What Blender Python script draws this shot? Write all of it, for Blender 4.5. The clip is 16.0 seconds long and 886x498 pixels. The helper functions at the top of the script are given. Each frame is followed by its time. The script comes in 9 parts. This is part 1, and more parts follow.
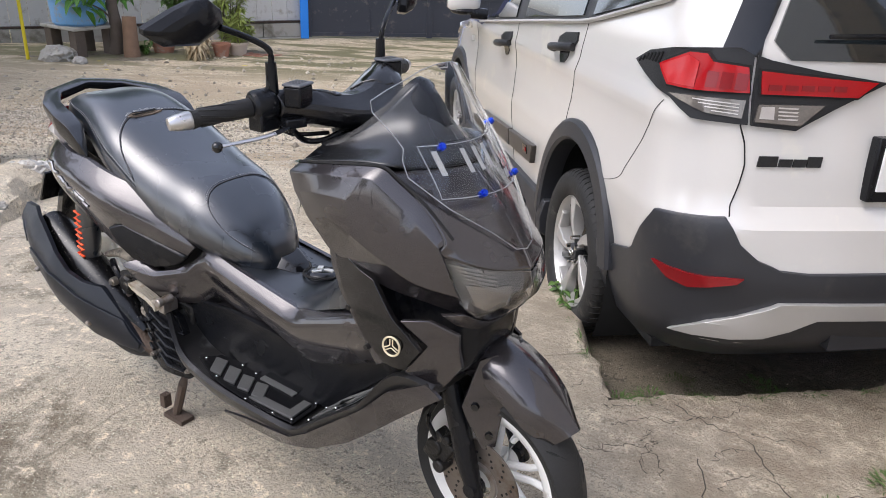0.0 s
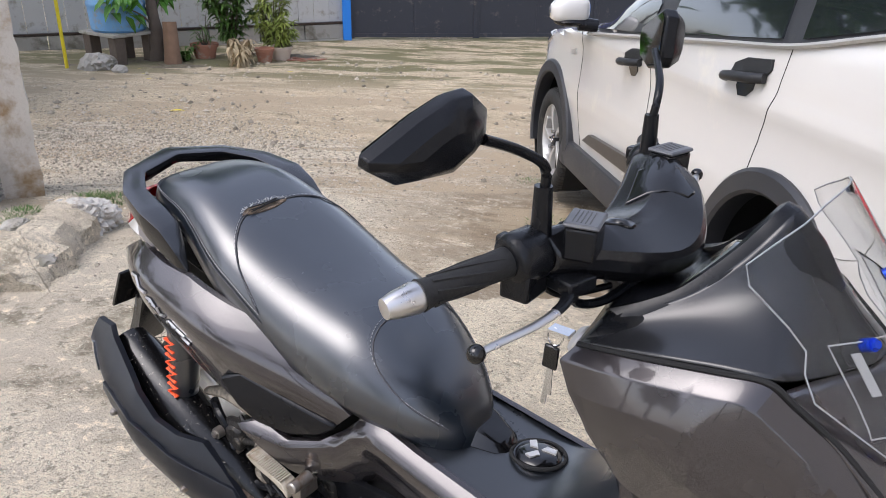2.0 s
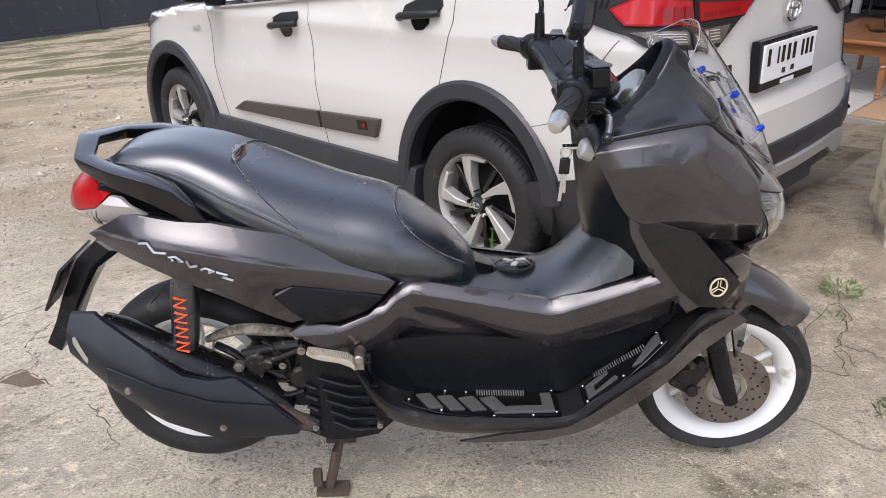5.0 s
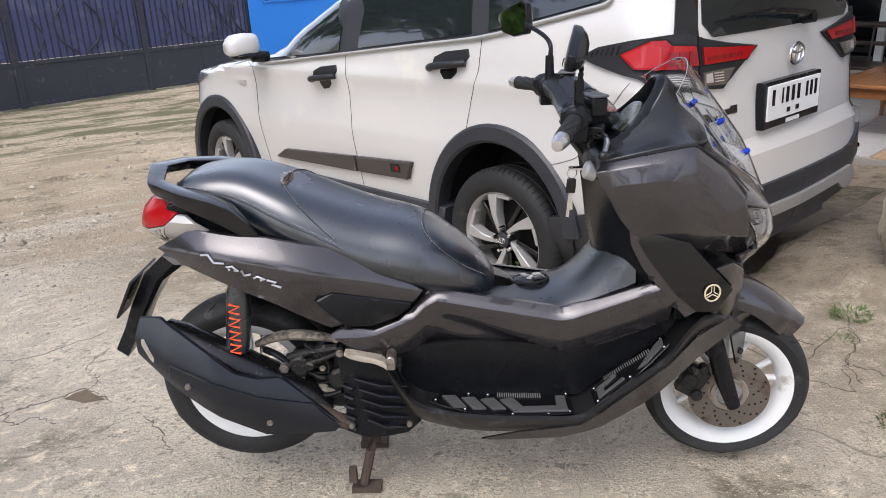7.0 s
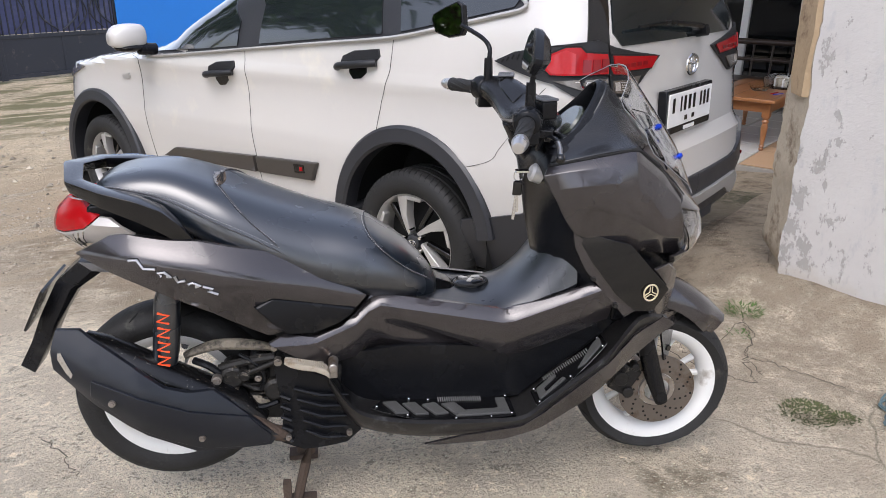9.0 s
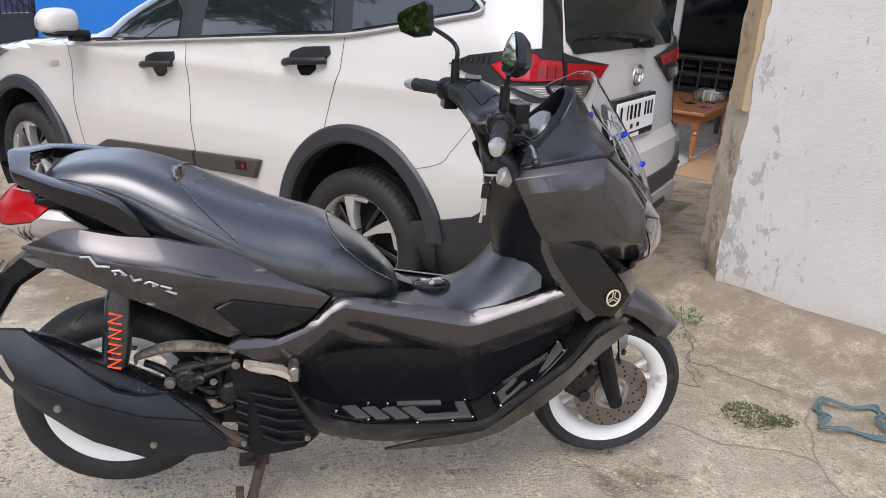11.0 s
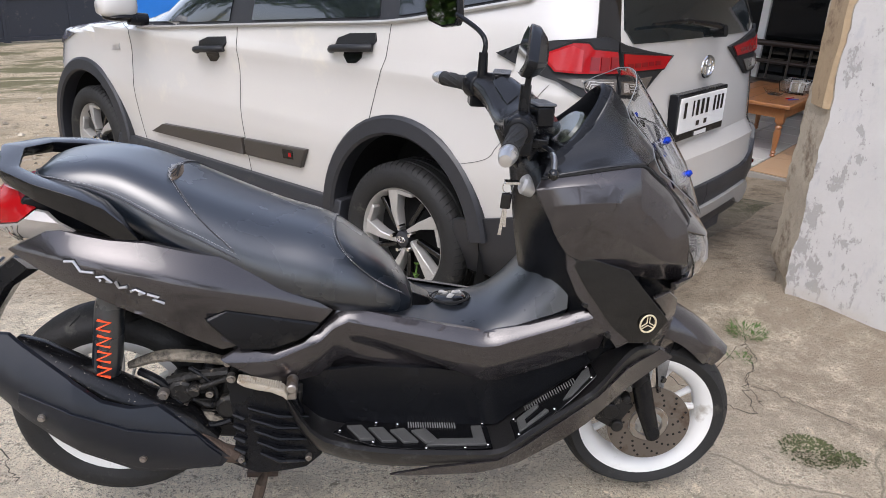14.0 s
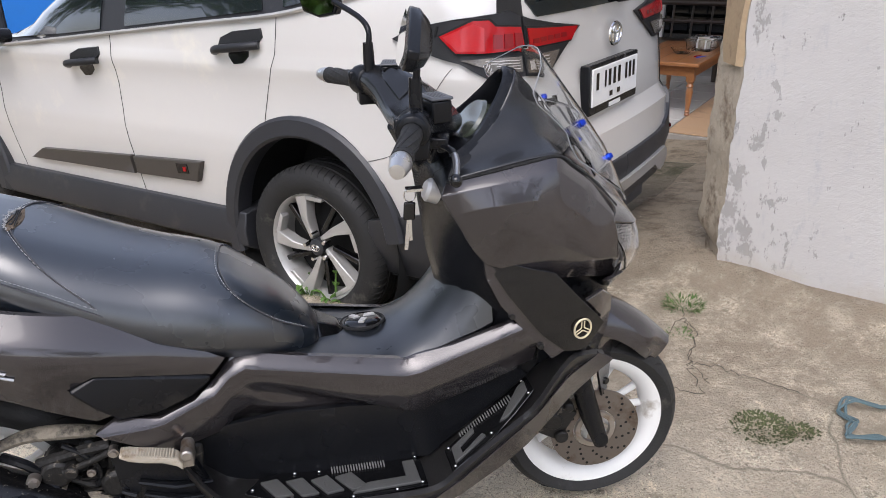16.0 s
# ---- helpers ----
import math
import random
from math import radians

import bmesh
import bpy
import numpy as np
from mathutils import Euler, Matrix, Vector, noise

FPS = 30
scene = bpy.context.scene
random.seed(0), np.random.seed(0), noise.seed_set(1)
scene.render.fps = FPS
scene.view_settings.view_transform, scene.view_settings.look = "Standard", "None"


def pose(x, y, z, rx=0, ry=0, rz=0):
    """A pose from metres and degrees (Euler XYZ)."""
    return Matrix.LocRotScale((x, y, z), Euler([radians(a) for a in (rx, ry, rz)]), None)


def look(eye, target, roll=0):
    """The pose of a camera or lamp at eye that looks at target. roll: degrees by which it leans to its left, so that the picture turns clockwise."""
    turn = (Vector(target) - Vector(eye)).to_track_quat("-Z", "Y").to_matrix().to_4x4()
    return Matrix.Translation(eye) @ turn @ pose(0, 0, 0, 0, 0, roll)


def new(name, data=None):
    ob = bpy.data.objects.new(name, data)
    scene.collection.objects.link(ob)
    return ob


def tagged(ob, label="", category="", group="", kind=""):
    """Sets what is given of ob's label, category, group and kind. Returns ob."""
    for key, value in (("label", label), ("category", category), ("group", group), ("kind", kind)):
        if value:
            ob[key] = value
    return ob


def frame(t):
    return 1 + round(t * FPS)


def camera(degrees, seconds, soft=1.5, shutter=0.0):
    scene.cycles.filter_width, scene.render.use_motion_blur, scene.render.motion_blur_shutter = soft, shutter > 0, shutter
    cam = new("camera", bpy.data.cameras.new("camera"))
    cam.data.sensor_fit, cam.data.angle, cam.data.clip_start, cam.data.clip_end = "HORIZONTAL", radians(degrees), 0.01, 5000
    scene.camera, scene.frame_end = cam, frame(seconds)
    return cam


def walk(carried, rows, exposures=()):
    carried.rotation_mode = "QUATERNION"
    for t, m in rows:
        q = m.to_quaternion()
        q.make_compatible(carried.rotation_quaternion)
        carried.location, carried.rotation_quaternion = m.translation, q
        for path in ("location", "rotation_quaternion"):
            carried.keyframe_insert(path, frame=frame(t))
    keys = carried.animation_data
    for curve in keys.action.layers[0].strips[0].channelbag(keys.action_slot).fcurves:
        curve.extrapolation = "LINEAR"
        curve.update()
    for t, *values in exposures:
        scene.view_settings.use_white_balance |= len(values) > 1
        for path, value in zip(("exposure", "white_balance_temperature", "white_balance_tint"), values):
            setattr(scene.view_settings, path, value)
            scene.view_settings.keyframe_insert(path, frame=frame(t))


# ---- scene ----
# the camera and its walk
cam = camera(60.7, 16.0, soft=0.6)
PATH = [
    (0, (1.954, -1.266, 1.366), (1.017, 0.314, 0.573), 2.5),
    (0.5, (1.849, -1.097, 1.372), (0.921, 0.479, 0.562), 2.6),
    (1, (1.627, -0.994, 1.359), (0.696, 0.577, 0.542), 2.9),
    (1.5, (1.449, -0.936, 1.392), (0.513, 0.628, 0.57), 2.7),
    (2, (1.254, -0.912, 1.379), (0.26, 0.624, 0.57), 1.4),
    (2.2, (1.167, -0.903, 1.381), (0.17, 0.637, 0.585), 1.1),
    (2.5, (1.047, -0.898, 1.385), (0.157, 0.713, 0.603), 0.9),
    (3, (0.781, -0.943, 1.367), (0.508, 0.863, 0.552), 2.8),
    (3.5, (0.682, -1.051, 1.372), (0.728, 0.76, 0.525), 1.5),
    (4, (0.627, -1.272, 1.354), (0.683, 0.519, 0.465), -0.6),
    (4.2, (0.603, -1.35, 1.358), (0.692, 0.431, 0.453), -0.7),
    (6.3, (0.554, -1.773, 1.353), (0.689, 0.093, 0.646), -1.4),
    (6.5, (0.566, -1.794, 1.347), (0.66, 0.075, 0.639), -1.8),
    (7, (0.577, -1.808, 1.351), (0.616, 0.062, 0.644), -2.4),
    (7.5, (0.571, -1.795, 1.346), (0.628, 0.074, 0.636), -2.1),
    (8, (0.562, -1.78, 1.332), (0.677, 0.086, 0.622), -1.6),
    (8.5, (0.5, -1.774, 1.339), (0.722, 0.083, 0.632), -0.5),
    (9, (0.413, -1.758, 1.344), (0.781, 0.077, 0.637), 0.8),
    (9.5, (0.353, -1.736, 1.333), (0.838, 0.073, 0.633), 2.1),
    (9.7, (0.341, -1.731, 1.329), (0.86, 0.071, 0.633), 2.5),
    (12, (0.324, -1.695, 1.347), (0.872, 0.098, 0.651), 4.9),
    (12.5, (0.372, -1.669, 1.364), (0.904, 0.129, 0.667), 5.8),
    (13, (0.454, -1.622, 1.337), (0.914, 0.191, 0.63), 5.5),
    (13.5, (0.488, -1.584, 1.329), (0.879, 0.237, 0.602), 4.7),
    (14, (0.5, -1.579, 1.344), (0.861, 0.242, 0.598), 3.8),
    (14.5, (0.505, -1.588, 1.35), (0.865, 0.229, 0.595), 1.8),
    (15, (0.499, -1.592, 1.352), (0.852, 0.223, 0.589), -1.1),
    (15.5, (0.539, -1.554, 1.341), (0.925, 0.25, 0.568), -1.9),
    (16, (0.6, -1.387, 1.33), (1.129, 0.377, 0.55), -0.6),
]
walk(cam, [(t, look(eye, target, roll)) for t, eye, target, roll in PATH], [(0.0, 1.22), (2.0, 1.22), (4.2, 1.22), (6.5, 1.12), (9.0, 1.08), (16.0, 1.08)])

# ---- world and light ----
world = bpy.data.worlds.new("sky")
scene.world = world
world.use_nodes = True
wn = world.node_tree.nodes
sky = wn.new("ShaderNodeTexSky")
sky.sky_type = "NISHITA"
sky.sun_disc = False
SUN_UP, SUN_TURN = radians(56), radians(212)
sky.sun_elevation, sky.sun_rotation = SUN_UP, SUN_TURN
sky.dust_density, sky.air_density = 2.5, 1.0
desat = wn.new("ShaderNodeHueSaturation")
desat.inputs["Saturation"].default_value = 0.5
world.node_tree.links.new(sky.outputs[0], desat.inputs["Color"])
haze = wn.new("ShaderNodeMix")
haze.data_type, haze.blend_type = "RGBA", "MULTIPLY"
haze.inputs[0].default_value = 1.0
haze.inputs[7].default_value = (1.0, 1.0, 1.09, 1)
world.node_tree.links.new(desat.outputs[0], haze.inputs[6])
world.node_tree.links.new(haze.outputs[2], wn["Background"].inputs[0])
wn["Background"].inputs[1].default_value = 0.15

sun = new("sun", bpy.data.lights.new("sun", "SUN"))
sun.data.energy, sun.data.angle, sun.data.color = 0.5, radians(40), (1.0, 0.965, 0.92)
sun_from = Vector((math.sin(SUN_TURN) * math.cos(SUN_UP), math.cos(SUN_TURN) * math.cos(SUN_UP), math.sin(SUN_UP)))
sun.matrix_world = look(sun_from * 20, (0, 0, 0))


# ---- materials ----
def material(name, color, rough=0.5, metal=0.0, vary=0.12, scale=6.0, bump=0.0, bump_scale=80.0, coat=0.0, rough_vary=0.1, dirt=None, dirt_amount=0.0, dirt_scale=3.0, spec=0.5, coat_rough=0.06):
    """Principled surface with colour variation at two scales, uneven gloss, fine relief and patchy dirt."""
    m = bpy.data.materials.new(name)
    m.use_nodes = True
    n, l = m.node_tree.nodes, m.node_tree.links
    b = n["Principled BSDF"]
    b.inputs["Metallic"].default_value = metal
    b.inputs["Coat Weight"].default_value = coat
    b.inputs["Specular IOR Level"].default_value = spec
    b.inputs["Coat Roughness"].default_value = coat_rough
    co = n.new("ShaderNodeTexCoord")
    big, fine = n.new("ShaderNodeTexNoise"), n.new("ShaderNodeTexNoise")
    big.inputs["Scale"].default_value, fine.inputs["Scale"].default_value = scale, scale * 9
    big.inputs["Detail"].default_value = fine.inputs["Detail"].default_value = 5
    for t in (big, fine):
        l.new(co.outputs["Object"], t.inputs["Vector"])
    mix = n.new("ShaderNodeMix")
    mix.data_type = "RGBA"
    mix.inputs[6].default_value = (*[c * (1 - vary) for c in color], 1)
    mix.inputs[7].default_value = (*[min(1, c * (1 + vary)) for c in color], 1)
    add = n.new("ShaderNodeMath")
    add.operation = "MULTIPLY_ADD"
    add.inputs[1].default_value, add.inputs[2].default_value = 0.4, 0.0
    l.new(fine.outputs[0], add.inputs[0])
    add2 = n.new("ShaderNodeMath")
    add2.operation = "MULTIPLY_ADD"
    add2.inputs[1].default_value = 0.6
    l.new(big.outputs[0], add2.inputs[0])
    l.new(add.outputs[0], add2.inputs[2])
    l.new(add2.outputs[0], mix.inputs[0])
    out = mix.outputs[2]
    if dirt:
        patch = n.new("ShaderNodeTexNoise")
        patch.inputs["Scale"].default_value, patch.inputs["Detail"].default_value, patch.inputs["Roughness"].default_value = dirt_scale, 8, 0.65
        l.new(co.outputs["Object"], patch.inputs["Vector"])
        ramp = n.new("ShaderNodeValToRGB")
        ramp.color_ramp.elements[0].position, ramp.color_ramp.elements[1].position = 0.62 - 0.3 * dirt_amount, 0.72 - 0.15 * dirt_amount
        l.new(patch.outputs[0], ramp.inputs[0])
        over = n.new("ShaderNodeMix")
        over.data_type = "RGBA"
        over.inputs[7].default_value = (*dirt, 1)
        l.new(ramp.outputs[0], over.inputs[0])
        l.new(out, over.inputs[6])
        out = over.outputs[2]
    l.new(out, b.inputs["Base Color"])
    r = n.new("ShaderNodeMapRange")
    r.inputs[3].default_value, r.inputs[4].default_value = max(0.02, rough - rough_vary), min(1, rough + rough_vary)
    l.new(big.outputs[0], r.inputs[0])
    l.new(r.outputs[0], b.inputs["Roughness"])
    if bump:
        bt, bn = n.new("ShaderNodeTexNoise"), n.new("ShaderNodeBump")
        bt.inputs["Scale"].default_value, bt.inputs["Detail"].default_value = bump_scale, 6
        l.new(co.outputs["Object"], bt.inputs["Vector"])
        bn.inputs["Strength"].default_value, bn.inputs["Distance"].default_value = bump, 0.01
        l.new(bt.outputs[0], bn.inputs["Height"])
        l.new(bn.outputs[0], b.inputs["Normal"])
    return m


def glassy(name, color, rough=0.02, alpha_ior=1.45):
    m = bpy.data.materials.new(name)
    m.use_nodes = True
    b = m.node_tree.nodes["Principled BSDF"]
    b.inputs["Base Color"].default_value = (*color, 1)
    b.inputs["Roughness"].default_value = rough
    b.inputs["Transmission Weight"].default_value = 1.0
    b.inputs["IOR"].default_value = alpha_ior
    return m


BROWN = material("graphite_brown_metallic_paint", (0.042, 0.0373, 0.0393), 0.27, 0.5, 0.08, 4, coat=1.0, rough_vary=0.03)
MATTE = material("matte_black_plastic", (0.007, 0.0075, 0.009), 0.25, 0.0, 0.2, 9, bump=0.05, bump_scale=500, dirt=(0.02, 0.019, 0.018), dirt_amount=0.1, dirt_scale=7, spec=0.25)
TUNNEL = material("satin_black_plastic", (0.010, 0.012, 0.015), 0.30, 0.0, 0.2, 9, coat=0.5, bump=0.04, bump_scale=500, dirt=(0.03, 0.03, 0.03), dirt_amount=0.05, dirt_scale=5, spec=0.8, coat_rough=0.28)
GLOSS = material("gloss_black_plastic", (0.004, 0.004, 0.0045), 0.12, 0.0, 0.2, 6, coat=0.3, rough_vary=0.05, spec=0.4)
VINYL = material("black_vinyl", (0.0075, 0.0115, 0.0175), 0.27, 0.0, 0.15, 5, coat=0.7, bump=0.015, bump_scale=350, rough_vary=0.05, spec=1.0, coat_rough=0.29)
RUBBER = material("tyre_rubber", (0.012, 0.0118, 0.0115), 0.7, 0.0, 0.25, 12, bump=0.2, bump_scale=120, dirt=(0.07, 0.064, 0.055), dirt_amount=0.12, dirt_scale=9)
RIM = material("white_rim_paint", (0.72, 0.72, 0.70), 0.35, 0.0, 0.05, 8, dirt=(0.40, 0.37, 0.32), dirt_amount=0.1, dirt_scale=10)
STEEL = material("worn_steel", (0.38, 0.35, 0.32), 0.38, 0.9, 0.2, 14, dirt=(0.22, 0.15, 0.10), dirt_amount=0.25, dirt_scale=14)
CHROME = material("polished_metal", (0.72, 0.72, 0.72), 0.16, 1.0, 0.05, 10)
GREASY = material("greasy_metal", (0.018, 0.017, 0.016), 0.5, 0.4, 0.4, 30, bump=0.4, bump_scale=90, dirt=(0.24, 0.21, 0.17), dirt_amount=0.12, dirt_scale=45)
MUDDY = material("mud_caked_metal", (0.23, 0.20, 0.155), 0.85, 0.0, 0.3, 25, bump=0.6, bump_scale=110, dirt=(0.02, 0.018, 0.016), dirt_amount=0.5, dirt_scale=26)
RUST = material("rusty_steel", (0.085, 0.06, 0.045), 0.8, 0.3, 0.4, 30, bump=0.4, bump_scale=120)
BLUE_BOLT = material("blue_anodised", (0.015, 0.06, 0.55), 0.25, 0.8, 0.1, 30)
ORANGE = material("orange_print", (0.90, 0.10, 0.025), 0.6, 0.0, 0.15, 30)
WHITE = material("white_print", (0.78, 0.78, 0.76), 0.5, 0.0, 0.05, 30)
RED = material("red_lens", (0.33, 0.004, 0.007), 0.2, 0.0, 0.15, 14, coat=0.15, rough_vary=0.05, spec=0.3)
PALERED = material("pale_red_lens", (0.42, 0.016, 0.02), 0.18, 0.0, 0.15, 14, coat=0.3, rough_vary=0.05, spec=0.4)
DEEPRED = material("deep_red_lens", (0.20, 0.004, 0.007), 0.2, 0.0, 0.2, 20, coat=0.35, rough_vary=0.04, spec=0.3)
CLEARLENS = material("silver_lamp_bowl", (0.20, 0.18, 0.16), 0.2, 0.6, 0.6, 22, coat=0.5)
PALELENS = material("pale_ribbed_lens", (0.46, 0.43, 0.40), 0.15, 0.2, 0.15, 22, coat=0.6)
LENS = glassy("clear_lens", (0.95, 0.95, 0.95))
ACRYLIC = glassy("clear_acrylic", (0.90, 0.91, 0.92), 0.015, 1.2)
CARWHITE = material("pearl_white_paint", (0.60, 0.58, 0.545), 0.18, 0.0, 0.02, 2, coat=1.0, rough_vary=0.05, dirt=(0.66, 0.63, 0.56), dirt_amount=0.02, dirt_scale=3)
CLAD = material("dark_grey_cladding", (0.024, 0.025, 0.029), 0.42, 0.0, 0.12, 5, bump=0.05, bump_scale=600, dirt=(0.05, 0.048, 0.046), dirt_amount=0.0, dirt_scale=4)
CARBON = material("carbon_pattern_trim", (0.016, 0.0165, 0.018), 0.42, 0.0, 0.5, 160, bump=0.1, bump_scale=300, spec=0.35)
TINT = material("tinted_glass", (0.012, 0.016, 0.018), 0.03, 0.0, 0.3, 3, coat=1.0, rough_vary=0.015)
SILVER = material("silver_trim_paint", (0.50, 0.49, 0.47), 0.35, 0.4, 0.05, 4, coat=0.4)
DARK = material("shadow_black", (0.008, 0.008, 0.008), 0.9, 0.0, 0.2, 10)
BROWNTRIM = material("brown_grey_trim", (0.075, 0.066, 0.058), 0.42, 0.3, 0.12, 9, rough_vary=0.06)
GATE = material("gate_dark_blue_paint", (0.030, 0.034, 0.046), 0.5, 0.0, 0.15, 3, dirt=(0.12, 0.11, 0.10), dirt_amount=0.1, dirt_scale=5)
GATEBACK = material("gate_sheet_violet", (0.075, 0.085, 0.19), 0.55, 0.0, 0.3, 3, dirt=(0.14, 0.15, 0.24), dirt_amount=0.3, dirt_scale=2)
BLUEWALL = material("bright_blue_wall", (0.02, 0.22, 0.72), 0.7, 0.0, 0.08, 2, bump=0.1, bump_scale=60)
WOOD = material("varnished_teak", (0.30, 0.125, 0.045), 0.36, 0.0, 0.3, 9, coat=0.3)
DARKWOOD = material("dark_wood", (0.035, 0.022, 0.016), 0.4, 0.0, 0.3, 9)
TERRACOTTA = material("terracotta", (0.33, 0.15, 0.095), 0.85, 0.0, 0.25, 12, bump=0.15, bump_scale=60, dirt=(0.35, 0.30, 0.24), dirt_amount=0.3, dirt_scale=8)
LEAF = material("leaf_green", (0.075, 0.15, 0.025), 0.5, 0.0, 0.45, 20)
YLEAF = material("yellow_green_leaf", (0.22, 0.27, 0.05), 0.5, 0.0, 0.4, 20)
DRYLEAF = material("dry_pale_leaf", (0.42, 0.33, 0.20), 0.8, 0.0, 0.35, 20)
BARK = material("grey_brown_bark", (0.11, 0.085, 0.065), 0.9, 0.0, 0.4, 14, bump=0.8, bump_scale=40)
YELLOW = material("yellow_paint", (0.70, 0.56, 0.02), 0.5, 0.0, 0.1, 9)
DRUMBLUE = material("faded_blue_paint", (0.16, 0.36, 0.62), 0.6, 0.0, 0.15, 5, dirt=(0.30, 0.30, 0.28), dirt_amount=0.3, dirt_scale=6)
BLOCK = material("grey_block_wall", (0.36, 0.34, 0.30), 0.9, 0.0, 0.15, 5, bump=0.4, bump_scale=50, dirt=(0.17, 0.155, 0.12), dirt_amount=0.35, dirt_scale=2.5)
SACK = material("white_woven_sack", (0.46, 0.44, 0.40), 0.8, 0.0, 0.2, 12, bump=0.5, bump_scale=200, dirt=(0.22, 0.18, 0.13), dirt_amount=0.25, dirt_scale=9)
ROPE = material("faded_blue_rope", (0.10, 0.155, 0.17), 0.8, 0.0, 0.3, 60, bump=0.6, bump_scale=300)


# ---- mesh tools ----
def part(name, bm, mat, parent=None, label="", smooth=40, bevel=0.0, mats=()):
    """Link a bmesh as one mesh object, under a thing or part if one is given."""
    bmesh.ops.recalc_face_normals(bm, faces=bm.faces)
    me = bpy.data.meshes.new(name)
    bm.to_mesh(me)
    bm.free()
    for one in (mat, *mats):
        me.materials.append(one)
    if smooth:
        me.shade_smooth()
        me.set_sharp_from_angle(angle=radians(smooth))
    ob = new(name, me)
    if bevel:
        mod = ob.modifiers.new("bevel", "BEVEL")
        mod.width, mod.segments, mod.limit_method, mod.angle_limit = bevel, 2, "ANGLE", radians(35)
    ob.parent = parent
    if label:
        ob["label"] = label
    return ob


def thing(name, label, category, group="", kind="", at=None):
    ob = tagged(new(name), label, category, group, kind)
    if at is not None:
        ob.matrix_basis = at
    return ob


def box(bm, lo, hi, m=None):
    made = bmesh.ops.create_cube(bm, size=1)["verts"]
    lo, hi = Vector(lo), Vector(hi)
    for v in made:
        v.co = Vector([(a + b) / 2 + c * (b - a) for a, b, c in zip(lo, hi, v.co)])
        if m is not None:
            v.co = m @ v.co
    return made


def rod(bm, a, b, r, r2=None, n=12):
    a, b = Vector(a), Vector(b)
    m = Matrix.Translation((a + b) / 2) @ (b - a).to_track_quat("Z", "Y").to_matrix().to_4x4()
    return bmesh.ops.create_cone(bm, cap_ends=True, segments=n, radius1=r, radius2=r if r2 is None else r2, depth=(b - a).length, matrix=m)["verts"]


def ball(bm, c, r, scale=(1, 1, 1), n=12):
    m = Matrix.Translation(c) @ Matrix.Diagonal((*scale, 1))
    return bmesh.ops.create_uvsphere(bm, u_segments=n, v_segments=max(6, n // 2), radius=r, matrix=m)["verts"]


def curve(points, n=8, closed=False):
    """Catmull-Rom points through the given ones."""
    p = [Vector(q) for q in points]
    out = []
    for i in range(len(p) if closed else len(p) - 1):
        a, b, c, d = (p[(i + k) % len(p)] if closed else p[min(max(i + k, 0), len(p) - 1)] for k in (-1, 0, 1, 2))
        for k in range(n):
            t = k / n
            out.append(0.5 * (2 * b + (c - a) * t + (2 * a - 5 * b + 4 * c - d) * t * t + (3 * b - a - 3 * c + d) * t**3))
    return out if closed else out + [p[-1]]


def tube(bm, points, r, n=10, flat=1.0, closed=False, up=None):
    """A tube of radius r (a number or one per point) along points; flat squeezes it across `up`."""
    pts = [Vector(p) for p in points]
    rings = []
    for i, p in enumerate(pts):
        if closed:
            d = (pts[(i + 1) % len(pts)] - pts[i - 1]).normalized()
        else:
            d = (pts[min(i + 1, len(pts) - 1)] - pts[max(i - 1, 0)]).normalized()
        ref = Vector(up) if up else (Vector((0, 0, 1)) if abs(d.z) < 0.95 else Vector((1, 0, 0)))
        a = d.cross(ref).normalized()
        b = a.cross(d)
        q = r[i] if isinstance(r, (list, tuple)) else r
        rings.append([bm.verts.new(p + q * (math.cos(2 * math.pi * k / n) * a + flat * math.sin(2 * math.pi * k / n) * b)) for k in range(n)])
    for i in range(len(rings) - (0 if closed else 1)):
        u, w = rings[i], rings[(i + 1) % len(rings)]
        for k in range(n):
            bm.faces.new((u[k], u[(k + 1) % n], w[(k + 1) % n], w[k]))
    if not closed:
        bm.faces.new(rings[0][::-1])
        bm.faces.new(rings[-1])


def lathe(bm, profile, m=None, n=48, closed=True):
    """Turn (radius, y) profile points round the y axis."""
    rings = []
    for k in range(n):
        c, s = math.cos(2 * math.pi * k / n), math.sin(2 * math.pi * k / n)
        ring = []
        for r, y in profile:
            v = Vector((r * c, y, r * s))
            ring.append(bm.verts.new(m @ v if m is not None else v))
        rings.append(ring)
    q = len(profile)
    for k in range(n):
        a, b = rings[k], rings[(k + 1) % n]
        for i in range(q if closed else q - 1):
            j = (i + 1) % q
            bm.faces.new((a[i], a[j], b[j], b[i]))


def loft(bm, rings, closed=True, caps=True):
    """Bridge rings of equally many points."""
    vs = [[bm.verts.new(p) for p in ring] for ring in rings]
    q = len(vs[0])
    for a, b in zip(vs, vs[1:]):
        for i in range(q if closed else q - 1):
            j = (i + 1) % q
            bm.faces.new((a[i], a[j], b[j], b[i]))
    if caps and closed:
        bm.faces.new(vs[0][::-1])
        bm.faces.new(vs[-1])
    return vs


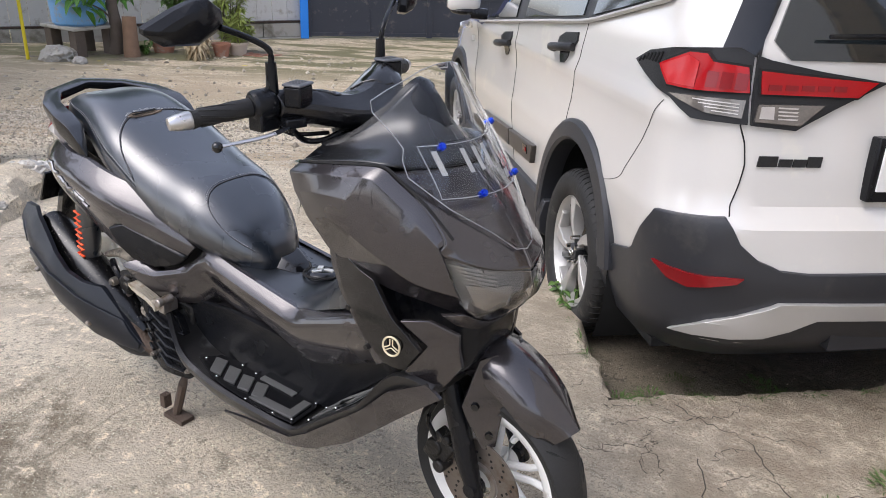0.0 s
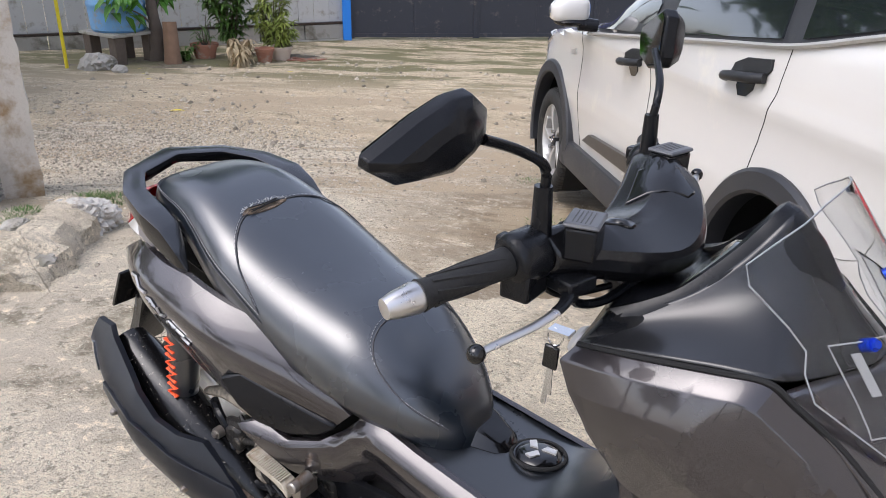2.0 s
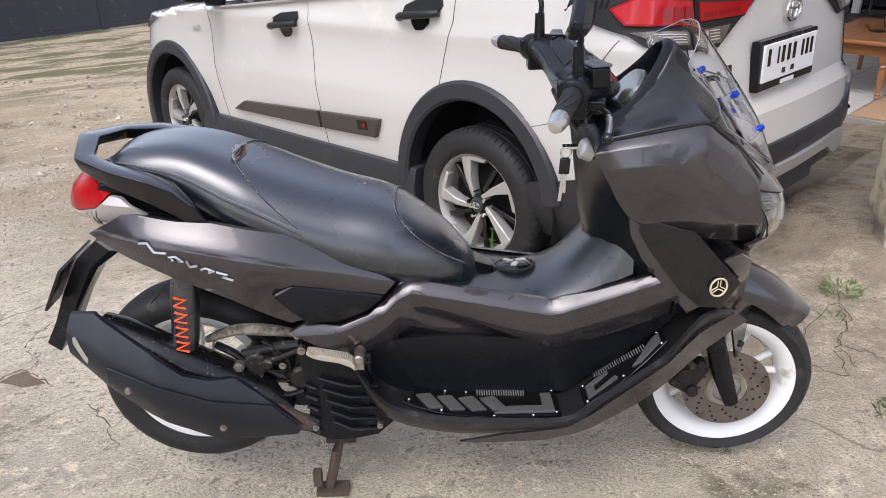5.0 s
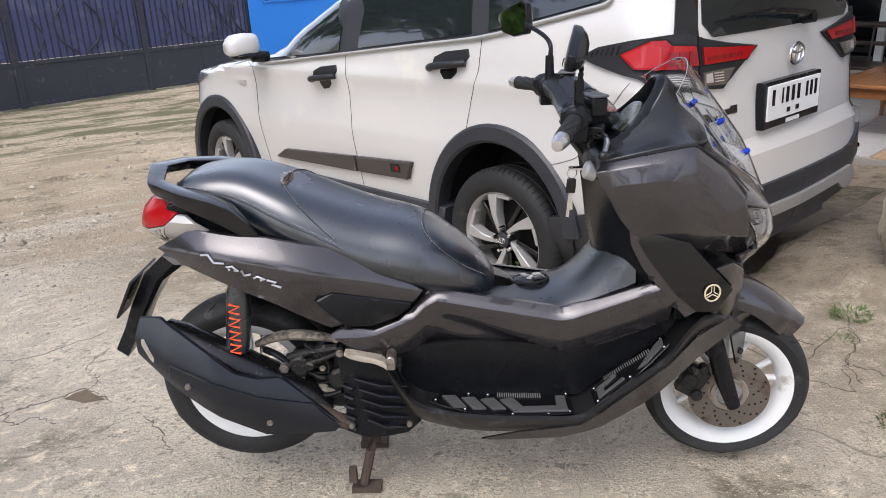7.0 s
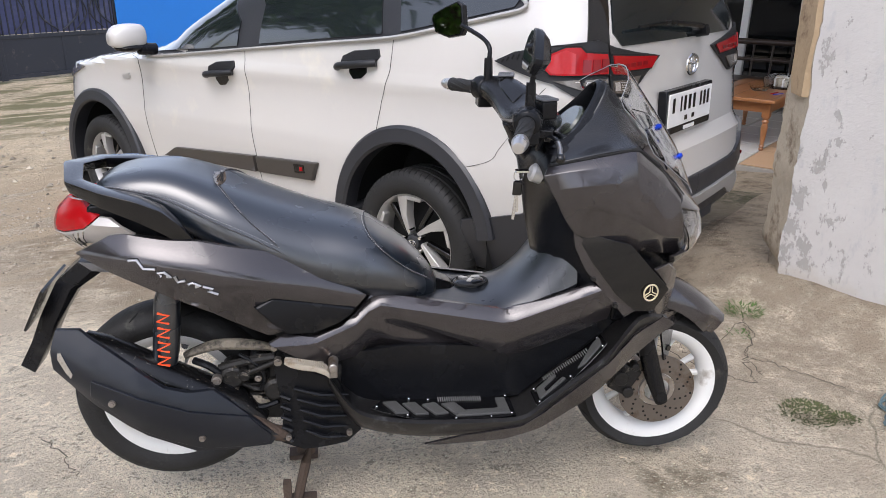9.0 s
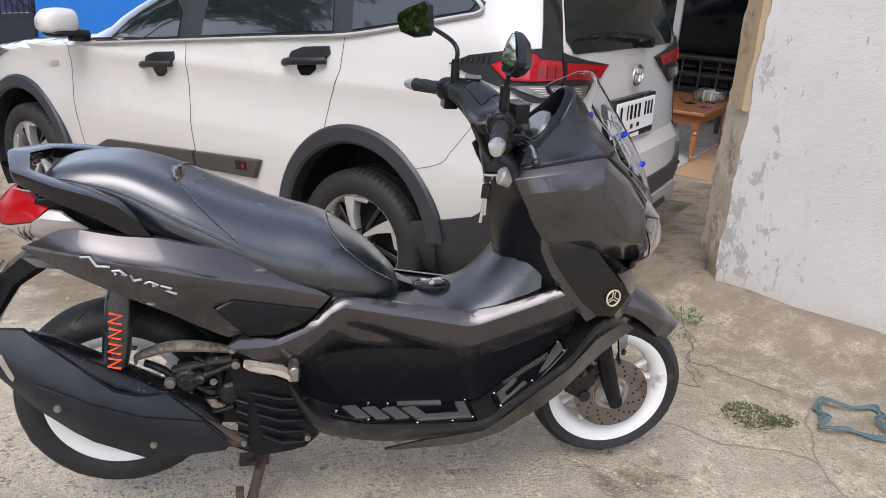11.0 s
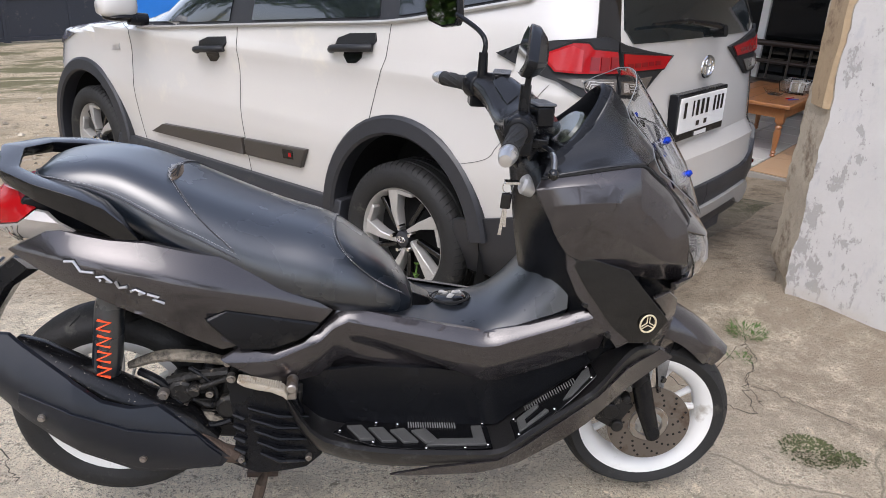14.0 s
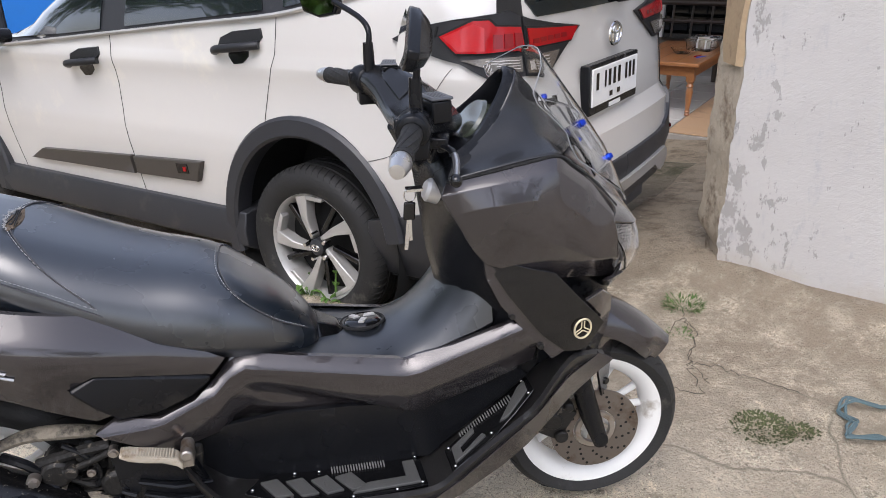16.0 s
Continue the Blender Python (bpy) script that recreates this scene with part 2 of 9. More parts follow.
def patch(bm, outline, place, step=(0.05, 0.05), thick=0.01, both=False):
    """A sheet with the given 2D outline, cut into cells and laid on place(a, b, depth), with its rim turned in by thick."""
    flat = bmesh.new()
    flat.faces.new([flat.verts.new((a, b, 0)) for a, b in outline])
    for axis in (0, 1):
        lo, hi = min(p[axis] for p in outline), max(p[axis] for p in outline)
        k = math.ceil(lo / step[axis] + 0.01)
        while k * step[axis] < hi - 0.002:
            no = (1, 0, 0) if axis == 0 else (0, 1, 0)
            bmesh.ops.bisect_plane(flat, geom=flat.verts[:] + flat.edges[:] + flat.faces[:], plane_co=[k * step[axis] * c for c in no], plane_no=no)
            k += 1
    bmesh.ops.triangulate(flat, faces=[f for f in flat.faces if len(f.verts) > 4])
    for side in ((1, -1) if both else (1,)):
        fl = (lambda p: p) if side == 1 else (lambda p: Vector((p[0], -p[1], p[2])))
        top = {v: bm.verts.new(fl(Vector(place(v.co.x, v.co.y, 0.0)))) for v in flat.verts}
        low = {v: bm.verts.new(fl(Vector(place(v.co.x, v.co.y, -thick)))) for v in flat.verts} if thick else {}
        for f in flat.faces:
            bm.faces.new([top[v] for v in f.verts])
            if thick:
                bm.faces.new([low[v] for v in reversed(f.verts)])
        if thick:
            for e in flat.edges:
                if len(e.link_faces) == 1:
                    a, b = e.verts
                    bm.faces.new((top[a], top[b], low[b], low[a]))
    flat.free()


def net(bm, rows, side=1, n=4, across=1):
    """A skin through rows of control points, curved along each row and, where across > 1, from row to row."""
    fine = [curve([(x, side * y, z) for x, y, z in row], n) for row in rows]
    if across > 1:
        fine = [list(r) for r in zip(*[curve(list(col), across) for col in zip(*fine)])]
    loft(bm, fine, closed=False, caps=False)


def shell(name, rows, mat, parent, label="", side=1, n=4, across=1, thick=0.006, smooth=30, bevel=0.0):
    """A net as one part, given thickness inwards."""
    bm = bmesh.new()
    net(bm, rows, side, n, across)
    ob = part(name, bm, mat, parent, label, smooth=smooth)
    mid = Vector((1.12, 0.0, 0.80))
    face = ob.data.polygons[len(ob.data.polygons) // 2]
    mod = ob.modifiers.new("thickness", "SOLIDIFY")
    mod.thickness, mod.offset = thick, (-1.0 if (face.center - mid).dot(face.normal) > 0 else 1.0)
    if bevel:
        mod = ob.modifiers.new("bevel", "BEVEL")
        mod.width, mod.segments, mod.limit_method, mod.angle_limit = bevel, 3, "ANGLE", radians(24)
    return ob


def smooth01(a, b, v):
    u = min(1.0, max(0.0, (v - a) / (b - a)))
    return u * u * (3 - 2 * u)


def mix_rows(rows, key):
    """Interpolate rows (key, values...) smoothly."""
    if key <= rows[0][0]:
        return list(rows[0][1:])
    for a, b in zip(rows, rows[1:]):
        if key <= b[0]:
            t = (key - a[0]) / (b[0] - a[0])
            return [p + (q - p) * t for p, q in zip(a[1:], b[1:])]
    return list(rows[-1][1:])


def mix_smooth(rows, key):
    """Interpolate rows (key, values...) with a smooth curve through them."""
    key = min(max(key, rows[0][0]), rows[-1][0])
    for i in range(len(rows) - 1):
        a, b = rows[i], rows[i + 1]
        if key <= b[0]:
            p, q = rows[max(i - 1, 0)], rows[min(i + 2, len(rows) - 1)]
            t, w = (key - a[0]) / (b[0] - a[0]), b[0] - a[0]
            out = []
            for j in range(1, len(a)):
                m0 = (b[j] - p[j]) / (b[0] - p[0]) * w
                m1 = (q[j] - a[j]) / (q[0] - a[0]) * w
                out.append((2 * t**3 - 3 * t**2 + 1) * a[j] + (t**3 - 2 * t**2 + t) * m0 + (3 * t**2 - 2 * t**3) * b[j] + (t**3 - t**2) * m1)
            return out
    return list(rows[-1][1:])


# ---- the ground ----
U = Vector((-0.6437, 0.7644)).normalized()
V = Vector((-U.y, U.x))
SLAB_U, SLAB_END = -0.32, 1.43


def slab_v(u):
    """Where the slab's edge along the lane runs, at u."""
    return -1.60 - 0.16 * min(max(u, -0.3), 1.6)


def lane_drop(u, v):
    """How far the ground lies below the slab's level in the lane and past the slab's end."""
    edge = slab_v(u)
    if v < edge and u > SLAB_U:
        return 0.125 * (1 - smooth01(0.9, 3.6, u))
    if u > SLAB_END:
        return 0.11 * (1 - smooth01(1.6, 3.6, u)) * (1 - smooth01(edge, edge + 1.3, v))
    return 0.0


def base_height(x, y):
    s = -0.45 * x + 0.89 * y
    z = -0.11 * min(max(s, 0), 5.4) - 0.04 * min(max(s - 5.4, 0), 7)
    return z + 0.075 * smooth01(2.15, 2.5, x + 0.3 * (y - 0.9))


def ground_height(x, y):
    u, v = x * U.x + y * U.y, x * V.x + y * V.y
    z = base_height(x, y) - lane_drop(u, v)
    return z + 0.006 * noise.noise(Vector((x * 1.7, y * 1.7, 0)))


def concrete(name, light, dark, stain, pebbly=0.0, muddy=False):
    """Old poured concrete: blotches, grit, hairline cracks and dark stains."""
    m = bpy.data.materials.new(name)
    m.use_nodes = True
    n, l = m.node_tree.nodes, m.node_tree.links
    b = n["Principled BSDF"]
    co = n.new("ShaderNodeNewGeometry")

    def tex(scale, detail=6, rough=0.6):
        t = n.new("ShaderNodeTexNoise")
        t.inputs["Scale"].default_value, t.inputs["Detail"].default_value, t.inputs["Roughness"].default_value = scale, detail, rough
        l.new(co.outputs["Position"], t.inputs["Vector"])
        return t.outputs[0]

    def ramp(v, lo, hi):
        r = n.new("ShaderNodeMapRange")
        r.interpolation_type = "SMOOTHSTEP"
        r.inputs[1].default_value, r.inputs[2].default_value = lo, hi
        l.new(v, r.inputs[0])
        return r.outputs[0]

    def blend(f, a, c):
        x = n.new("ShaderNodeMix")
        x.data_type = "RGBA"
        l.new(f, x.inputs[0])
        for sock, val in ((6, a), (7, c)):
            if isinstance(val, tuple):
                x.inputs[sock].default_value = (*val, 1)
            else:
                l.new(val, x.inputs[sock])
        return x.outputs[2]

    col = blend(ramp(tex(1.3), 0.35, 0.7), light, tuple((p + q) / 2 for p, q in zip(light, dark)))
    col = blend(ramp(tex(7, 8, 0.7), 0.45, 0.75), col, dark)
    col = blend(ramp(tex(0.55, 10, 0.75), 0.52, 0.62), col, stain)
    col = blend(ramp(tex(22, 8, 0.75), 0.55, 0.61), col, tuple(c * 0.62 for c in dark))
    col = blend(ramp(tex(70, 5, 0.75), 0.54, 0.64), col, tuple(c * 0.45 for c in dark))
    col = blend(ramp(tex(150, 3), 0.58, 0.68), col, tuple(min(1, c * 1.35) for c in light))
    col = blend(ramp(tex(3.4, 14, 0.8), 0.49, 0.56), col, tuple(min(1, c * 0.74) for c in light))
    col = blend(ramp(tex(14, 10, 0.8), 0.54, 0.62), col, tuple(min(1, c * 1.14) for c in light))
    col = blend(ramp(tex(260, 2), 0.565, 0.64), col, tuple(c * 0.55 for c in dark))
    if muddy:
        # brown dirt trodden over the slab between the wall and the lane
        dot = n.new("ShaderNodeVectorMath")
        dot.operation = "DOT_PRODUCT"
        dot.inputs[1].default_value = (V.x, V.y, 0)
        l.new(co.outputs["Position"], dot.inputs[0])
        edge = n.new("ShaderNodeMath")
        edge.operation = "MULTIPLY_ADD"
        edge.inputs[1].default_value = 0.9
        l.new(tex(2.6, 8, 0.7), edge.inputs[0])
        l.new(dot.outputs["Value"], edge.inputs[2])
        mud = n.new("ShaderNodeMath")
        mud.operation = "MULTIPLY"
        l.new(ramp(edge.outputs[0], -1.80, -2.05), mud.inputs[0])
        l.new(ramp(tex(6, 8, 0.75), 0.24, 0.52), mud.inputs[1])
        col = blend(mud.outputs[0], col, (0.17, 0.135, 0.095))
        # thinner dirt over the slab's corner near the wall
        thinly = n.new("ShaderNodeMath")
        thinly.operation = "MULTIPLY"
        l.new(ramp(edge.outputs[0], -0.45, -1.45), thinly.inputs[0])
        l.new(ramp(tex(9, 10, 0.75), 0.31, 0.60), thinly.inputs[1])
        col = blend(thinly.outputs[0], col, (0.37, 0.305, 0.225))
        # trodden dirt past the end of the slab, beside the lane
        along = n.new("ShaderNodeVectorMath")
        along.operation = "DOT_PRODUCT"
        along.inputs[1].default_value = (U.x, U.y, 0)
        l.new(co.outputs["Position"], along.inputs[0])
        far = n.new("ShaderNodeMath")
        far.operation = "MULTIPLY_ADD"
        far.inputs[1].default_value = 1.6
        l.new(tex(1.7, 8, 0.7), far.inputs[0])
        l.new(along.outputs["Value"], far.inputs[2])
        mask = ramp(tex(4, 12, 0.8), 0.36, 0.52)
        for piece in (ramp(along.outputs["Value"], SLAB_END - 0.02, SLAB_END + 0.06), ramp(far.outputs[0], 5.6, 3.4), ramp(edge.outputs[0], 0.4, -0.9)):
            x = n.new("ShaderNodeMath")
            x.operation = "MULTIPLY"
            l.new(mask, x.inputs[0])
            l.new(piece, x.inputs[1])
            mask = x.outputs[0]
        col = blend(mask, col, (0.27, 0.205, 0.135))
    vor = n.new("ShaderNodeTexVoronoi")
    vor.feature = "DISTANCE_TO_EDGE"
    vor.inputs["Scale"].default_value = 0.9
    warp = n.new("ShaderNodeMixRGB")
    warp.inputs[0].default_value = 0.12
    wt = n.new("ShaderNodeTexNoise")
    wt.inputs["Scale"].default_value, wt.inputs["Detail"].default_value = 4, 6
    l.new(co.outputs["Position"], wt.inputs["Vector"])
    l.new(co.outputs["Position"], warp.inputs[1])
    l.new(wt.outputs[1], warp.inputs[2])
    l.new(warp.outputs[0], vor.inputs["Vector"])
    crack = ramp(vor.outputs[0], 0.005, 0.0)
    gate_n = n.new("ShaderNodeMath")
    gate_n.operation = "MULTIPLY"
    l.new(crack, gate_n.inputs[0])
    l.new(ramp(tex(0.8), 0.5, 0.6), gate_n.inputs[1])
    # long bands of dirt and moss across the far yard, thicker towards the gate
    band = n.new("ShaderNodeMapping")
    band.vector_type = "TEXTURE"
    band.inputs["Rotation"].default_value = (0, 0, radians(32))
    band.inputs["Scale"].default_value = (1.5, 0.55, 1)
    l.new(co.outputs["Position"], band.inputs[0])
    bt = n.new("ShaderNodeTexNoise")
    bt.inputs["Scale"].default_value, bt.inputs["Detail"].default_value, bt.inputs["Roughness"].default_value = 1.0, 10, 0.68
    l.new(band.outputs[0], bt.inputs["Vector"])
    north = n.new("ShaderNodeVectorMath")
    north.operation = "DOT_PRODUCT"
    north.inputs[1].default_value = (-0.45, 0.89, 0)
    l.new(co.outputs["Position"], north.inputs[0])
    for lo, hi, reach0, reach1, tone in ((0.47, 0.56, 1.6, 3.2, (0.48, 0.385, 0.265)), (0.46, 0.56, 7.6, 9.6, (0.20, 0.185, 0.10))):
        x = n.new("ShaderNodeMath")
        x.operation = "MULTIPLY"
        l.new(ramp(bt.outputs[0], lo, hi), x.inputs[0])
        l.new(ramp(north.outputs["Value"], reach0, reach1), x.inputs[1])
        col = blend(x.outputs[0], col, tone)
    col = blend(gate_n.outputs[0], col, tuple(c * 0.6 for c in dark))
    # winding seams where old pours meet
    seam = n.new("ShaderNodeMath")
    seam.operation = "SUBTRACT"
    seam.inputs[1].default_value = 0.5
    l.new(tex(1.5, 9, 0.62), seam.inputs[0])
    away = n.new("ShaderNodeMath")
    away.operation = "ABSOLUTE"
    l.new(seam.outputs[0], away.inputs[0])
    thin = n.new("ShaderNodeMath")
    thin.operation = "MULTIPLY"
    l.new(ramp(away.outputs[0], 0.0035, 0.0), thin.inputs[0])
    l.new(ramp(tex(0.9, 4), 0.44, 0.56), thin.inputs[1])
    col = blend(thin.outputs[0], col, tuple(c * 0.75 for c in dark))
    l.new(col, b.inputs["Base Color"])
    b.inputs["Roughness"].default_value = 0.88
    b.inputs["Specular IOR Level"].default_value = 0.25
    hsum = n.new("ShaderNodeMath")
    hsum.operation = "MULTIPLY_ADD"
    hsum.inputs[1].default_value = 0.5 + pebbly
    l.new(tex(90, 5, 0.7), hsum.inputs[0])
    l.new(tex(12, 8, 0.65), hsum.inputs[2])
    bp = n.new("ShaderNodeBump")
    bp.inputs["Strength"].default_value, bp.inputs["Distance"].default_value = 1.0, 0.022
    l.new(hsum.outputs[0], bp.inputs["Height"])
    l.new(bp.outputs[0], b.inputs["Normal"])
    return m


GROUND = concrete("old_concrete", (0.85, 0.745, 0.578), (0.53, 0.455, 0.335), (0.23, 0.187, 0.13), 0.5, True)
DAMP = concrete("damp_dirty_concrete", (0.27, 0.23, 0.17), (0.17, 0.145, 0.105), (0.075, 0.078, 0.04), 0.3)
ROAD = concrete("weathered_road", (0.74, 0.62, 0.44), (0.43, 0.35, 0.235), (0.22, 0.175, 0.11), 0.6)


def steps(lo, hi, fine_lo, fine_hi, fine, coarse=1.25):
    """Grid lines, fine between fine_lo and fine_hi and ever wider outside."""
    out, x = [], fine_lo
    while x < fine_hi:
        out.append(x)
        x += fine
    d = fine
    while x < hi:
        out.append(x)
        x, d = x + d, d * coarse
    out.append(hi)
    x, d = fine_lo, fine
    while x > lo:
        d *= coarse
        x -= d
        out.append(max(x, lo))
    return sorted(set(round(v, 4) for v in out))


def build_ground():
    us = steps(-90, 90, -3.0, 6.0, 0.09)
    vs = steps(-90, 90, -4.2, 3.0, 0.09)
    us = sorted(u for u in us if abs(u - SLAB_U) > 0.02 and abs(u - SLAB_END) > 0.02) + [SLAB_U - 0.001, SLAB_U + 0.02, SLAB_END - 0.01, SLAB_END + 0.03]
    vs = [v for v in vs if abs(v + 1.60) > 0.03] + [-1.60 - 0.025, -1.60 + 0.001]
    us.sort(), vs.sort()
    bm = bmesh.new()
    grid = []
    for u in us:
        row = []
        for v in vs:
            # the grid bends with the slab's edge
            bend = (slab_v(u) + 1.60) * smooth01(-4.2, -2.2, v) * (1 - smooth01(-1.2, 0.6, v))
            wob = 0.018 * noise.noise(Vector((u * 3, v * 3, 0.3))) if -4 < u < 6 and -5 < v < 4 else 0
            p = U * (u + wob) + V * (v + bend + wob)
            z = base_height(p.x, p.y) - lane_drop(u, v + bend)
            z += 0.006 * noise.noise(Vector((p.x * 1.7, p.y * 1.7, 0)))
            row.append(bm.verts.new((p.x, p.y, z)))
        grid.append(row)
    for i in range(len(us) - 1):
        for j in range(len(vs) - 1):
            f = bm.faces.new((grid[i][j], grid[i + 1][j], grid[i + 1][j + 1], grid[i][j + 1]))
            u, v = (us[i] + us[i + 1]) / 2, (vs[j] + vs[j + 1]) / 2
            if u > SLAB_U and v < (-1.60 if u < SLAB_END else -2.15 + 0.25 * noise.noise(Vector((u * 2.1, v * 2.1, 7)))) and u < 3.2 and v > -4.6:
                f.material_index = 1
            elif u > 5.5 + 1.2 * noise.noise(Vector((v * 0.7, 0, 4))):
                f.material_index = 2
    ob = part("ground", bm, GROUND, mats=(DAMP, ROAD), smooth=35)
    tagged(ob, "weathered concrete yard, cracked and stained, with a lower damp lane", "ground", kind="structure")


build_ground()


def broken_edge(name, line, out, label):
    """A crumbling rim along the slab's edge: line gives (u, v) points, out the way down into the lane."""
    bm = bmesh.new()
    rings = []
    for k, (u, v) in enumerate(line):
        p, o = U * u + V * v, U * out[0] + V * out[1]
        top = base_height(p.x, p.y) + 0.006 * noise.noise(Vector((p.x * 1.7, p.y * 1.7, 0)))
        row = []
        for away, z in ((-0.075, -0.004), (-0.05, 0.004), (-0.012, 0.006), (0.012, -0.006), (0.026, -0.04), (0.034, -0.09), (0.04, -0.15)):
            j = noise.noise(Vector((u * 7, v * 7, z * 9))) * 0.022 + noise.noise(Vector((u * 23, v * 23, z * 30))) * 0.012 + noise.noise(Vector((u * 60, v * 60, z * 60))) * 0.006
            q = p + o * (away + (j if away > -0.02 else 0.3 * j))
            row.append(Vector((q.x, q.y, top + z + (0.35 * j if z < 0 else 0.12 * j))))
        rings.append(row)
    loft(bm, rings, closed=False, caps=False)
    tagged(part(name, bm, GROUND, smooth=30), label, "kerb", kind="structure")


broken_edge("slab_edge_lane", [(SLAB_U + (SLAB_END + 0.02 - SLAB_U) * k / 90, slab_v(SLAB_U + (SLAB_END - SLAB_U) * k / 90)) for k in range(91)], (0.0, -1.0), "crumbling concrete slab edge along the lower lane")
broken_edge("slab_edge_front", [(SLAB_U, -1.58 - 1.7 * k / 90) for k in range(91)], (1.0, 0.0), "crumbling concrete slab edge at the lane's end")
broken_edge("slab_edge_far", [(SLAB_END, slab_v(SLAB_END) + 0.02 + 1.0 * k / 60) for k in range(61)], (1.0, 0.0), "crumbling concrete slab end")


# ---- right-hand plastered wall ----
def flake_plaster():
    m = bpy.data.materials.new("flaking_whitewash")
    m.use_nodes = True
    n, l = m.node_tree.nodes, m.node_tree.links
    b = n["Principled BSDF"]
    co = n.new("ShaderNodeTexCoord")

    def tex(scale, detail, stretch=(1, 1, 1)):
        mp = n.new("ShaderNodeMapping")
        mp.inputs["Scale"].default_value = stretch
        l.new(co.outputs["Object"], mp.inputs[0])
        t = n.new("ShaderNodeTexNoise")
        t.inputs["Scale"].default_value, t.inputs["Detail"].default_value, t.inputs["Roughness"].default_value = scale, detail, 0.72
        l.new(mp.outputs[0], t.inputs["Vector"])
        return t.outputs[0]

    def ramp(v, lo, hi):
        r = n.new("ShaderNodeMapRange")
        r.inputs[1].default_value, r.inputs[2].default_value = lo, hi
        l.new(v, r.inputs[0])
        return r.outputs[0]

    def blend(f, a, c):
        x = n.new("ShaderNodeMix")
        x.data_type = "RGBA"
        l.new(f, x.inputs[0])
        for sock, val in ((6, a), (7, c)):
            if isinstance(val, tuple):
                x.inputs[sock].default_value = (*val, 1)
            else:
                l.new(val, x.inputs[sock])
        return x.outputs[2]

    col = blend(ramp(tex(2, 6), 0.3, 0.75), (0.56, 0.545, 0.52), (0.49, 0.475, 0.455))
    dot = n.new("ShaderNodeVectorMath")
    dot.operation = "DOT_PRODUCT"
    dot.inputs[1].default_value = (0.50, -0.866, 0.25)
    l.new(co.outputs["Object"], dot.inputs[0])
    near = n.new("ShaderNodeMath")
    near.operation = "MULTIPLY_ADD"
    near.inputs[1].default_value = 0.16
    l.new(ramp(dot.outputs["Value"], 0.95, 0.42), near.inputs[0])
    l.new(tex(15, 15, (1, 1, 0.6)), near.inputs[2])
    flakes = ramp(near.outputs[0], 0.640, 0.665)
    col = blend(flakes, col, (0.37, 0.355, 0.335))
    col = blend(ramp(tex(30, 8, (1, 1, 0.5)), 0.645, 0.665), col, (0.25, 0.24, 0.225))
    col = blend(ramp(tex(14, 12, (1, 1, 0.4)), 0.57, 0.66), col, (0.47, 0.465, 0.46))
    rise = n.new("ShaderNodeSeparateXYZ")
    l.new(co.outputs["Object"], rise.inputs[0])
    damp = n.new("ShaderNodeMath")
    damp.operation = "MULTIPLY_ADD"
    damp.inputs[1].default_value = 0.5
    l.new(tex(5, 10), damp.inputs[0])
    l.new(rise.outputs[2], damp.inputs[2])
    col = blend(ramp(damp.outputs[0], 0.42, 0.20), col, (0.46, 0.41, 0.34))
    l.new(col, b.inputs["Base Color"])
    b.inputs["Roughness"].default_value = 0.9
    bp = n.new("ShaderNodeBump")
    bp.inputs["Strength"].default_value, bp.inputs["Distance"].default_value = 0.5, 0.008
    inv = n.new("ShaderNodeMath")
    inv.operation = "MULTIPLY_ADD"
    inv.inputs[1].default_value = -0.7
    l.new(flakes, inv.inputs[0])
    l.new(tex(60, 5), inv.inputs[2])
    l.new(inv.outputs[0], bp.inputs["Height"])
    l.new(bp.outputs[0], b.inputs["Normal"])
    return m


PLASTER = flake_plaster()
ROUGHEDGE = material("raw_mortar_edge", (0.46, 0.40, 0.31), 0.95, 0.0, 0.3, 18, bump=1.0, bump_scale=35, dirt=(0.22, 0.17, 0.12), dirt_amount=0.35, dirt_scale=12)
WALL_FOOT, WALL_DIR, WALL_ACROSS = Vector((2.43, 0.94)), Vector((0.50, -0.866)), Vector((0.25, 0.968))


def rough_wall(name, foot, along, length, height, thick, z0, label, across):
    """A plastered wall with a broken, crumbling end."""
    bm = bmesh.new()
    nl, nz = max(8, int(length / 0.08)), int(height / 0.025)

    def row(depth, dep_noise):
        out = []
        for k in range(nz + 1):
            z = z0 + height * k / nz
            line = []
            for i in range(nl + 1):
                a = length * i / nl
                hole = 0.045 * smooth01(0.03, 0.06, z) * (1 - smooth01(0.15, 0.19, z)) if depth > 0 else 0.0
                edge = (1 - smooth01(0, 0.1, a)) * hole + (1 - smooth01(0, 0.1, a)) * (0.012 * noise.noise(Vector((z * 9, depth * 9, 1.5))) + 0.008 * noise.noise(Vector((z * 31, depth * 9, 4.5))))
                q = foot + along * (a + edge) + across * (depth + dep_noise * 0.006 * noise.noise(Vector((a * 5, z * 5, 3))))
                line.append(bm.verts.new((q.x, q.y, z)))
            out.append(line)
        return out

    front, back = row(0, 1), row(thick, 1)
    for k in range(nz):
        for i in range(nl):
            bm.faces.new((front[k][i], front[k][i + 1], front[k + 1][i + 1], front[k + 1][i]))
            bm.faces.new((back[k][i], back[k + 1][i], back[k + 1][i + 1], back[k][i + 1]))
        for i in (0, nl):
            f = bm.faces.new((front[k][i], back[k][i], back[k + 1][i], front[k + 1][i]))
            f.material_index = 1
    for i in range(nl):
        bm.faces.new((front[nz][i], front[nz][i + 1], back[nz][i + 1], back[nz][i]))
        bm.faces.new((front[0][i], back[0][i], back[0][i + 1], front[0][i + 1]))
    ob = part(name, bm, PLASTER, mats=(ROUGHEDGE,), smooth=30)
    return tagged(ob, label, "wall", kind="structure")


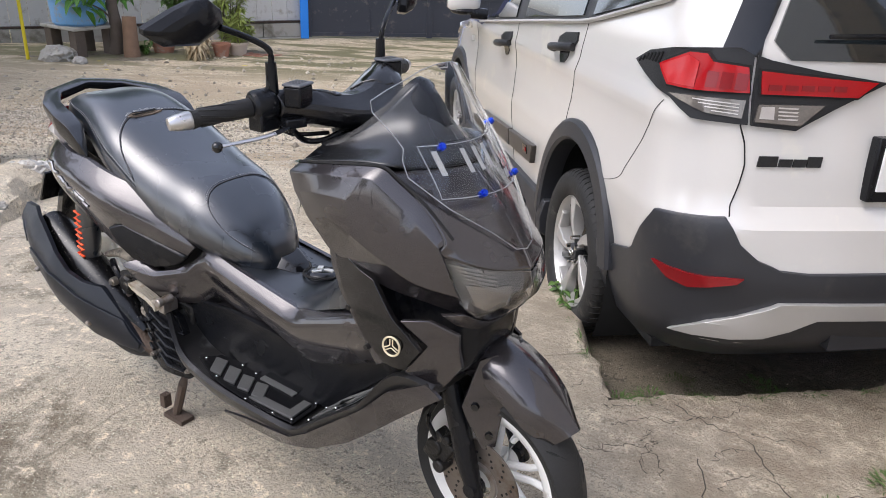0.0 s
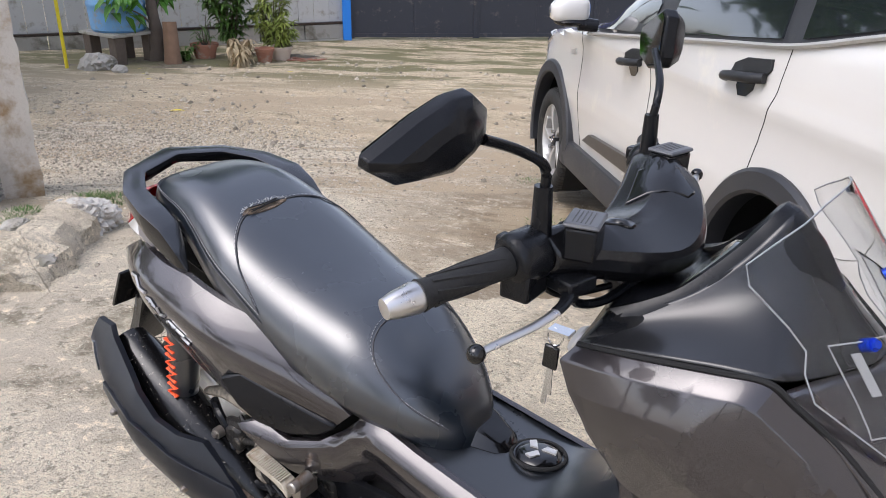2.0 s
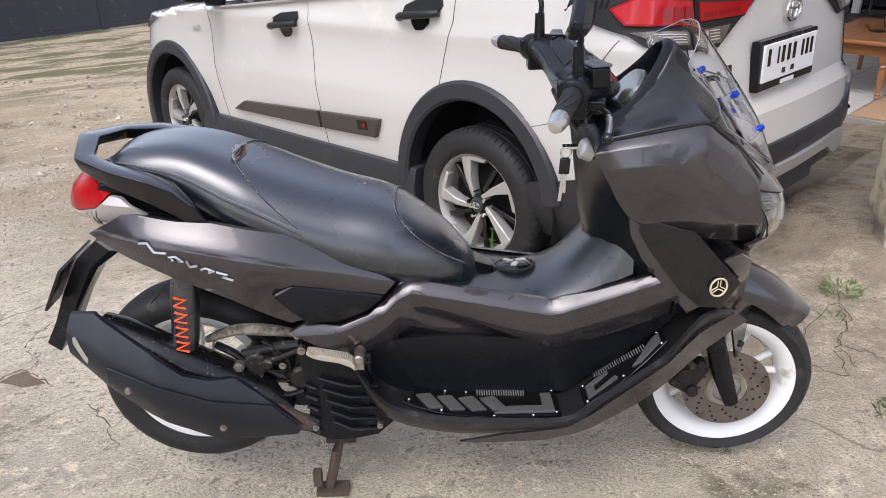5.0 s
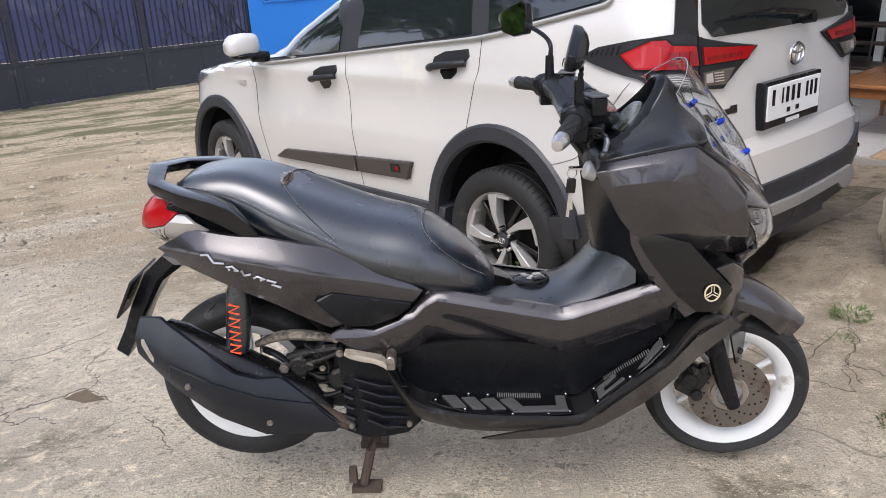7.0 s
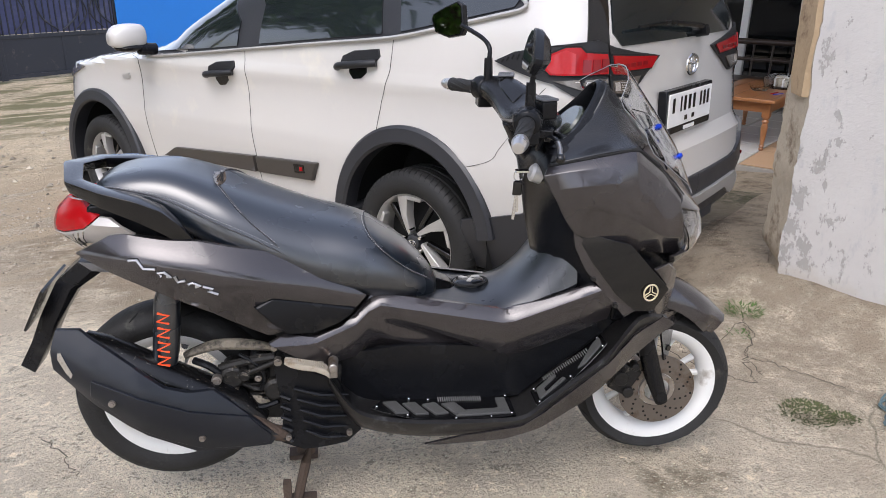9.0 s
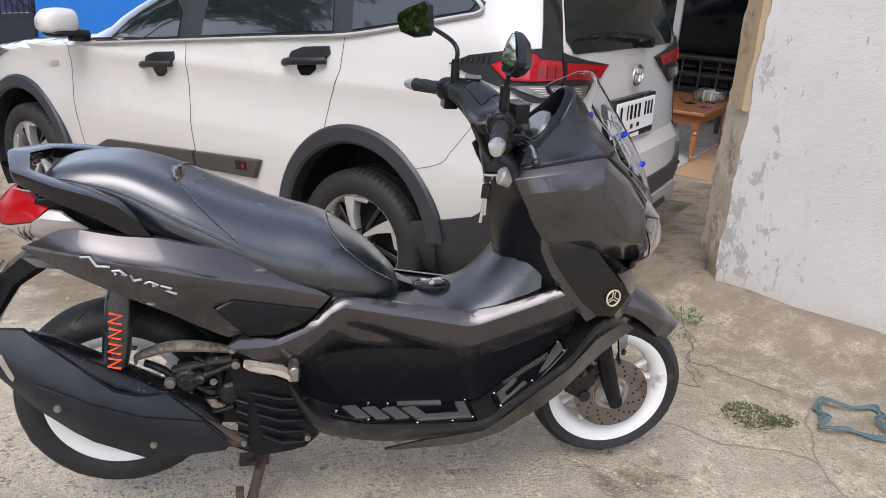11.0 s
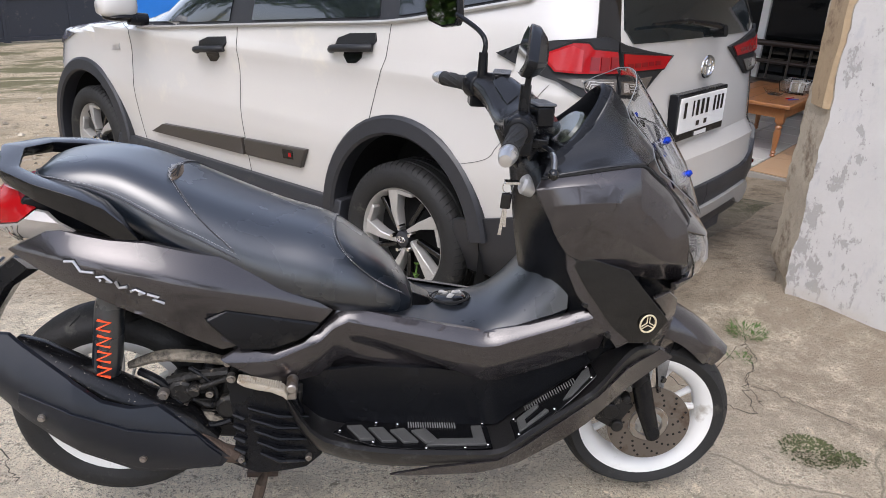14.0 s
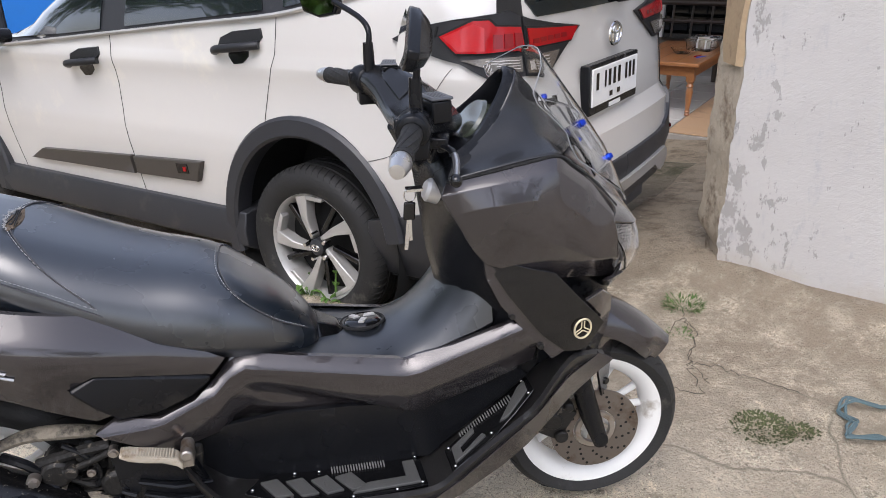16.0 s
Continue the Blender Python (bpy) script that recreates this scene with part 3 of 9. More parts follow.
rough_wall("wall_yard", WALL_FOOT, WALL_DIR, 4.5, 2.9, 0.22, -0.08, "whitewashed plaster wall, flaking, with a crumbling end", WALL_ACROSS)

# ---- the gate across the lane ----
G0, G1, GZ = Vector((-8.45, 10.65)), Vector((-3.1, 15.7)), -0.875
GD = (G1 - G0).normalized()
GN = Vector((-GD.y, GD.x))


GM = Matrix.Translation((G0.x, G0.y, GZ)) @ Matrix.Rotation(math.atan2(GD.y, GD.x), 4, "Z")


def build_gate():
    gate = thing("driveway_gate", "dark steel driveway gate with violet backing sheet and bars", "gate")
    gate.matrix_basis = GM
    length, leaf = (G1 - G0).length, 2.45
    n = math.ceil(length / leaf)
    for k in range(n):
        x0, x1 = k * leaf, min((k + 1) * leaf, length)
        bm = bmesh.new()
        box(bm, (x0 + 0.05, -0.02, 0.12), (x1 - 0.05, 0.0, 0.80))
        part("lower_panel", bm, GATE, gate, bevel=0.004)
        bm = bmesh.new()
        box(bm, (x0 + 0.05, 0.012, 0.86), (x1 - 0.05, 0.02, 2.15))
        part("backing_sheet", bm, GATEBACK, gate, "violet-blue translucent backing sheet")
        bm = bmesh.new()
        for x in (x0, x1 - 0.06):
            box(bm, (x, -0.04, 0.03), (x + 0.06, 0.03, 2.25))
        for z in (0.05, 0.78, 2.12):
            box(bm, (x0 + 0.06, -0.035, z), (x1 - 0.06, 0.026, z + 0.07))
        box(bm, ((x0 + x1) / 2 - 0.02, -0.03, 0.12), ((x0 + x1) / 2 + 0.02, -0.001, 0.78))
        part("leaf_frame", bm, GATE, gate, bevel=0.004)
        count = int((x1 - x0) / 0.115)
        for i in range(1, count):
            x = x0 + (x1 - x0) * i / count
            bm = bmesh.new()
            box(bm, (x - 0.011, -0.022, 0.85), (x + 0.011, 0.0, 2.12))
            if i % 2 == 0:
                for z in (1.02 + 0.05 * (i % 4), 1.5):
                    ball(bm, (x, -0.03, z), 0.014, n=6)
            part("bar", bm, GATE, gate)
        bm = bmesh.new()
        for sgn in (-1, 1):
            mid = (x0 + x1) / 2
            tube(bm, curve([(mid + sgn * 0.05, -0.03, 0.9), (mid + sgn * 0.35, -0.03, 1.15), (mid + sgn * 0.42, -0.03, 1.5), (mid + sgn * 0.2, -0.03, 1.8)], 6), 0.018, 6)
            tube(bm, curve([(mid + sgn * 0.9, -0.03, 0.9), (mid + sgn * 0.65, -0.03, 1.2), (mid + sgn * 0.8, -0.03, 1.6)], 6), 0.014, 6)
        part("scroll", bm, GATE, gate)


build_gate()

# blue wall beside the gate, and the yard wall on its other side
bm = bmesh.new()
box(bm, (-0.02, -0.06, 0.0), (5.0, 0.14, 3.2), Matrix.Translation((G1.x, G1.y, GZ)) @ Matrix.Rotation(math.atan2(GD.y, GD.x), 4, "Z"))
tagged(part("wall_blue", bm, BLUEWALL, bevel=0.01), "bright blue painted wall beside the gate", "wall", kind="structure")
bm = bmesh.new()
box(bm, (-0.16, -0.10, 0.0), (0.0, 0.10, 2.6), GM)
tagged(part("gate_post_blue", bm, BLUEWALL, bevel=0.01), "blue painted gate post", "post", kind="structure")


# ---- the car ----
CAR = Matrix(((-0.6437, -0.7649, -0.0236, 1.5795), (0.7644, -0.6442, 0.028, 2.0657), (-0.0366, 0.0, 0.9993, -0.2274), (0, 0, 0, 1)))
BODY = [  # height, rear, front, half width, corner radius
    (0.28, -0.80, 3.30, 0.78, 0.25), (0.40, -0.95, 3.46, 0.835, 0.27), (0.60, -1.00, 3.50, 0.858, 0.29), (0.70, -0.99, 3.50, 0.870, 0.285), (0.78, -0.985, 3.50, 0.873, 0.28),
    (0.84, -0.945, 3.49, 0.866, 0.26), (0.96, -0.935, 3.46, 0.858, 0.25), (1.02, -0.925, 3.38, 0.862, 0.24), (1.07, -0.917, 3.05, 0.872, 0.23), (1.09, -0.915, 2.9, 0.870, 0.23),
    (1.13, -0.91, 2.45, 0.862, 0.22), (1.17, -0.905, 2.18, 0.858, 0.22), (1.28, -0.895, 2.0, 0.84, 0.21), (1.45, -0.83, 1.62, 0.785, 0.2),
    (1.62, -0.72, 1.2, 0.71, 0.2), (1.70, -0.58, 0.95, 0.63, 0.22), (1.735, -0.3, 0.6, 0.45, 0.25)]


def body_at(p, z, off=0.0):
    """A point of the body skin. p: 0 at the middle of the rear, 0.65 to 1 round the corner, then 1.65 + x along the side."""
    xr, xf, w, r = mix_rows(BODY, z)
    crown = 0.05 if z > 0.5 else 0.03
    if p < 0.65:
        y = p / 0.65 * (w - r)
        return Vector((xr + crown * (y / w) ** 2 - off, y, z))
    c = crown * ((w - r) / w) ** 2
    if p < 1.0:
        a = (p - 0.65) / 0.35 * math.pi / 2
        return Vector((xr + c + r - (r + off) * math.cos(a), w - r + (r + off) * math.sin(a), z))
    x0 = xr + c + r
    x = x0 + (p - 1) * (0.35 - x0) if p < 2 else p - 1.65
    if x < xf - 0.7:
        return Vector((x, w + off, z))
    a = min(1, (x - (xf - 0.7)) / 0.9) * math.pi / 2
    return Vector((xf - 0.7 + (0.7 + off) * math.sin(a) ** 0.75, (w + off) * max(0, math.cos(a)) ** 0.75, z))


def on_side(x, z, d):
    return body_at(x + 1.65, z, d)


WHEEL_R, HUBS = 0.345, ((0.0, 0.345), (2.72, 0.345))


def skin(name, outline, mat, parent, off=0.006, thick=0.012, both=True, label="", step=(0.08, 0.06), by_x=False, bevel=0.0):
    f = (lambda a, b, d: body_at(a + 1.65, b, off + d)) if by_x else (lambda a, b, d: body_at(a, b, off + d))
    for sign in ((1, -1) if both else (1,)):
        bm = bmesh.new()
        patch(bm, outline, lambda a, b, d: Matrix.Diagonal((1, sign, 1)) @ f(a, b, d), step, thick)
        part(name, bm, mat, parent, label, smooth=50, bevel=bevel)


def car_wheel(parent, x, sign):
    y = 0.80 * sign
    m = Matrix.Translation((x, y, WHEEL_R)) @ Matrix.Diagonal((1, sign, 1, 1))
    wheel = new("wheel")
    wheel.parent = parent
    wheel.matrix_local = m
    bm = bmesh.new()
    lathe(bm, [(0.232, 0.045), (0.245, 0.062), (0.275, 0.072), (0.31, 0.070), (0.333, 0.055), (0.343, 0.035), (0.345, 0.022), (0.345, 0.006), (0.338, 0.004), (0.338, -0.004), (0.345, -0.006), (0.345, -0.044), (0.338, -0.046), (0.338, -0.056), (0.345, -0.058), (0.345, -0.094), (0.338, -0.096), (0.338, -0.104), (0.345, -0.106), (0.345, -0.13), (0.33, -0.165), (0.28, -0.175), (0.232, -0.15)], n=72)
    part("tyre", bm, RUBBER, wheel, "black road tyre with worn tread")
    if sign > 0:
        first = None
        for k in range(66):
            rot = Matrix.Rotation(2 * math.pi * k / 66, 4, "Y")
            if first is None:
                bm = bmesh.new()
                tube(bm, [(-0.006, 0.062, 0.322), (0.0, 0.050, 0.337), (0.004, 0.030, 0.3445), (0.010, 0.010, 0.3465)], [0.0015, 0.0026, 0.0026, 0.0015], 5)
                first = part("sipe", bm, DARK, wheel)
            else:
                ob = new("sipe", first.data)
                ob.parent = wheel
                ob.matrix_basis = rot
    bm = bmesh.new()
    lathe(bm, [(0.225, 0.040), (0.233, 0.052), (0.238, 0.045), (0.236, 0.0), (0.232, -0.14), (0.215, -0.14), (0.214, 0.0)], n=60)
    part("rim", bm, CHROME_DULL, wheel, "machined silver rim edge")
    bm = bmesh.new()
    lathe(bm, [(0.0, -0.06), (0.214, -0.06), (0.214, -0.075), (0.0, -0.075)], n=40, closed=False)
    part("brake_backing", bm, DARK, wheel)
    for k in range(5):
        a = 2 * math.pi * k / 5 + 0.25
        rot = Matrix.Rotation(a, 4, "Y")
        bm = bmesh.new()
        pts = [(0.012, 0.036), (0.030, 0.034), (0.036, 0.13), (0.034, 0.226), (-0.030, 0.224), (0.002, 0.13)]
        vs = [bm.verts.new(rot @ Vector((px, 0.030 + 0.012 * (pz > 0.1), pz))) for px, pz in pts]
        back = [bm.verts.new(rot @ Vector((px, -0.012, pz))) for px, pz in pts]
        bm.faces.new(vs)
        bm.faces.new(back[::-1])
        for i in range(6):
            j = (i + 1) % 6
            bm.faces.new((vs[i], back[i], back[j], vs[j]))
        part("spoke", bm, CHROME_DULL, wheel, bevel=0.004)
        bm = bmesh.new()
        pts = [(0.034, 0.055), (0.052, 0.048), (0.085, 0.12), (0.118, 0.192), (0.098, 0.205)]
        vs = [bm.verts.new(rot @ Vector((px, 0.018, pz))) for px, pz in pts]
        back = [bm.verts.new(rot @ Vector((px, -0.012, pz))) for px, pz in pts]
        bm.faces.new(vs)
        bm.faces.new(back[::-1])
        for i in range(5):
            j = (i + 1) % 5
            bm.faces.new((vs[i], back[i], back[j], vs[j]))
        part("spoke", bm, GLOSS, wheel, "black painted spoke face", bevel=0.004)
        bm = bmesh.new()
        pts = [(-0.028, 0.224), (-0.110, 0.196), (-0.095, 0.182), (-0.022, 0.203)]
        vs = [bm.verts.new(rot @ Vector((px, 0.040, pz))) for px, pz in pts]
        back = [bm.verts.new(rot @ Vector((px, 0.0, pz))) for px, pz in pts]
        bm.faces.new(vs)
        bm.faces.new(back[::-1])
        for i in range(4):
            j = (i + 1) % 4
            bm.faces.new((vs[i], back[i], back[j], vs[j]))
        part("spoke_hook", bm, CHROME_DULL, wheel, bevel=0.003)
        bm = bmesh.new()
        q = rot @ Vector((0, 0, 0.057))
        rod(bm, (q.x, 0.012, q.z), (q.x, 0.05, q.z), 0.0105, 0.009, 6)
        part("wheel_nut", bm, CHROME, wheel)
    bm = bmesh.new()
    lathe(bm, [(0.0, 0.046), (0.026, 0.046), (0.036, 0.040), (0.038, 0.0), (0.0, 0.0)], n=24, closed=False)
    part("hub_cap", bm, CLAD, wheel)
    bm = bmesh.new()
    for rx, rz, zo in ((0.022, 0.014, 0), (0.009, 0.013, 0.001), (0.015, 0.006, 0.006)):
        tube(bm, [Vector((rx * math.cos(t), 0.048, zo + rz * math.sin(t))) for t in [2 * math.pi * i / 20 for i in range(20)]], 0.0018, 6, closed=True, up=(0, 1, 0))
    part("hub_badge", bm, CHROME, wheel, "plain oval metal badge")


CHROME_DULL = material("machined_alloy", (0.50, 0.49, 0.47), 0.4, 0.5, 0.08, 12, dirt=(0.4, 0.38, 0.35), dirt_amount=0.1, dirt_scale=14)


def arch_up(hx):
    """How far the arch stands above the hub."""
    return 0.045 if hx < 1 else 0.02


def build_car():
    car = thing("suv_car", "white compact SUV with dark grey cladding, parked in the lower lane", "car", at=CAR)
    # body shell with open wheel arches
    bm = bmesh.new()
    ps = [0.65 * i / 8 for i in range(8)] + [0.65 + 0.35 * i / 8 for i in range(8)] + [1 + 0.055 * i for i in range(int(4.45 / 0.055))]
    zs = sorted(set([0.28 + 0.04 * i for i in range(37)] + [r[0] for r in BODY]))
    zs = [z for z in zs if z <= 1.735]
    for sign in (1, -1):
        g = [[bm.verts.new(Vector((q.x, q.y * sign, q.z))) for q in (body_at(p, z) for p in ps)] for z in zs]
        for i in range(len(zs) - 1):
            for j in range(len(ps) - 1):
                c = (g[i][j].co + g[i + 1][j + 1].co) / 2
                if any(((c.x - hx) / 0.445) ** 2 + ((c.z - hz - arch_up(hx)) / 0.465) ** 2 < 1 for hx, hz in HUBS) and abs(c.y) > 0.5 and ps[j] > 0.98:
                    continue
                bm.faces.new((g[i][j], g[i][j + 1], g[i + 1][j + 1], g[i + 1][j]))
    bmesh.ops.remove_doubles(bm, verts=bm.verts, dist=0.002)
    bmesh.ops.contextual_create(bm, geom=[e for e in bm.edges if e.is_boundary and all(v.co.z > 1.73 for v in e.verts)])
    part("body", bm, CARWHITE, car, "pearl white body", smooth=28)
    bm = bmesh.new()
    box(bm, (-0.7, -0.78, 0.27), (3.2, 0.78, 0.30))
    part("underbody", bm, DARK, car)
    for hx, hz in HUBS:
        for sign in (1, -1):
            # wheel well and arch flare
            bm = bmesh.new()
            a0, a1, n = math.radians(-35), math.radians(215), 28
            prev = None
            for k in range(n + 1):
                a = a0 + (a1 - a0) * k / n
                c, s = math.cos(a), math.sin(a)
                row = [bm.verts.new((hx + 0.44 * c, y * sign, hz + arch_up(hx) + 0.45 * s)) for y in (0.86, 0.45)] + [bm.verts.new((hx, 0.45 * sign, hz))]
                if prev:
                    bm.faces.new((prev[0], row[0], row[1], prev[1]))
                    bm.faces.new((prev[1], row[1], row[2]))
                prev = row
            part("wheel_well", bm, DARK, car)
            bm = bmesh.new()
            rings = []
            for k in range(n + 1):
                a = math.radians(-14) + math.radians(186 if hx < 1 else 201) * k / n
                c, s = math.cos(a), math.sin(a)
                wide = 0.085 + 0.02 * max(0, -s)
                prof = [(0.405, 0.80), (0.405, 0.880), (0.417, 0.892), (0.40 + wide - 0.012, 0.886), (0.40 + wide, 0.874), (0.40 + wide, 0.84)]
                rings.append([Vector((hx + r * c, y * sign, hz + arch_up(hx) * (1 if s > 0 else 0.6) + r * s * (1.05 if s > 0 else 1))) for r, y in prof])
            loft(bm, rings, closed=True)
            part("arch_flare", bm, CLAD, car, "dark grey wheel arch flare", smooth=35)
        for sign in (1, -1):
            car_wheel(car, hx, sign)
    # sills
    for sign in (1, -1):
        bm = bmesh.new()
        rings = []
        for x in (0.36, 0.5, 1.0, 1.6, 2.2, 2.38):
            rings.append([Vector((x, y * sign, z)) for y, z in ((0.70, 0.26), (0.83, 0.265), (0.885, 0.30), (0.892, 0.37), (0.872, 0.45), (0.70, 0.46))])
        loft(bm, rings)
        part("side_sill", bm, CLAD, car, "dark grey sill", smooth=30, bevel=0.006)
    # greenhouse: black band, then each pane
    def belt(x):
        return 1.272 - 0.085 * (x - 0.07)
    band = [(2.05, belt(2.05)), (0.07, belt(0.07)), (-0.25, 1.325), (-0.60, 1.39), (-0.63, 1.43), (-0.45, 1.545), (0.2, 1.60), (1.05, 1.61), (1.35, 1.585), (1.72, 1.40)]
    skin("window_band", band, CLAD, car, 0.004, 0.01, label="dark pillar trim round the windows", by_x=True)
    panes = ([(1.90, belt(1.9) + 0.02), (1.16, belt(1.16) + 0.02), (1.10, 1.59), (1.32, 1.57), (1.66, 1.40)],
             [(0.98, belt(0.98) + 0.02), (0.14, belt(0.14) + 0.02), (0.18, 1.585), (0.94, 1.59)],
             [(0.03, belt(0.03) + 0.022), (-0.25, 1.345), (-0.56, 1.40), (-0.585, 1.425), (-0.43, 1.525), (0.06, 1.58)])
    for pane in panes:
        skin("side_window", pane, TINT, car, 0.011, 0.008, label="dark tinted side window", by_x=True)
    for sign in (1, -1):
        bm = bmesh.new()
        pts = [on_side(x, z, 0.014) for x, z in [(2.0, belt(2.0)), (1.5, belt(1.5)), (1.0, belt(1.0)), (0.5, belt(0.5)), (0.07, belt(0.07)), (-0.25, 1.327), (-0.5, 1.372), (-0.60, 1.392), (-0.615, 1.42), (-0.55, 1.475)]]
        tube(bm, [Vector((p.x, p.y * sign, p.z)) for p in curve(pts, 4)], 0.009, 6)
        part("belt_trim", bm, CHROME_DULL, car, "thin bright belt moulding")
    # rear glass, pillar trims and spoiler
    skin("rear_window", [(-0.60, 1.25), (0.60, 1.25), (0.66, 1.30), (0.60, 1.60), (-0.60, 1.60), (-0.66, 1.30)], TINT, car, 0.006, 0.01, both=False, label="dark tinted rear window")
    skin("rear_pillar_trim", [(0.69, 1.255), (0.80, 1.265), (0.74, 1.60), (0.62, 1.60), (0.69, 1.30)], GLOSS, car, 0.006, 0.012)
    bm = bmesh.new()
    loft(bm, [[Vector((x, y, z)) for x, z in ((-0.62, 1.66), (-0.90, 1.655), (-0.915, 1.64), (-0.88, 1.625), (-0.66, 1.61))] for y in (-0.62, -0.3, 0, 0.3, 0.62)])
    part("roof_spoiler", bm, CARWHITE, car, bevel=0.01)
    bm = bmesh.new()
    tube(bm, [(-0.925, -0.10, 1.29), (-0.935, -0.02, 1.30), (-0.925, 0.25, 1.325), (-0.905, 0.50, 1.318)], [0.016, 0.014, 0.009, 0.006], 8)
    rod(bm, (-0.88, -0.12, 1.265), (-0.945, -0.12, 1.275), 0.025)
    part("rear_wiper", bm, MATTE, car, "black rear wiper arm")
    # shut lines
    def gap(pts, r):
        for sign in (1, -1):
            bm = bmesh.new()
            tube(bm, [Vector((p.x, p.y * sign, p.z)) for p in curve(pts, 5)], r, 5)
            part("shut_line", bm, DARK, car, "dark panel gap")
    def line(pts, r=0.0014):
        gap([on_side(p.x, p.y, 0.001) for p in curve([(x, z, 0) for x, z in pts], 12)], r)
    line([(2.13, 1.12), (2.14, 0.9), (2.125, 0.6), (2.10, 0.42)])
    line([(1.105, belt(1.1) - 0.01), (1.10, 0.9), (1.085, 0.6), (1.075, 0.41)])
    line([(0.075, belt(0.075) - 0.01), (0.09, 1.12), (0.15, 0.98), (0.185, 0.85)])
    gap([body_at(q.x, q.y, 0.001) for q in curve([(p, z, 0) for p, z in ((0.71, 1.08), (0.71, 1.01), (0.72, 0.91), (0.742, 0.81))], 12)], 0.0022)
    gap([body_at(q.x, q.y, 0.001) for q in curve([(p, z, 0) for p, z in ((0.95, 1.11), (1.04, 1.0), (1.15, 0.86), (1.21, 0.80), (1.36, 0.75))], 12)], 0.0011)
    # side strip with red badge
    for x0, x1, ends in ((1.09, 1.98, "front"), (0.585, 1.07, "rear")):
        out = [(1.98, 0.522), (1.845, 0.585), (1.09, 0.628), (1.09, 0.540)] if ends == "front" else [(1.07, 0.629), (0.585, 0.655), (0.64, 0.555), (1.07, 0.541)]
        skin("side_moulding", out, BROWNTRIM, car, 0.026, 0.03, label="brown-grey side moulding", by_x=True, bevel=0.006)
    skin("moulding_badge", [(0.755, 0.63), (0.755, 0.585), (0.68, 0.59), (0.68, 0.634)], GLOSS, car, 0.030, 0.004, by_x=True)
    skin("moulding_badge_stripe", [(0.710, 0.620), (0.712, 0.598), (0.691, 0.600), (0.689, 0.622)], RED, car, 0.032, 0.003, by_x=True)
    # door handles
    for hx, hz in ((1.315, 1.045), (0.275, 1.143)):
        skin("handle_bowl", [(hx - 0.02, hz - 0.055), (hx + 0.03, hz - 0.06), (hx + 0.06, hz - 0.03), (hx + 0.055, hz + 0.02), (hx - 0.05, hz + 0.02), (hx - 0.05, hz - 0.03)], GLOSS, car, 0.004, 0.01, by_x=True)
        skin("handle_guard", [(hx + 0.125, hz - 0.01), (hx + 0.10, hz + 0.04), (hx + 0.03, hz + 0.065), (hx - 0.12, hz + 0.078), (hx - 0.13, hz + 0.045), (hx - 0.09, hz + 0.005)], CARBON, car, 0.008, 0.012, by_x=True, bevel=0.004)
        for sign in (1, -1):
            bm = bmesh.new()
            pts = [on_side(hx + 0.13, hz - 0.012, 0.012), on_side(hx + 0.08, hz, 0.042), on_side(hx - 0.05, hz + 0.012, 0.042), on_side(hx - 0.115, hz + 0.018, 0.012)]
            tube(bm, [Vector((p.x, p.y * sign, p.z)) for p in curve(pts, 5)], 0.019, 10, flat=0.9)
            part("door_handle", bm, CARBON, car, "carbon-patterned handle cover")
    # mirrors
    for sign in (1, -1):
        bm = bmesh.new()
        rings = []
        for y, x0, x1, z0, z1 in ((0.895, 1.96, 2.05, 1.19, 1.27), (0.92, 1.935, 2.08, 1.165, 1.295), (1.0, 1.93, 2.09, 1.16, 1.30), (1.06, 1.94, 2.075, 1.165, 1.288), (1.095, 1.965, 2.05, 1.185, 1.255)):
            ring = []
            for i in range(20):
                t = 2 * math.pi * i / 20
                c, s = math.cos(t), math.sin(t)
                ring.append(Vector(((x0 + x1) / 2 + (x1 - x0) / 2 * math.copysign(abs(c) ** 0.6, c), y * sign, (z0 + z1) / 2 + (z1 - z0) / 2 * math.copysign(abs(s) ** 0.7, s))))
            rings.append(ring)
        fine = [curve([r[i] for r in rings], 3) for i in range(20)]
        loft(bm, [list(c) for c in zip(*fine)])
        part("door_mirror", bm, CARWHITE, car, "white door mirror shell", smooth=60)
        bm = bmesh.new()
        ball(bm, (2.0, 0.985 * sign, 1.168), 0.075, (1.0, 1.25, 0.35), 16)
        rod(bm, (1.96, 0.85 * sign, 1.15), (1.97, 0.95 * sign, 1.16), 0.035)
        part("mirror_base", bm, MATTE, car)
    # tail lamps
    skin("tail_lamp_housing", [(0.30, 1.196), (0.45, 1.12), (0.56, 1.06), (0.685, 1.072), (0.70, 1.262), (0.66, 1.25), (0.50, 1.222)], CARBON, car, 0.014, 0.02, label="carbon-patterned tail lamp surround")
    skin("tail_lamp_housing", [(0.695, 1.074), (0.84, 1.078), (0.92, 1.125), (0.99, 1.142), (1.09, 1.17), (1.18, 1.20), (1.09, 1.238), (0.95, 1.262), (0.85, 1.272), (0.75, 1.28), (0.71, 1.262)], CARBON, car, 0.014, 0.02, label="carbon-patterned tail lamp surround")
    skin("red_lens", [(0.335, 1.197), (0.39, 1.155), (0.675, 1.16), (0.685, 1.222), (0.54, 1.21)], RED, car, 0.022, 0.01, label="glossy red lamp lens")
    skin("red_lens", [(0.705, 1.162), (0.85, 1.158), (0.93, 1.16), (0.985, 1.212), (0.88, 1.258), (0.83, 1.258), (0.81, 1.238), (0.72, 1.23)], RED, car, 0.024, 0.012, label="glossy red lamp lens")
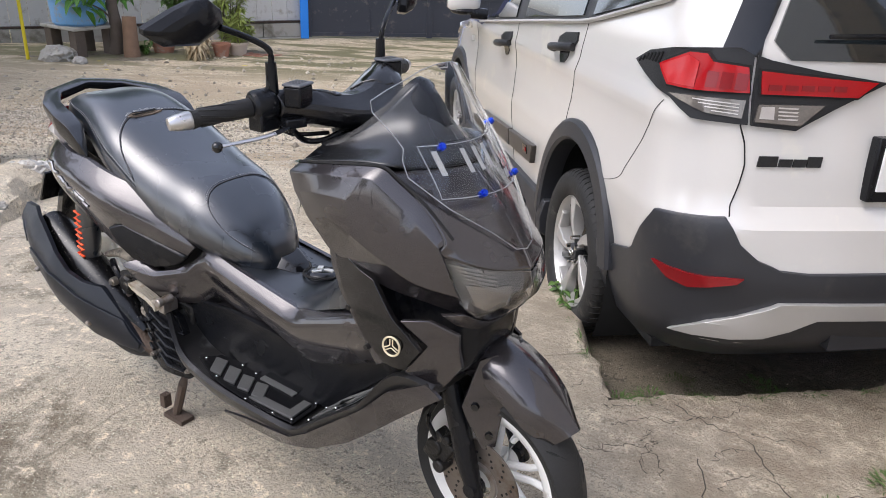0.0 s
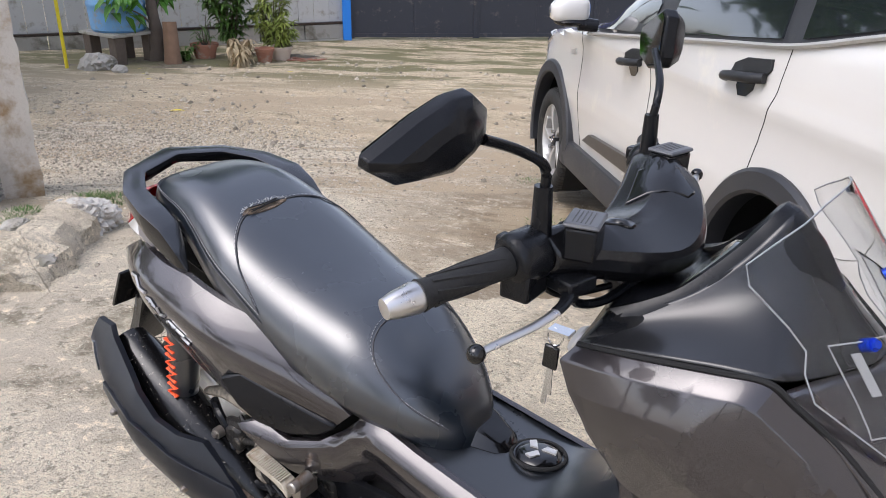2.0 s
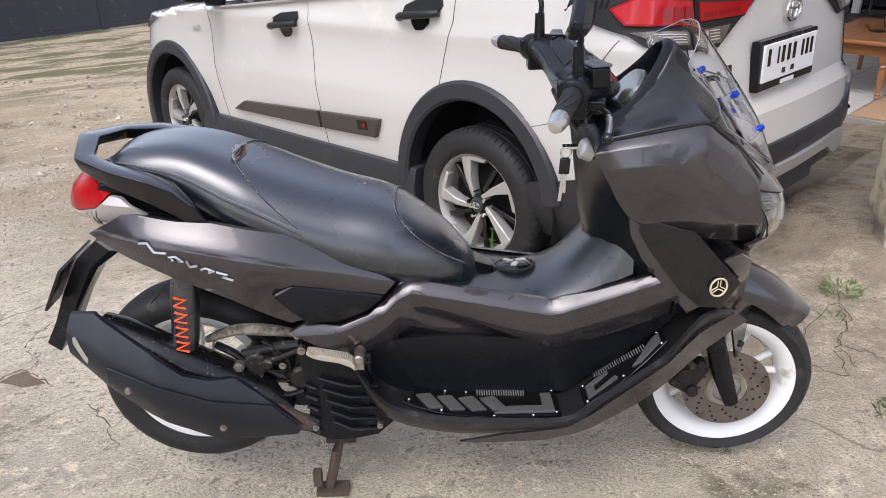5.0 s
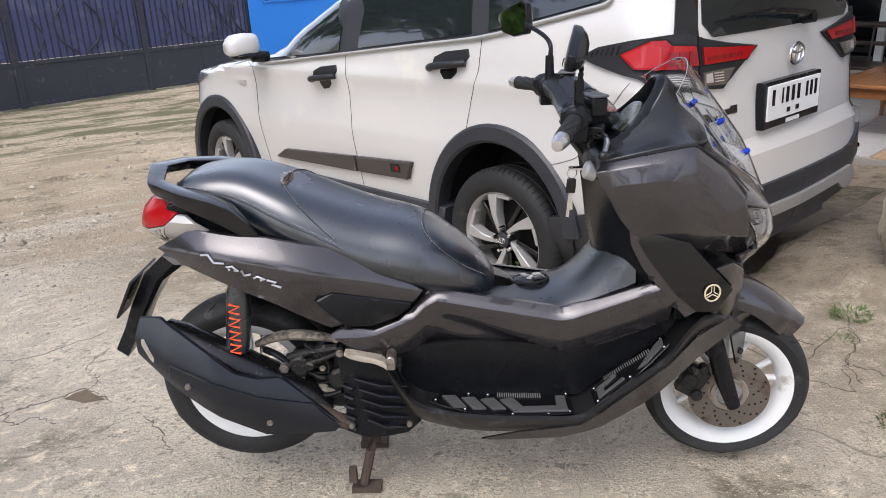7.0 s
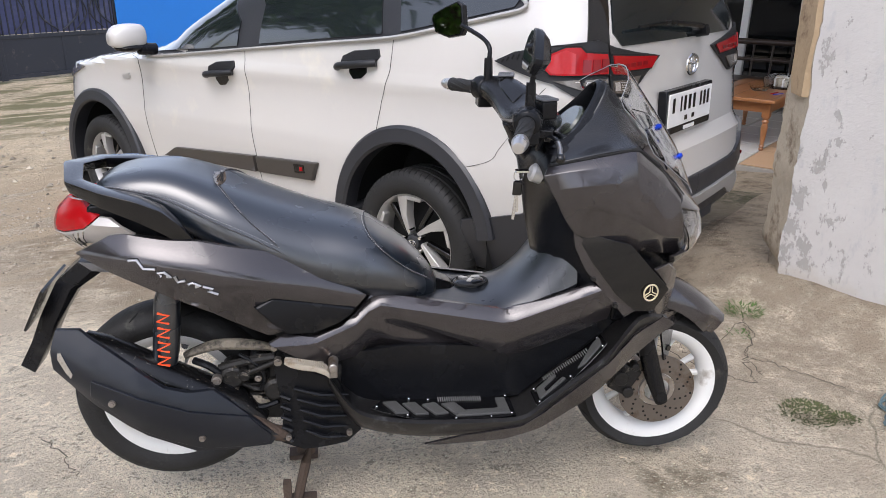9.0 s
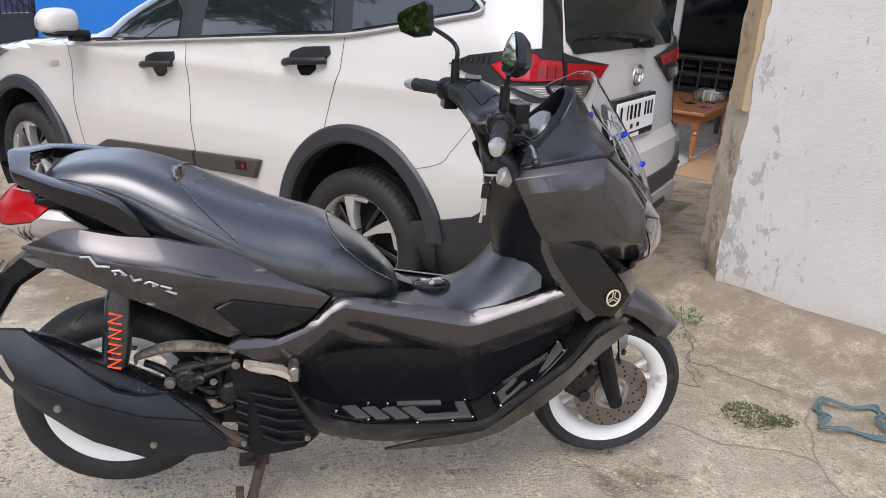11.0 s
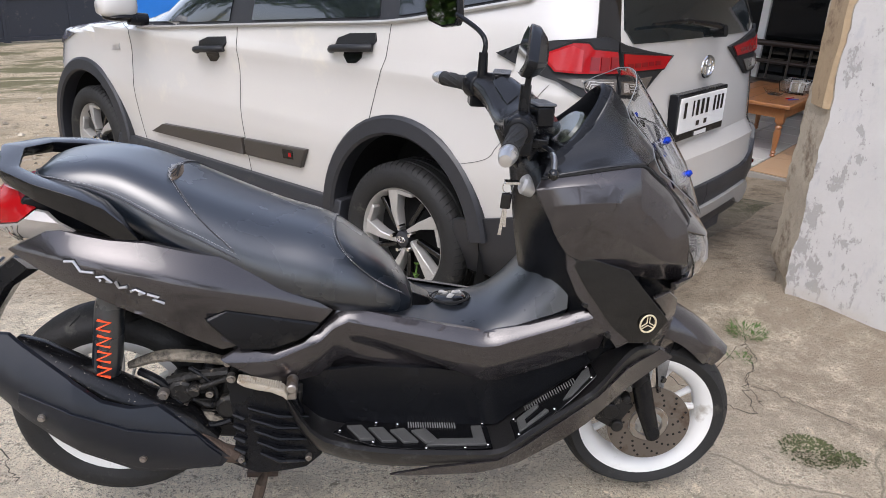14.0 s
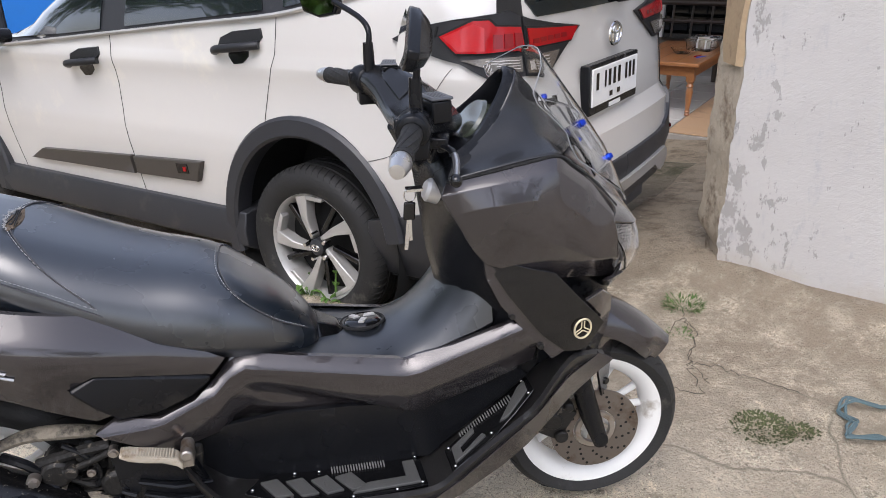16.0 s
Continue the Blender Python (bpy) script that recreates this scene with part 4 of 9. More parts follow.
    skin("lens_rim", [(0.700, 1.156), (0.85, 1.152), (0.935, 1.154), (0.994, 1.214), (0.882, 1.265), (0.826, 1.264), (0.804, 1.244), (0.714, 1.236)], DARK, car, 0.019, 0.006, label="black rim round the red lens")
    skin("lens_rim", [(0.325, 1.198), (0.387, 1.149), (0.681, 1.154), (0.691, 1.229), (0.54, 1.217)], DARK, car, 0.018, 0.006, label="black rim round the red lens")
    for lo, hi in ((0.715, 0.745), (0.752, 0.782), (0.789, 0.818)):
        skin("red_lens_band", [(lo, 1.170), (hi, 1.169), (hi, 1.214), (lo, 1.212)], DEEPRED, car, 0.0255, 0.004)
    skin("lens_facet", [(0.845, 1.165), (0.925, 1.167), (0.972, 1.211), (0.88, 1.250), (0.845, 1.235)], PALERED, car, 0.0255, 0.004, label="paler red lens facet")
    for k in range(5):
        skin("red_lens_band", [(0.43 + 0.048 * k, 1.170), (0.468 + 0.048 * k, 1.171), (0.468 + 0.048 * k, 1.186), (0.43 + 0.048 * k, 1.185)], DEEPRED, car, 0.024, 0.004)
    skin("clear_lens", [(0.485, 1.132), (0.55, 1.075), (0.682, 1.085), (0.675, 1.132)], CLEARLENS, car, 0.022, 0.01, label="clear reversing lamp lens")
    skin("clear_lens", [(0.715, 1.092), (0.81, 1.10), (0.92, 1.138), (0.84, 1.142), (0.71, 1.142)], CLEARLENS, car, 0.022, 0.01, label="clear indicator lens")
    for k in range(4):
        skin("lens_rib", [(0.565, 1.090 + 0.010 * k), (0.62, 1.092 + 0.010 * k), (0.62, 1.096 + 0.010 * k), (0.56, 1.094 + 0.010 * k)], PALELENS, car, 0.0235, 0.003)
        skin("lens_rib", [(0.725, 1.102 + 0.009 * k), (0.79 + 0.018 * k, 1.106 + 0.009 * k), (0.79 + 0.018 * k, 1.109 + 0.009 * k), (0.725, 1.105 + 0.009 * k)], PALELENS, car, 0.0235, 0.003)
    skin("lens_bowl", [(0.632, 1.092), (0.672, 1.094), (0.668, 1.126), (0.632, 1.127)], PALELENS, car, 0.0235, 0.003)
    for sign in (1, -1):
        for k in range(7):
            bm = bmesh.new()
            p = 1.135 - 0.023 * k
            z = mix_rows([(0.95, 1.262), (1.09, 1.238), (1.18, 1.20)], p)[0] - 0.010
            a, b = body_at(p, z, 0.015), body_at(p + 0.009, z - 0.010 - 0.004 * k, 0.015)
            tube(bm, [Vector((a.x, a.y * sign, a.z)), Vector((b.x, b.y * sign, b.z))], 0.0042, 6)
            part("lamp_vent", bm, DARK, car)
    # rear bumper cladding, reflector, silver skid plate
    skin("rear_bumper", [(0.0, 0.65), (0.52, 0.65), (0.62, 0.66), (0.68, 0.69), (0.72, 0.735), (0.75, 0.81), (0.93, 0.79), (0.98, 0.71), (1.03, 0.628), (1.07, 0.60), (1.20, 0.56), (1.36, 0.52), (1.38, 0.40), (1.38, 0.29), (0.85, 0.29), (0.0, 0.29)], CLAD, car, 0.016, 0.03, label="dark grey plastic rear bumper", bevel=0.008)
    skin("rear_reflector", [(0.715, 0.638), (0.73, 0.62), (0.83, 0.582), (0.88, 0.592), (0.925, 0.632), (0.83, 0.627)], DEEPRED, car, 0.024, 0.012, label="red bumper reflector")
    skin("skid_plate", [(0.0, 0.55), (0.62, 0.56), (0.78, 0.48), (0.86, 0.418), (0.65, 0.435), (0.56, 0.46), (0.47, 0.50), (0.0, 0.49)], SILVER, car, 0.034, 0.03, label="silver skid plate trim", bevel=0.005)
    bm = bmesh.new()
    box(bm, (-0.97, -0.33, 0.38), (-0.90, 0.33, 0.45))
    part("lower_bumper", bm, CLAD, car)
    # number plate in its recess
    bm = bmesh.new()
    box(bm, (-0.965, -0.192, 0.862), (-0.925, 0.318, 1.05))
    part("plate_holder", bm, MATTE, car, "black number plate frame", bevel=0.005)
    plate = bmesh.new()
    box(plate, (-0.971, -0.172, 0.895), (-0.963, 0.298, 1.035))
    plate = part("number_plate", plate, WHITE, car, "white number plate with plain dark bars", bevel=0.002)
    for y0, y1 in ((0.205, 0.182), (0.122, 0.108), (0.085, 0.060), (0.035, 0.010), (-0.015, -0.04), (-0.095, -0.115), (-0.135, -0.158), (-0.178, -0.20)):
        bm = bmesh.new()
        box(bm, (-0.9735, y1 + 0.063, 0.955), (-0.9725, y0 + 0.063, 1.018))
        part("plate_bar", bm, GLOSS, plate)
    for y0, y1 in ((0.07, 0.04), (-0.01, -0.04)):
        bm = bmesh.new()
        box(bm, (-0.9735, y1 + 0.063, 0.912), (-0.9725, y0 + 0.063, 0.932))
        part("plate_bar", bm, GLOSS, plate)
    bm = bmesh.new()
    box(bm, (-0.968, 0.0, 0.868), (-0.9655, 0.12, 0.884))
    part("frame_print", bm, WHITE, car)
    # rear emblem and the model word as a plain metal shape
    bm = bmesh.new()
    for ry, rz, zo in ((0.062, 0.042, 0), (0.026, 0.040, 0.002), (0.042, 0.018, 0.02)):
        tube(bm, [Vector((-0.935, ry * math.cos(t), 1.135 + zo + rz * math.sin(t))) for t in [2 * math.pi * i / 24 for i in range(24)]], 0.006, 6, closed=True, up=(1, 0, 0))
    part("rear_emblem", bm, CHROME, car, "plain oval metal emblem")
    bm = bmesh.new()
    for k, (a, b) in enumerate(((0.0, 0.055), (0.06, 0.10), (0.105, 0.145), (0.15, 0.195))):
        h = 0.030 if k in (0, 3) else 0.022
        patch(bm, [(0.685 - b, 0.957), (0.685 - a, 0.957), (0.675 - a, 0.957 + h), (0.675 - b, 0.957 + h)], lambda p, z, d: body_at(p, z, 0.006 + d), (0.05, 0.05), 0.005)
    part("model_badge", bm, GLOSS, car, "plain dark bars of a badge")
    # front end seen at an angle: lamp
    skin("headlamp", [(2.75, 1.01), (2.95, 0.93), (3.35, 0.90), (3.35, 0.98), (2.9, 1.03)], CLEARLENS, car, 0.008, 0.02, label="clear headlamp", by_x=True)
    skin("front_badge", [(2.36, 0.985), (2.36, 0.955), (2.27, 0.965), (2.27, 0.995)], SILVER, car, 0.006, 0.006, both=True, by_x=True)
    return car


build_car()


# ---- the scooter ----
SCOOT = Matrix.Translation((0.0, 0.045, 0.0)) @ Matrix.Rotation(radians(-3.0), 4, "Z")
FRONT, REAR = Vector((1.375, 0, 0.240)), Vector((0.080, 0, 0.315))

REAR_RIDGE = [(-0.075, 0.724, 0.115), (0.05, 0.728, 0.180), (0.20, 0.706, 0.203), (0.31, 0.680, 0.200), (0.45, 0.640, 0.165), (0.57, 0.594, 0.130)]
COVER_RIDGE = [(0.33, 0.512, 0.192), (0.44, 0.503, 0.172), (0.545, 0.535, 0.140), (0.585, 0.579, 0.130), (0.912, 0.518, 0.146), (1.12, 0.605, 0.176), (1.18, 0.63, 0.18)]
SEAT = [  # along, top, edge, half width
    (-0.05, 0.838, 0.832, 0.035), (-0.03, 0.872, 0.838, 0.080), (0.03, 0.893, 0.835, 0.112), (0.13, 0.895, 0.806, 0.128), (0.24, 0.862, 0.758, 0.140), (0.28, 0.846, 0.742, 0.143),
    (0.36, 0.814, 0.706, 0.146), (0.45, 0.784, 0.668, 0.143), (0.56, 0.756, 0.642, 0.132), (0.63, 0.715, 0.626, 0.112), (0.69, 0.668, 0.602, 0.085), (0.735, 0.618, 0.584, 0.050), (0.748, 0.594, 0.580, 0.028)]
COWL = [  # height, rear edge, nose, half width
    (0.58, 1.02, 1.31, 0.14), (0.66, 0.985, 1.395, 0.178), (0.71, 0.965, 1.432, 0.196), (0.80, 0.95, 1.402, 0.204), (0.87, 0.948, 1.352, 0.208), (0.935, 0.955, 1.300, 0.204),
    (0.952, 0.975, 1.284, 0.150), (0.972, 1.00, 1.264, 0.118), (1.00, 1.03, 1.238, 0.102), (1.05, 1.07, 1.185, 0.085), (1.09, 1.105, 1.148, 0.062)]


def ridge_skin(rows, up, down, sharp=False):
    """A skin over (x, height above the crease)."""
    def f(x, h, d):
        zr, y = mix_rows(rows, x) if sharp else mix_smooth(rows, x)
        zr = mix_rows(rows, x)[0]
        e = 0.006 if sharp else 0.028
        fall = (up if h > 0 else down) * (math.sqrt(h * h + e * e) - e)
        if sharp:
            fall += 2.2 * min(h, 0.0) ** 2
            below = -0.010 - 0.24 * max(0.0, x - 0.56) - h
            fall += 0.013 * smooth01(-0.004, 0.026, below) * (1 - smooth01(0.026, 0.075, below)) * smooth01(0.57, 0.68, x) * (1 - smooth01(0.82, 0.93, x))
        return Vector((x, y - fall + d, zr + h))
    return f


def from_crease(rows, outline):
    """An outline of (x, z) told as heights above the crease, with points added where the crease bends."""
    out = []
    for (x0, z0), (x1, z1) in zip(outline, outline[1:] + outline[:1]):
        cuts = sorted((r[0] for r in rows if min(x0, x1) + 0.004 < r[0] < max(x0, x1) - 0.004), reverse=x1 < x0)
        for x in [x0] + cuts:
            z = z0 if x == x0 else z0 + (z1 - z0) * (x - x0) / (x1 - x0)
            out.append((x, z - mix_rows(rows, x)[0]))
    return out


BAR_TOP = ((-1.0, 0.0), (-0.9, 0.38), (-0.12, 1.0), (0.22, 0.96), (0.88, 0.30), (1.0, 0.0))


def cowl_at(a, z, d=0.0):
    """Nose skin. a: 0 at the rear edge, 1 at the middle of the nose."""
    x0, xn, w = mix_smooth(COWL, z)
    t = a * math.pi / 2
    s, c = math.sin(t) ** 0.73, max(0.0, math.cos(t)) ** 0.73
    n = Vector((s + 0.02, 0.8 * c + 0.02 * 0)).normalized() if a > 0.02 else Vector((0, 1))
    return Vector((x0 + (xn - x0) * s + n.x * d, w * c + (n.y * d if a < 0.999 else 0), z))


def seat_shift(x):
    return 0.024 * (1 - smooth01(0.35, 0.72, x))


def seat_at(x, q, d=0.0):
    """Seat skin. q: -1 to 1 across."""
    top, low, w = mix_smooth(SEAT, x)
    w *= 1.0 + 0.2 * smooth01(0.0, 0.3, q) + 0.2 * smooth01(0.0, -0.3, q) * smooth01(0.08, 0.28, x)
    h = max(0.0, 1 - abs(q) ** (5.0 - 1.5 * smooth01(0.15, 0.45, x))) ** 0.5
    return Vector((x, q * (w + d) + seat_shift(x), low + (top - low) * h + d))


def wheel(parent, centre, r, w, rim_r, name):
    ob = new(name)
    ob.parent = parent
    ob.matrix_local = Matrix.Translation(centre)
    bm = bmesh.new()
    prof = [(rim_r - 0.004, w * 0.72), (rim_r + 0.012, w * 0.92), (r * 0.5 + rim_r * 0.5, w), (r - 0.018, w * 0.86), (r - 0.005, w * 0.5), (r, 0.0)]
    lathe(bm, prof + [(q, -y) for q, y in prof[-2::-1]], n=72)
    part("tyre", bm, RUBBER, ob, "black scooter tyre with diagonal grooves")
    for k in range(22):
        a = 2 * math.pi * k / 22
        bm = bmesh.new()
        sgn = 1 if k % 2 else -1
        pts = []
        for i in range(6):
            t = i / 5
            y = sgn * w * (0.12 + 0.72 * t)
            rr = r - 0.0046 - 0.022 * max(0, (abs(y) / w - 0.1)) ** 2
            aa = a + 0.22 * t
            pts.append((rr * math.cos(aa), y, rr * math.sin(aa)))
        tube(bm, pts, [0.001, 0.003, 0.0035, 0.0035, 0.003, 0.001], 5, flat=0.8)
        part("tread_groove", bm, DARK, ob)
    bm = bmesh.new()
    q = rim_r
    lathe(bm, [(q, w * 0.75), (q + 0.004, w * 0.80), (q - 0.004, w * 0.80), (q - 0.028, w * 0.55), (q - 0.036, w * 0.2), (q - 0.036, -w * 0.2), (q - 0.028, -w * 0.55), (q - 0.004, -w * 0.8), (q + 0.004, -w * 0.8), (q, -w * 0.75), (q - 0.02, -w * 0.4), (q - 0.024, 0), (q - 0.02, w * 0.4)], n=56)
    part("rim", bm, RIM, ob, "white painted wheel rim")
    bm = bmesh.new()
    lathe(bm, [(0.0, 0.042), (0.03, 0.042), (0.036, 0.03), (0.036, -0.03), (0.03, -0.042), (0.0, -0.042)], n=24, closed=False)
    part("hub", bm, RIM, ob)
    for k in range(6):
        a = 2 * math.pi * (k + 0.3) / 6
        bm = bmesh.new()
        d, e = Vector((math.cos(a), 0, math.sin(a))), Vector((-math.sin(a), 0, math.cos(a)))
        for s in (-1, 1):
            tube(bm, [d * 0.03 + e * 0.012 * s, d * (q * 0.55) + e * 0.016 * s, d * (q - 0.03) + e * 0.030 * s], [0.010, 0.008, 0.010], 8)
        part("spoke", bm, RIM, ob)
    return ob


BAR_COVER = ((-0.185, 0.925, 1.026, 0.028, 0.027), (-0.14, 0.943, 1.020, 0.042, 0.034), (-0.09, 0.964, 1.008, 0.054, 0.037), (-0.03, 0.978, 0.998, 0.068, 0.036), (0.03, 0.978, 1.002, 0.070, 0.038),
             (0.09, 0.964, 1.022, 0.062, 0.042), (0.14, 0.942, 1.038, 0.052, 0.038), (0.185, 0.908, 1.042, 0.030, 0.029))


def build_scooter():
    sc = thing("motor_scooter", "graphite brown maxi scooter on its centre stand, black seat", "scooter", at=SCOOT)

    def sheets(name, outline, place, mat, thick=0.008, label="", step=(0.04, 0.03), bevel=0.003, smooth=32):
        """The same panel on both sides, each an object of its own."""
        for sign in (1, -1):
            bm = bmesh.new()
            patch(bm, outline, lambda a, b, d: (lambda p: Vector((p.x, sign * p.y, p.z)))(place(a, b, d)), step, thick)
            part(name, bm, mat, sc, label, smooth=smooth, bevel=bevel)

    # wheels, disc, fork and fender
    fw = wheel(sc, FRONT, 0.222, 0.052, 0.172, "front_wheel")
    wheel(sc, REAR, 0.242, 0.064, 0.170, "rear_wheel")
    bm = bmesh.new()
    lathe(bm, [(0.052, -0.064), (0.106, -0.064), (0.106, -0.068), (0.052, -0.068)], n=48)
    part("brake_disc", bm, DISC, fw, "drilled steel brake disc, lightly rusted")
    for k in range(48):
        bm = bmesh.new()
        a, rr = 2 * math.pi * k / 48, (0.064, 0.076, 0.088, 0.098)[k % 4]
        c = Vector((rr * math.cos(a), 0, rr * math.sin(a)))
        rod(bm, c + Vector((0, -0.0685, 0)), c + Vector((0, -0.0635, 0)), 0.0034, n=8)
        part("disc_hole", bm, DARK, fw)
    bm = bmesh.new()
    lathe(bm, [(0.036, -0.060), (0.048, -0.060), (0.048, -0.072), (0.036, -0.072)], n=32)
    part("sensor_ring", bm, STEEL, fw)
    for y in (0.088, -0.088):
        bm = bmesh.new()
        tube(bm, [(1.285, y, 0.50), (1.315, y, 0.42), (1.352, y, 0.30), (1.385, y, 0.215)], [0.018, 0.024, 0.024, 0.018], 14)
        rod(bm, (1.378, y - 0.02, 0.238), (1.378, y + 0.02, 0.238), 0.016)
        part("fork_leg", bm, MATTE, sc)
    bm = bmesh.new()
    box(bm, (-0.03, -0.016, -0.042), (0.03, 0.016, 0.042), Matrix.Translation((1.275, -0.078, 0.285)) @ Matrix.Rotation(0.5, 4, "Y"))
    rod(bm, (1.265, -0.10, 0.29), (1.265, -0.06, 0.29), 0.022)
    rod(bm, (1.285, -0.105, 0.25), (1.285, -0.06, 0.25), 0.016)
    rod(bm, (1.30, -0.1, 0.325), (1.30, -0.07, 0.325), 0.012)
    part("brake_caliper", bm, GREASY, sc, bevel=0.004)
    bm = bmesh.new()
    tube(bm, curve([(1.27, -0.09, 0.31), (1.25, -0.10, 0.36), (1.27, -0.09, 0.43), (1.26, -0.07, 0.5)], 6), 0.006, 8)
    part("brake_hose", bm, MATTE, sc)
    bm = bmesh.new()
    rings = []
    for k in range(15):
        a = radians(46 + 79 * k / 14)
        rr = 0.256 + 0.064 * smooth01(0.0, 1.0, k / 11)
        wd = 0.058 + 0.016 * math.sin(math.pi * k / 14) - 0.03 * smooth01(0.25, 0, k / 14)
        c, s = math.cos(a), math.sin(a)
        ring = []
        for q, dr in ((-1, -0.055), (-1, -0.02), (-0.72, 0.006), (-0.25, 0.014), (0, 0.018), (0.25, 0.014), (0.72, 0.006), (1, -0.02), (1, -0.055), (0.9, -0.055), (0.62, -0.004), (0, 0.006), (-0.62, -0.004), (-0.9, -0.055)):
            ring.append(Vector((FRONT.x + (rr + dr) * c, q * wd, FRONT.z + (rr + dr) * s)))
        rings.append(ring)
    loft(bm, rings)
    part("front_fender", bm, BROWN, sc, "graphite brown front fender", smooth=45)
    sheets("fender_flap", [(1.362, 0.545), (1.399, 0.556), (1.446, 0.493), (1.455, 0.468), (1.443, 0.438), (1.437, 0.398), (1.430, 0.340), (1.400, 0.335), (1.354, 0.427), (1.346, 0.449)],
           lambda x, z, d: Vector((1.36 + (x - 1.36) * 0.6 + 0.7 * d, 0.104 - 0.72 * (x - 1.36) - 0.30 * max(0, z - 0.45) + 0.7 * d, z)), BROWN, 0.006)
    for x, z in ((1.375, 0.447), (1.412, 0.370)):
        for s in (1, -1):
            y = s * (0.108 - 0.72 * (x - 1.36))
            x1 = 1.36 + (x - 1.36) * 0.6
            bm = bmesh.new()
            rod(bm, (x1, y * 0.93, z), (x1 + 0.003, y, z), 0.009, 0.008, 12)
            part("flap_bolt", bm, GLOSS, sc)

    # the bars are turned a little, and the wheel, fork and fender with them
    steer = Matrix.Translation((1.330, 0.026, 0.0)) @ Matrix.Rotation(radians(-6), 4, "Z") @ Matrix.Translation((-1.330, 0.0, 0.0))
    for ob in [o for o in bpy.data.objects if o.parent == sc and o.name.split(".")[0] in ("front_wheel", "fork_leg", "brake_caliper", "brake_hose", "front_fender", "fender_flap", "flap_bolt")]:
        ob.matrix_basis = steer @ ob.matrix_basis

    # dark inner structure behind the panels
    bm = bmesh.new()
    loft(bm, [[Vector((x, y, z)) for y, z in ((-w, lo), (w, lo), (w, hi), (-w, hi))] for x, w, lo, hi in ((0.0, 0.06, 0.66, 0.76), (0.3, 0.08, 0.52, 0.70), (0.55, 0.08, 0.33, 0.60), (0.9, 0.08, 0.27, 0.54), (1.05, 0.09, 0.34, 0.60), (1.22, 0.10, 0.46, 0.82), (1.3, 0.08, 0.54, 0.78))])
    part("inner_frame", bm, DARK, sc)

    # side panels
    rear = ridge_skin(REAR_RIDGE, 1.15, 0.34)
    cover = ridge_skin(COVER_RIDGE, 1.15, 0.10, True)
    sheets("tail_side_panel", from_crease(REAR_RIDGE, [(-0.073, 0.731), (0.024, 0.784), (0.132, 0.770), (0.202, 0.765), (0.349, 0.731), (0.458, 0.676), (0.523, 0.635), (0.567, 0.605), (0.541, 0.577), (0.354, 0.632), (0.309, 0.613), (0.378, 0.533), (0.337, 0.523), (0.222, 0.598), (0.067, 0.675)]),
           rear, BROWN, 0.012, "metallic graphite brown tail panel", step=(0.025, 0.011))
    sheets("grip_pad", [(0.312, 0.614), (0.355, 0.631), (0.540, 0.577), (0.534, 0.566), (0.504, 0.541), (0.441, 0.523), (0.381, 0.535)],
           lambda x, z, d: Vector((x, 0.208 - 0.29 * (x - 0.31) - 0.22 * abs(z - 0.575) + d, z)), MATTE, 0.02, "matt black recessed pad", bevel=0.006)
    sheets("side_cover", from_crease(COVER_RIDGE, [(0.580, 0.605), (0.695, 0.582), (0.905, 0.546), (1.0, 0.575), (1.117, 0.621), (1.165, 0.585), (1.165, 0.515), (1.05, 0.455), (0.946, 0.412), (0.805, 0.437), (0.652, 0.446), (0.531, 0.433), (0.465, 0.430), (0.395, 0.475), (0.338, 0.518), (0.377, 0.531), (0.444, 0.516), (0.506, 0.533), (0.548, 0.565)]),
           cover, BROWN, 0.012, "metallic graphite brown side cover with a raised crease", step=(0.03, 0.008))
    sheets("footwell_wall", [(0.455, 0.40), (0.55, 0.445), (0.65, 0.456), (0.80, 0.448), (0.946, 0.424), (1.05, 0.47), (1.19, 0.53), (1.20, 0.50), (1.05, 0.36), (0.96, 0.275), (0.56, 0.28)],
           lambda x, z, d: Vector((x, 0.086 + 0.17 * max(0, z - 0.29) + d, z)), MATTE, 0.012, "matt black footwell lining")

    # tunnel and fuel cap
    bm = bmesh.new()
    rings = []
    for x, zc, ze, w in ((0.50, 0.640, 0.628, 0.125), (0.58, 0.606, 0.606, 0.116), (0.68, 0.580, 0.580, 0.118), (0.78, 0.562, 0.560, 0.122), (0.87, 0.558, 0.545, 0.128), (0.93, 0.584, 0.552, 0.132), (0.98, 0.637, 0.570, 0.136), (1.02, 0.70, 0.588, 0.142), (1.05, 0.765, 0.60, 0.146), (1.08, 0.83, 0.615, 0.148)):
        w = w * (0.90 if x < 0.95 else 0.95)
        ring = [Vector((x, w * q, ze + (zc - ze) * (1 - abs(q) ** 2.2) ** 0.8)) for q in (-1, -0.93, -0.8, -0.6, -0.35, 0, 0.35, 0.6, 0.8, 0.93, 1)]
        ring += [Vector((x, w * 0.84, ze - 0.03)), Vector((x, -w * 0.84, ze - 0.03))]
        rings.append(ring)
    fine = []
    for i in range(len(rings[0])):
        fine.append(curve([r[i] for r in rings], 3))
    loft(bm, [list(col) for col in zip(*fine)])
    part("centre_tunnel", bm, TUNNEL, sc, "matt black centre tunnel", smooth=50)
    bm = bmesh.new()
    at = Matrix.Translation((0.843, 0.030, 0.559)) @ Matrix.Rotation(radians(-7), 4, "X") @ Matrix.Rotation(radians(-3), 4, "Y")
    lathe(bm, [(0.0, 0.010), (0.022, 0.010), (0.034, 0.008), (0.039, 0.003), (0.040, -0.02), (0.0, -0.02)], at @ Matrix.Rotation(radians(90), 4, "X"), n=32, closed=False)
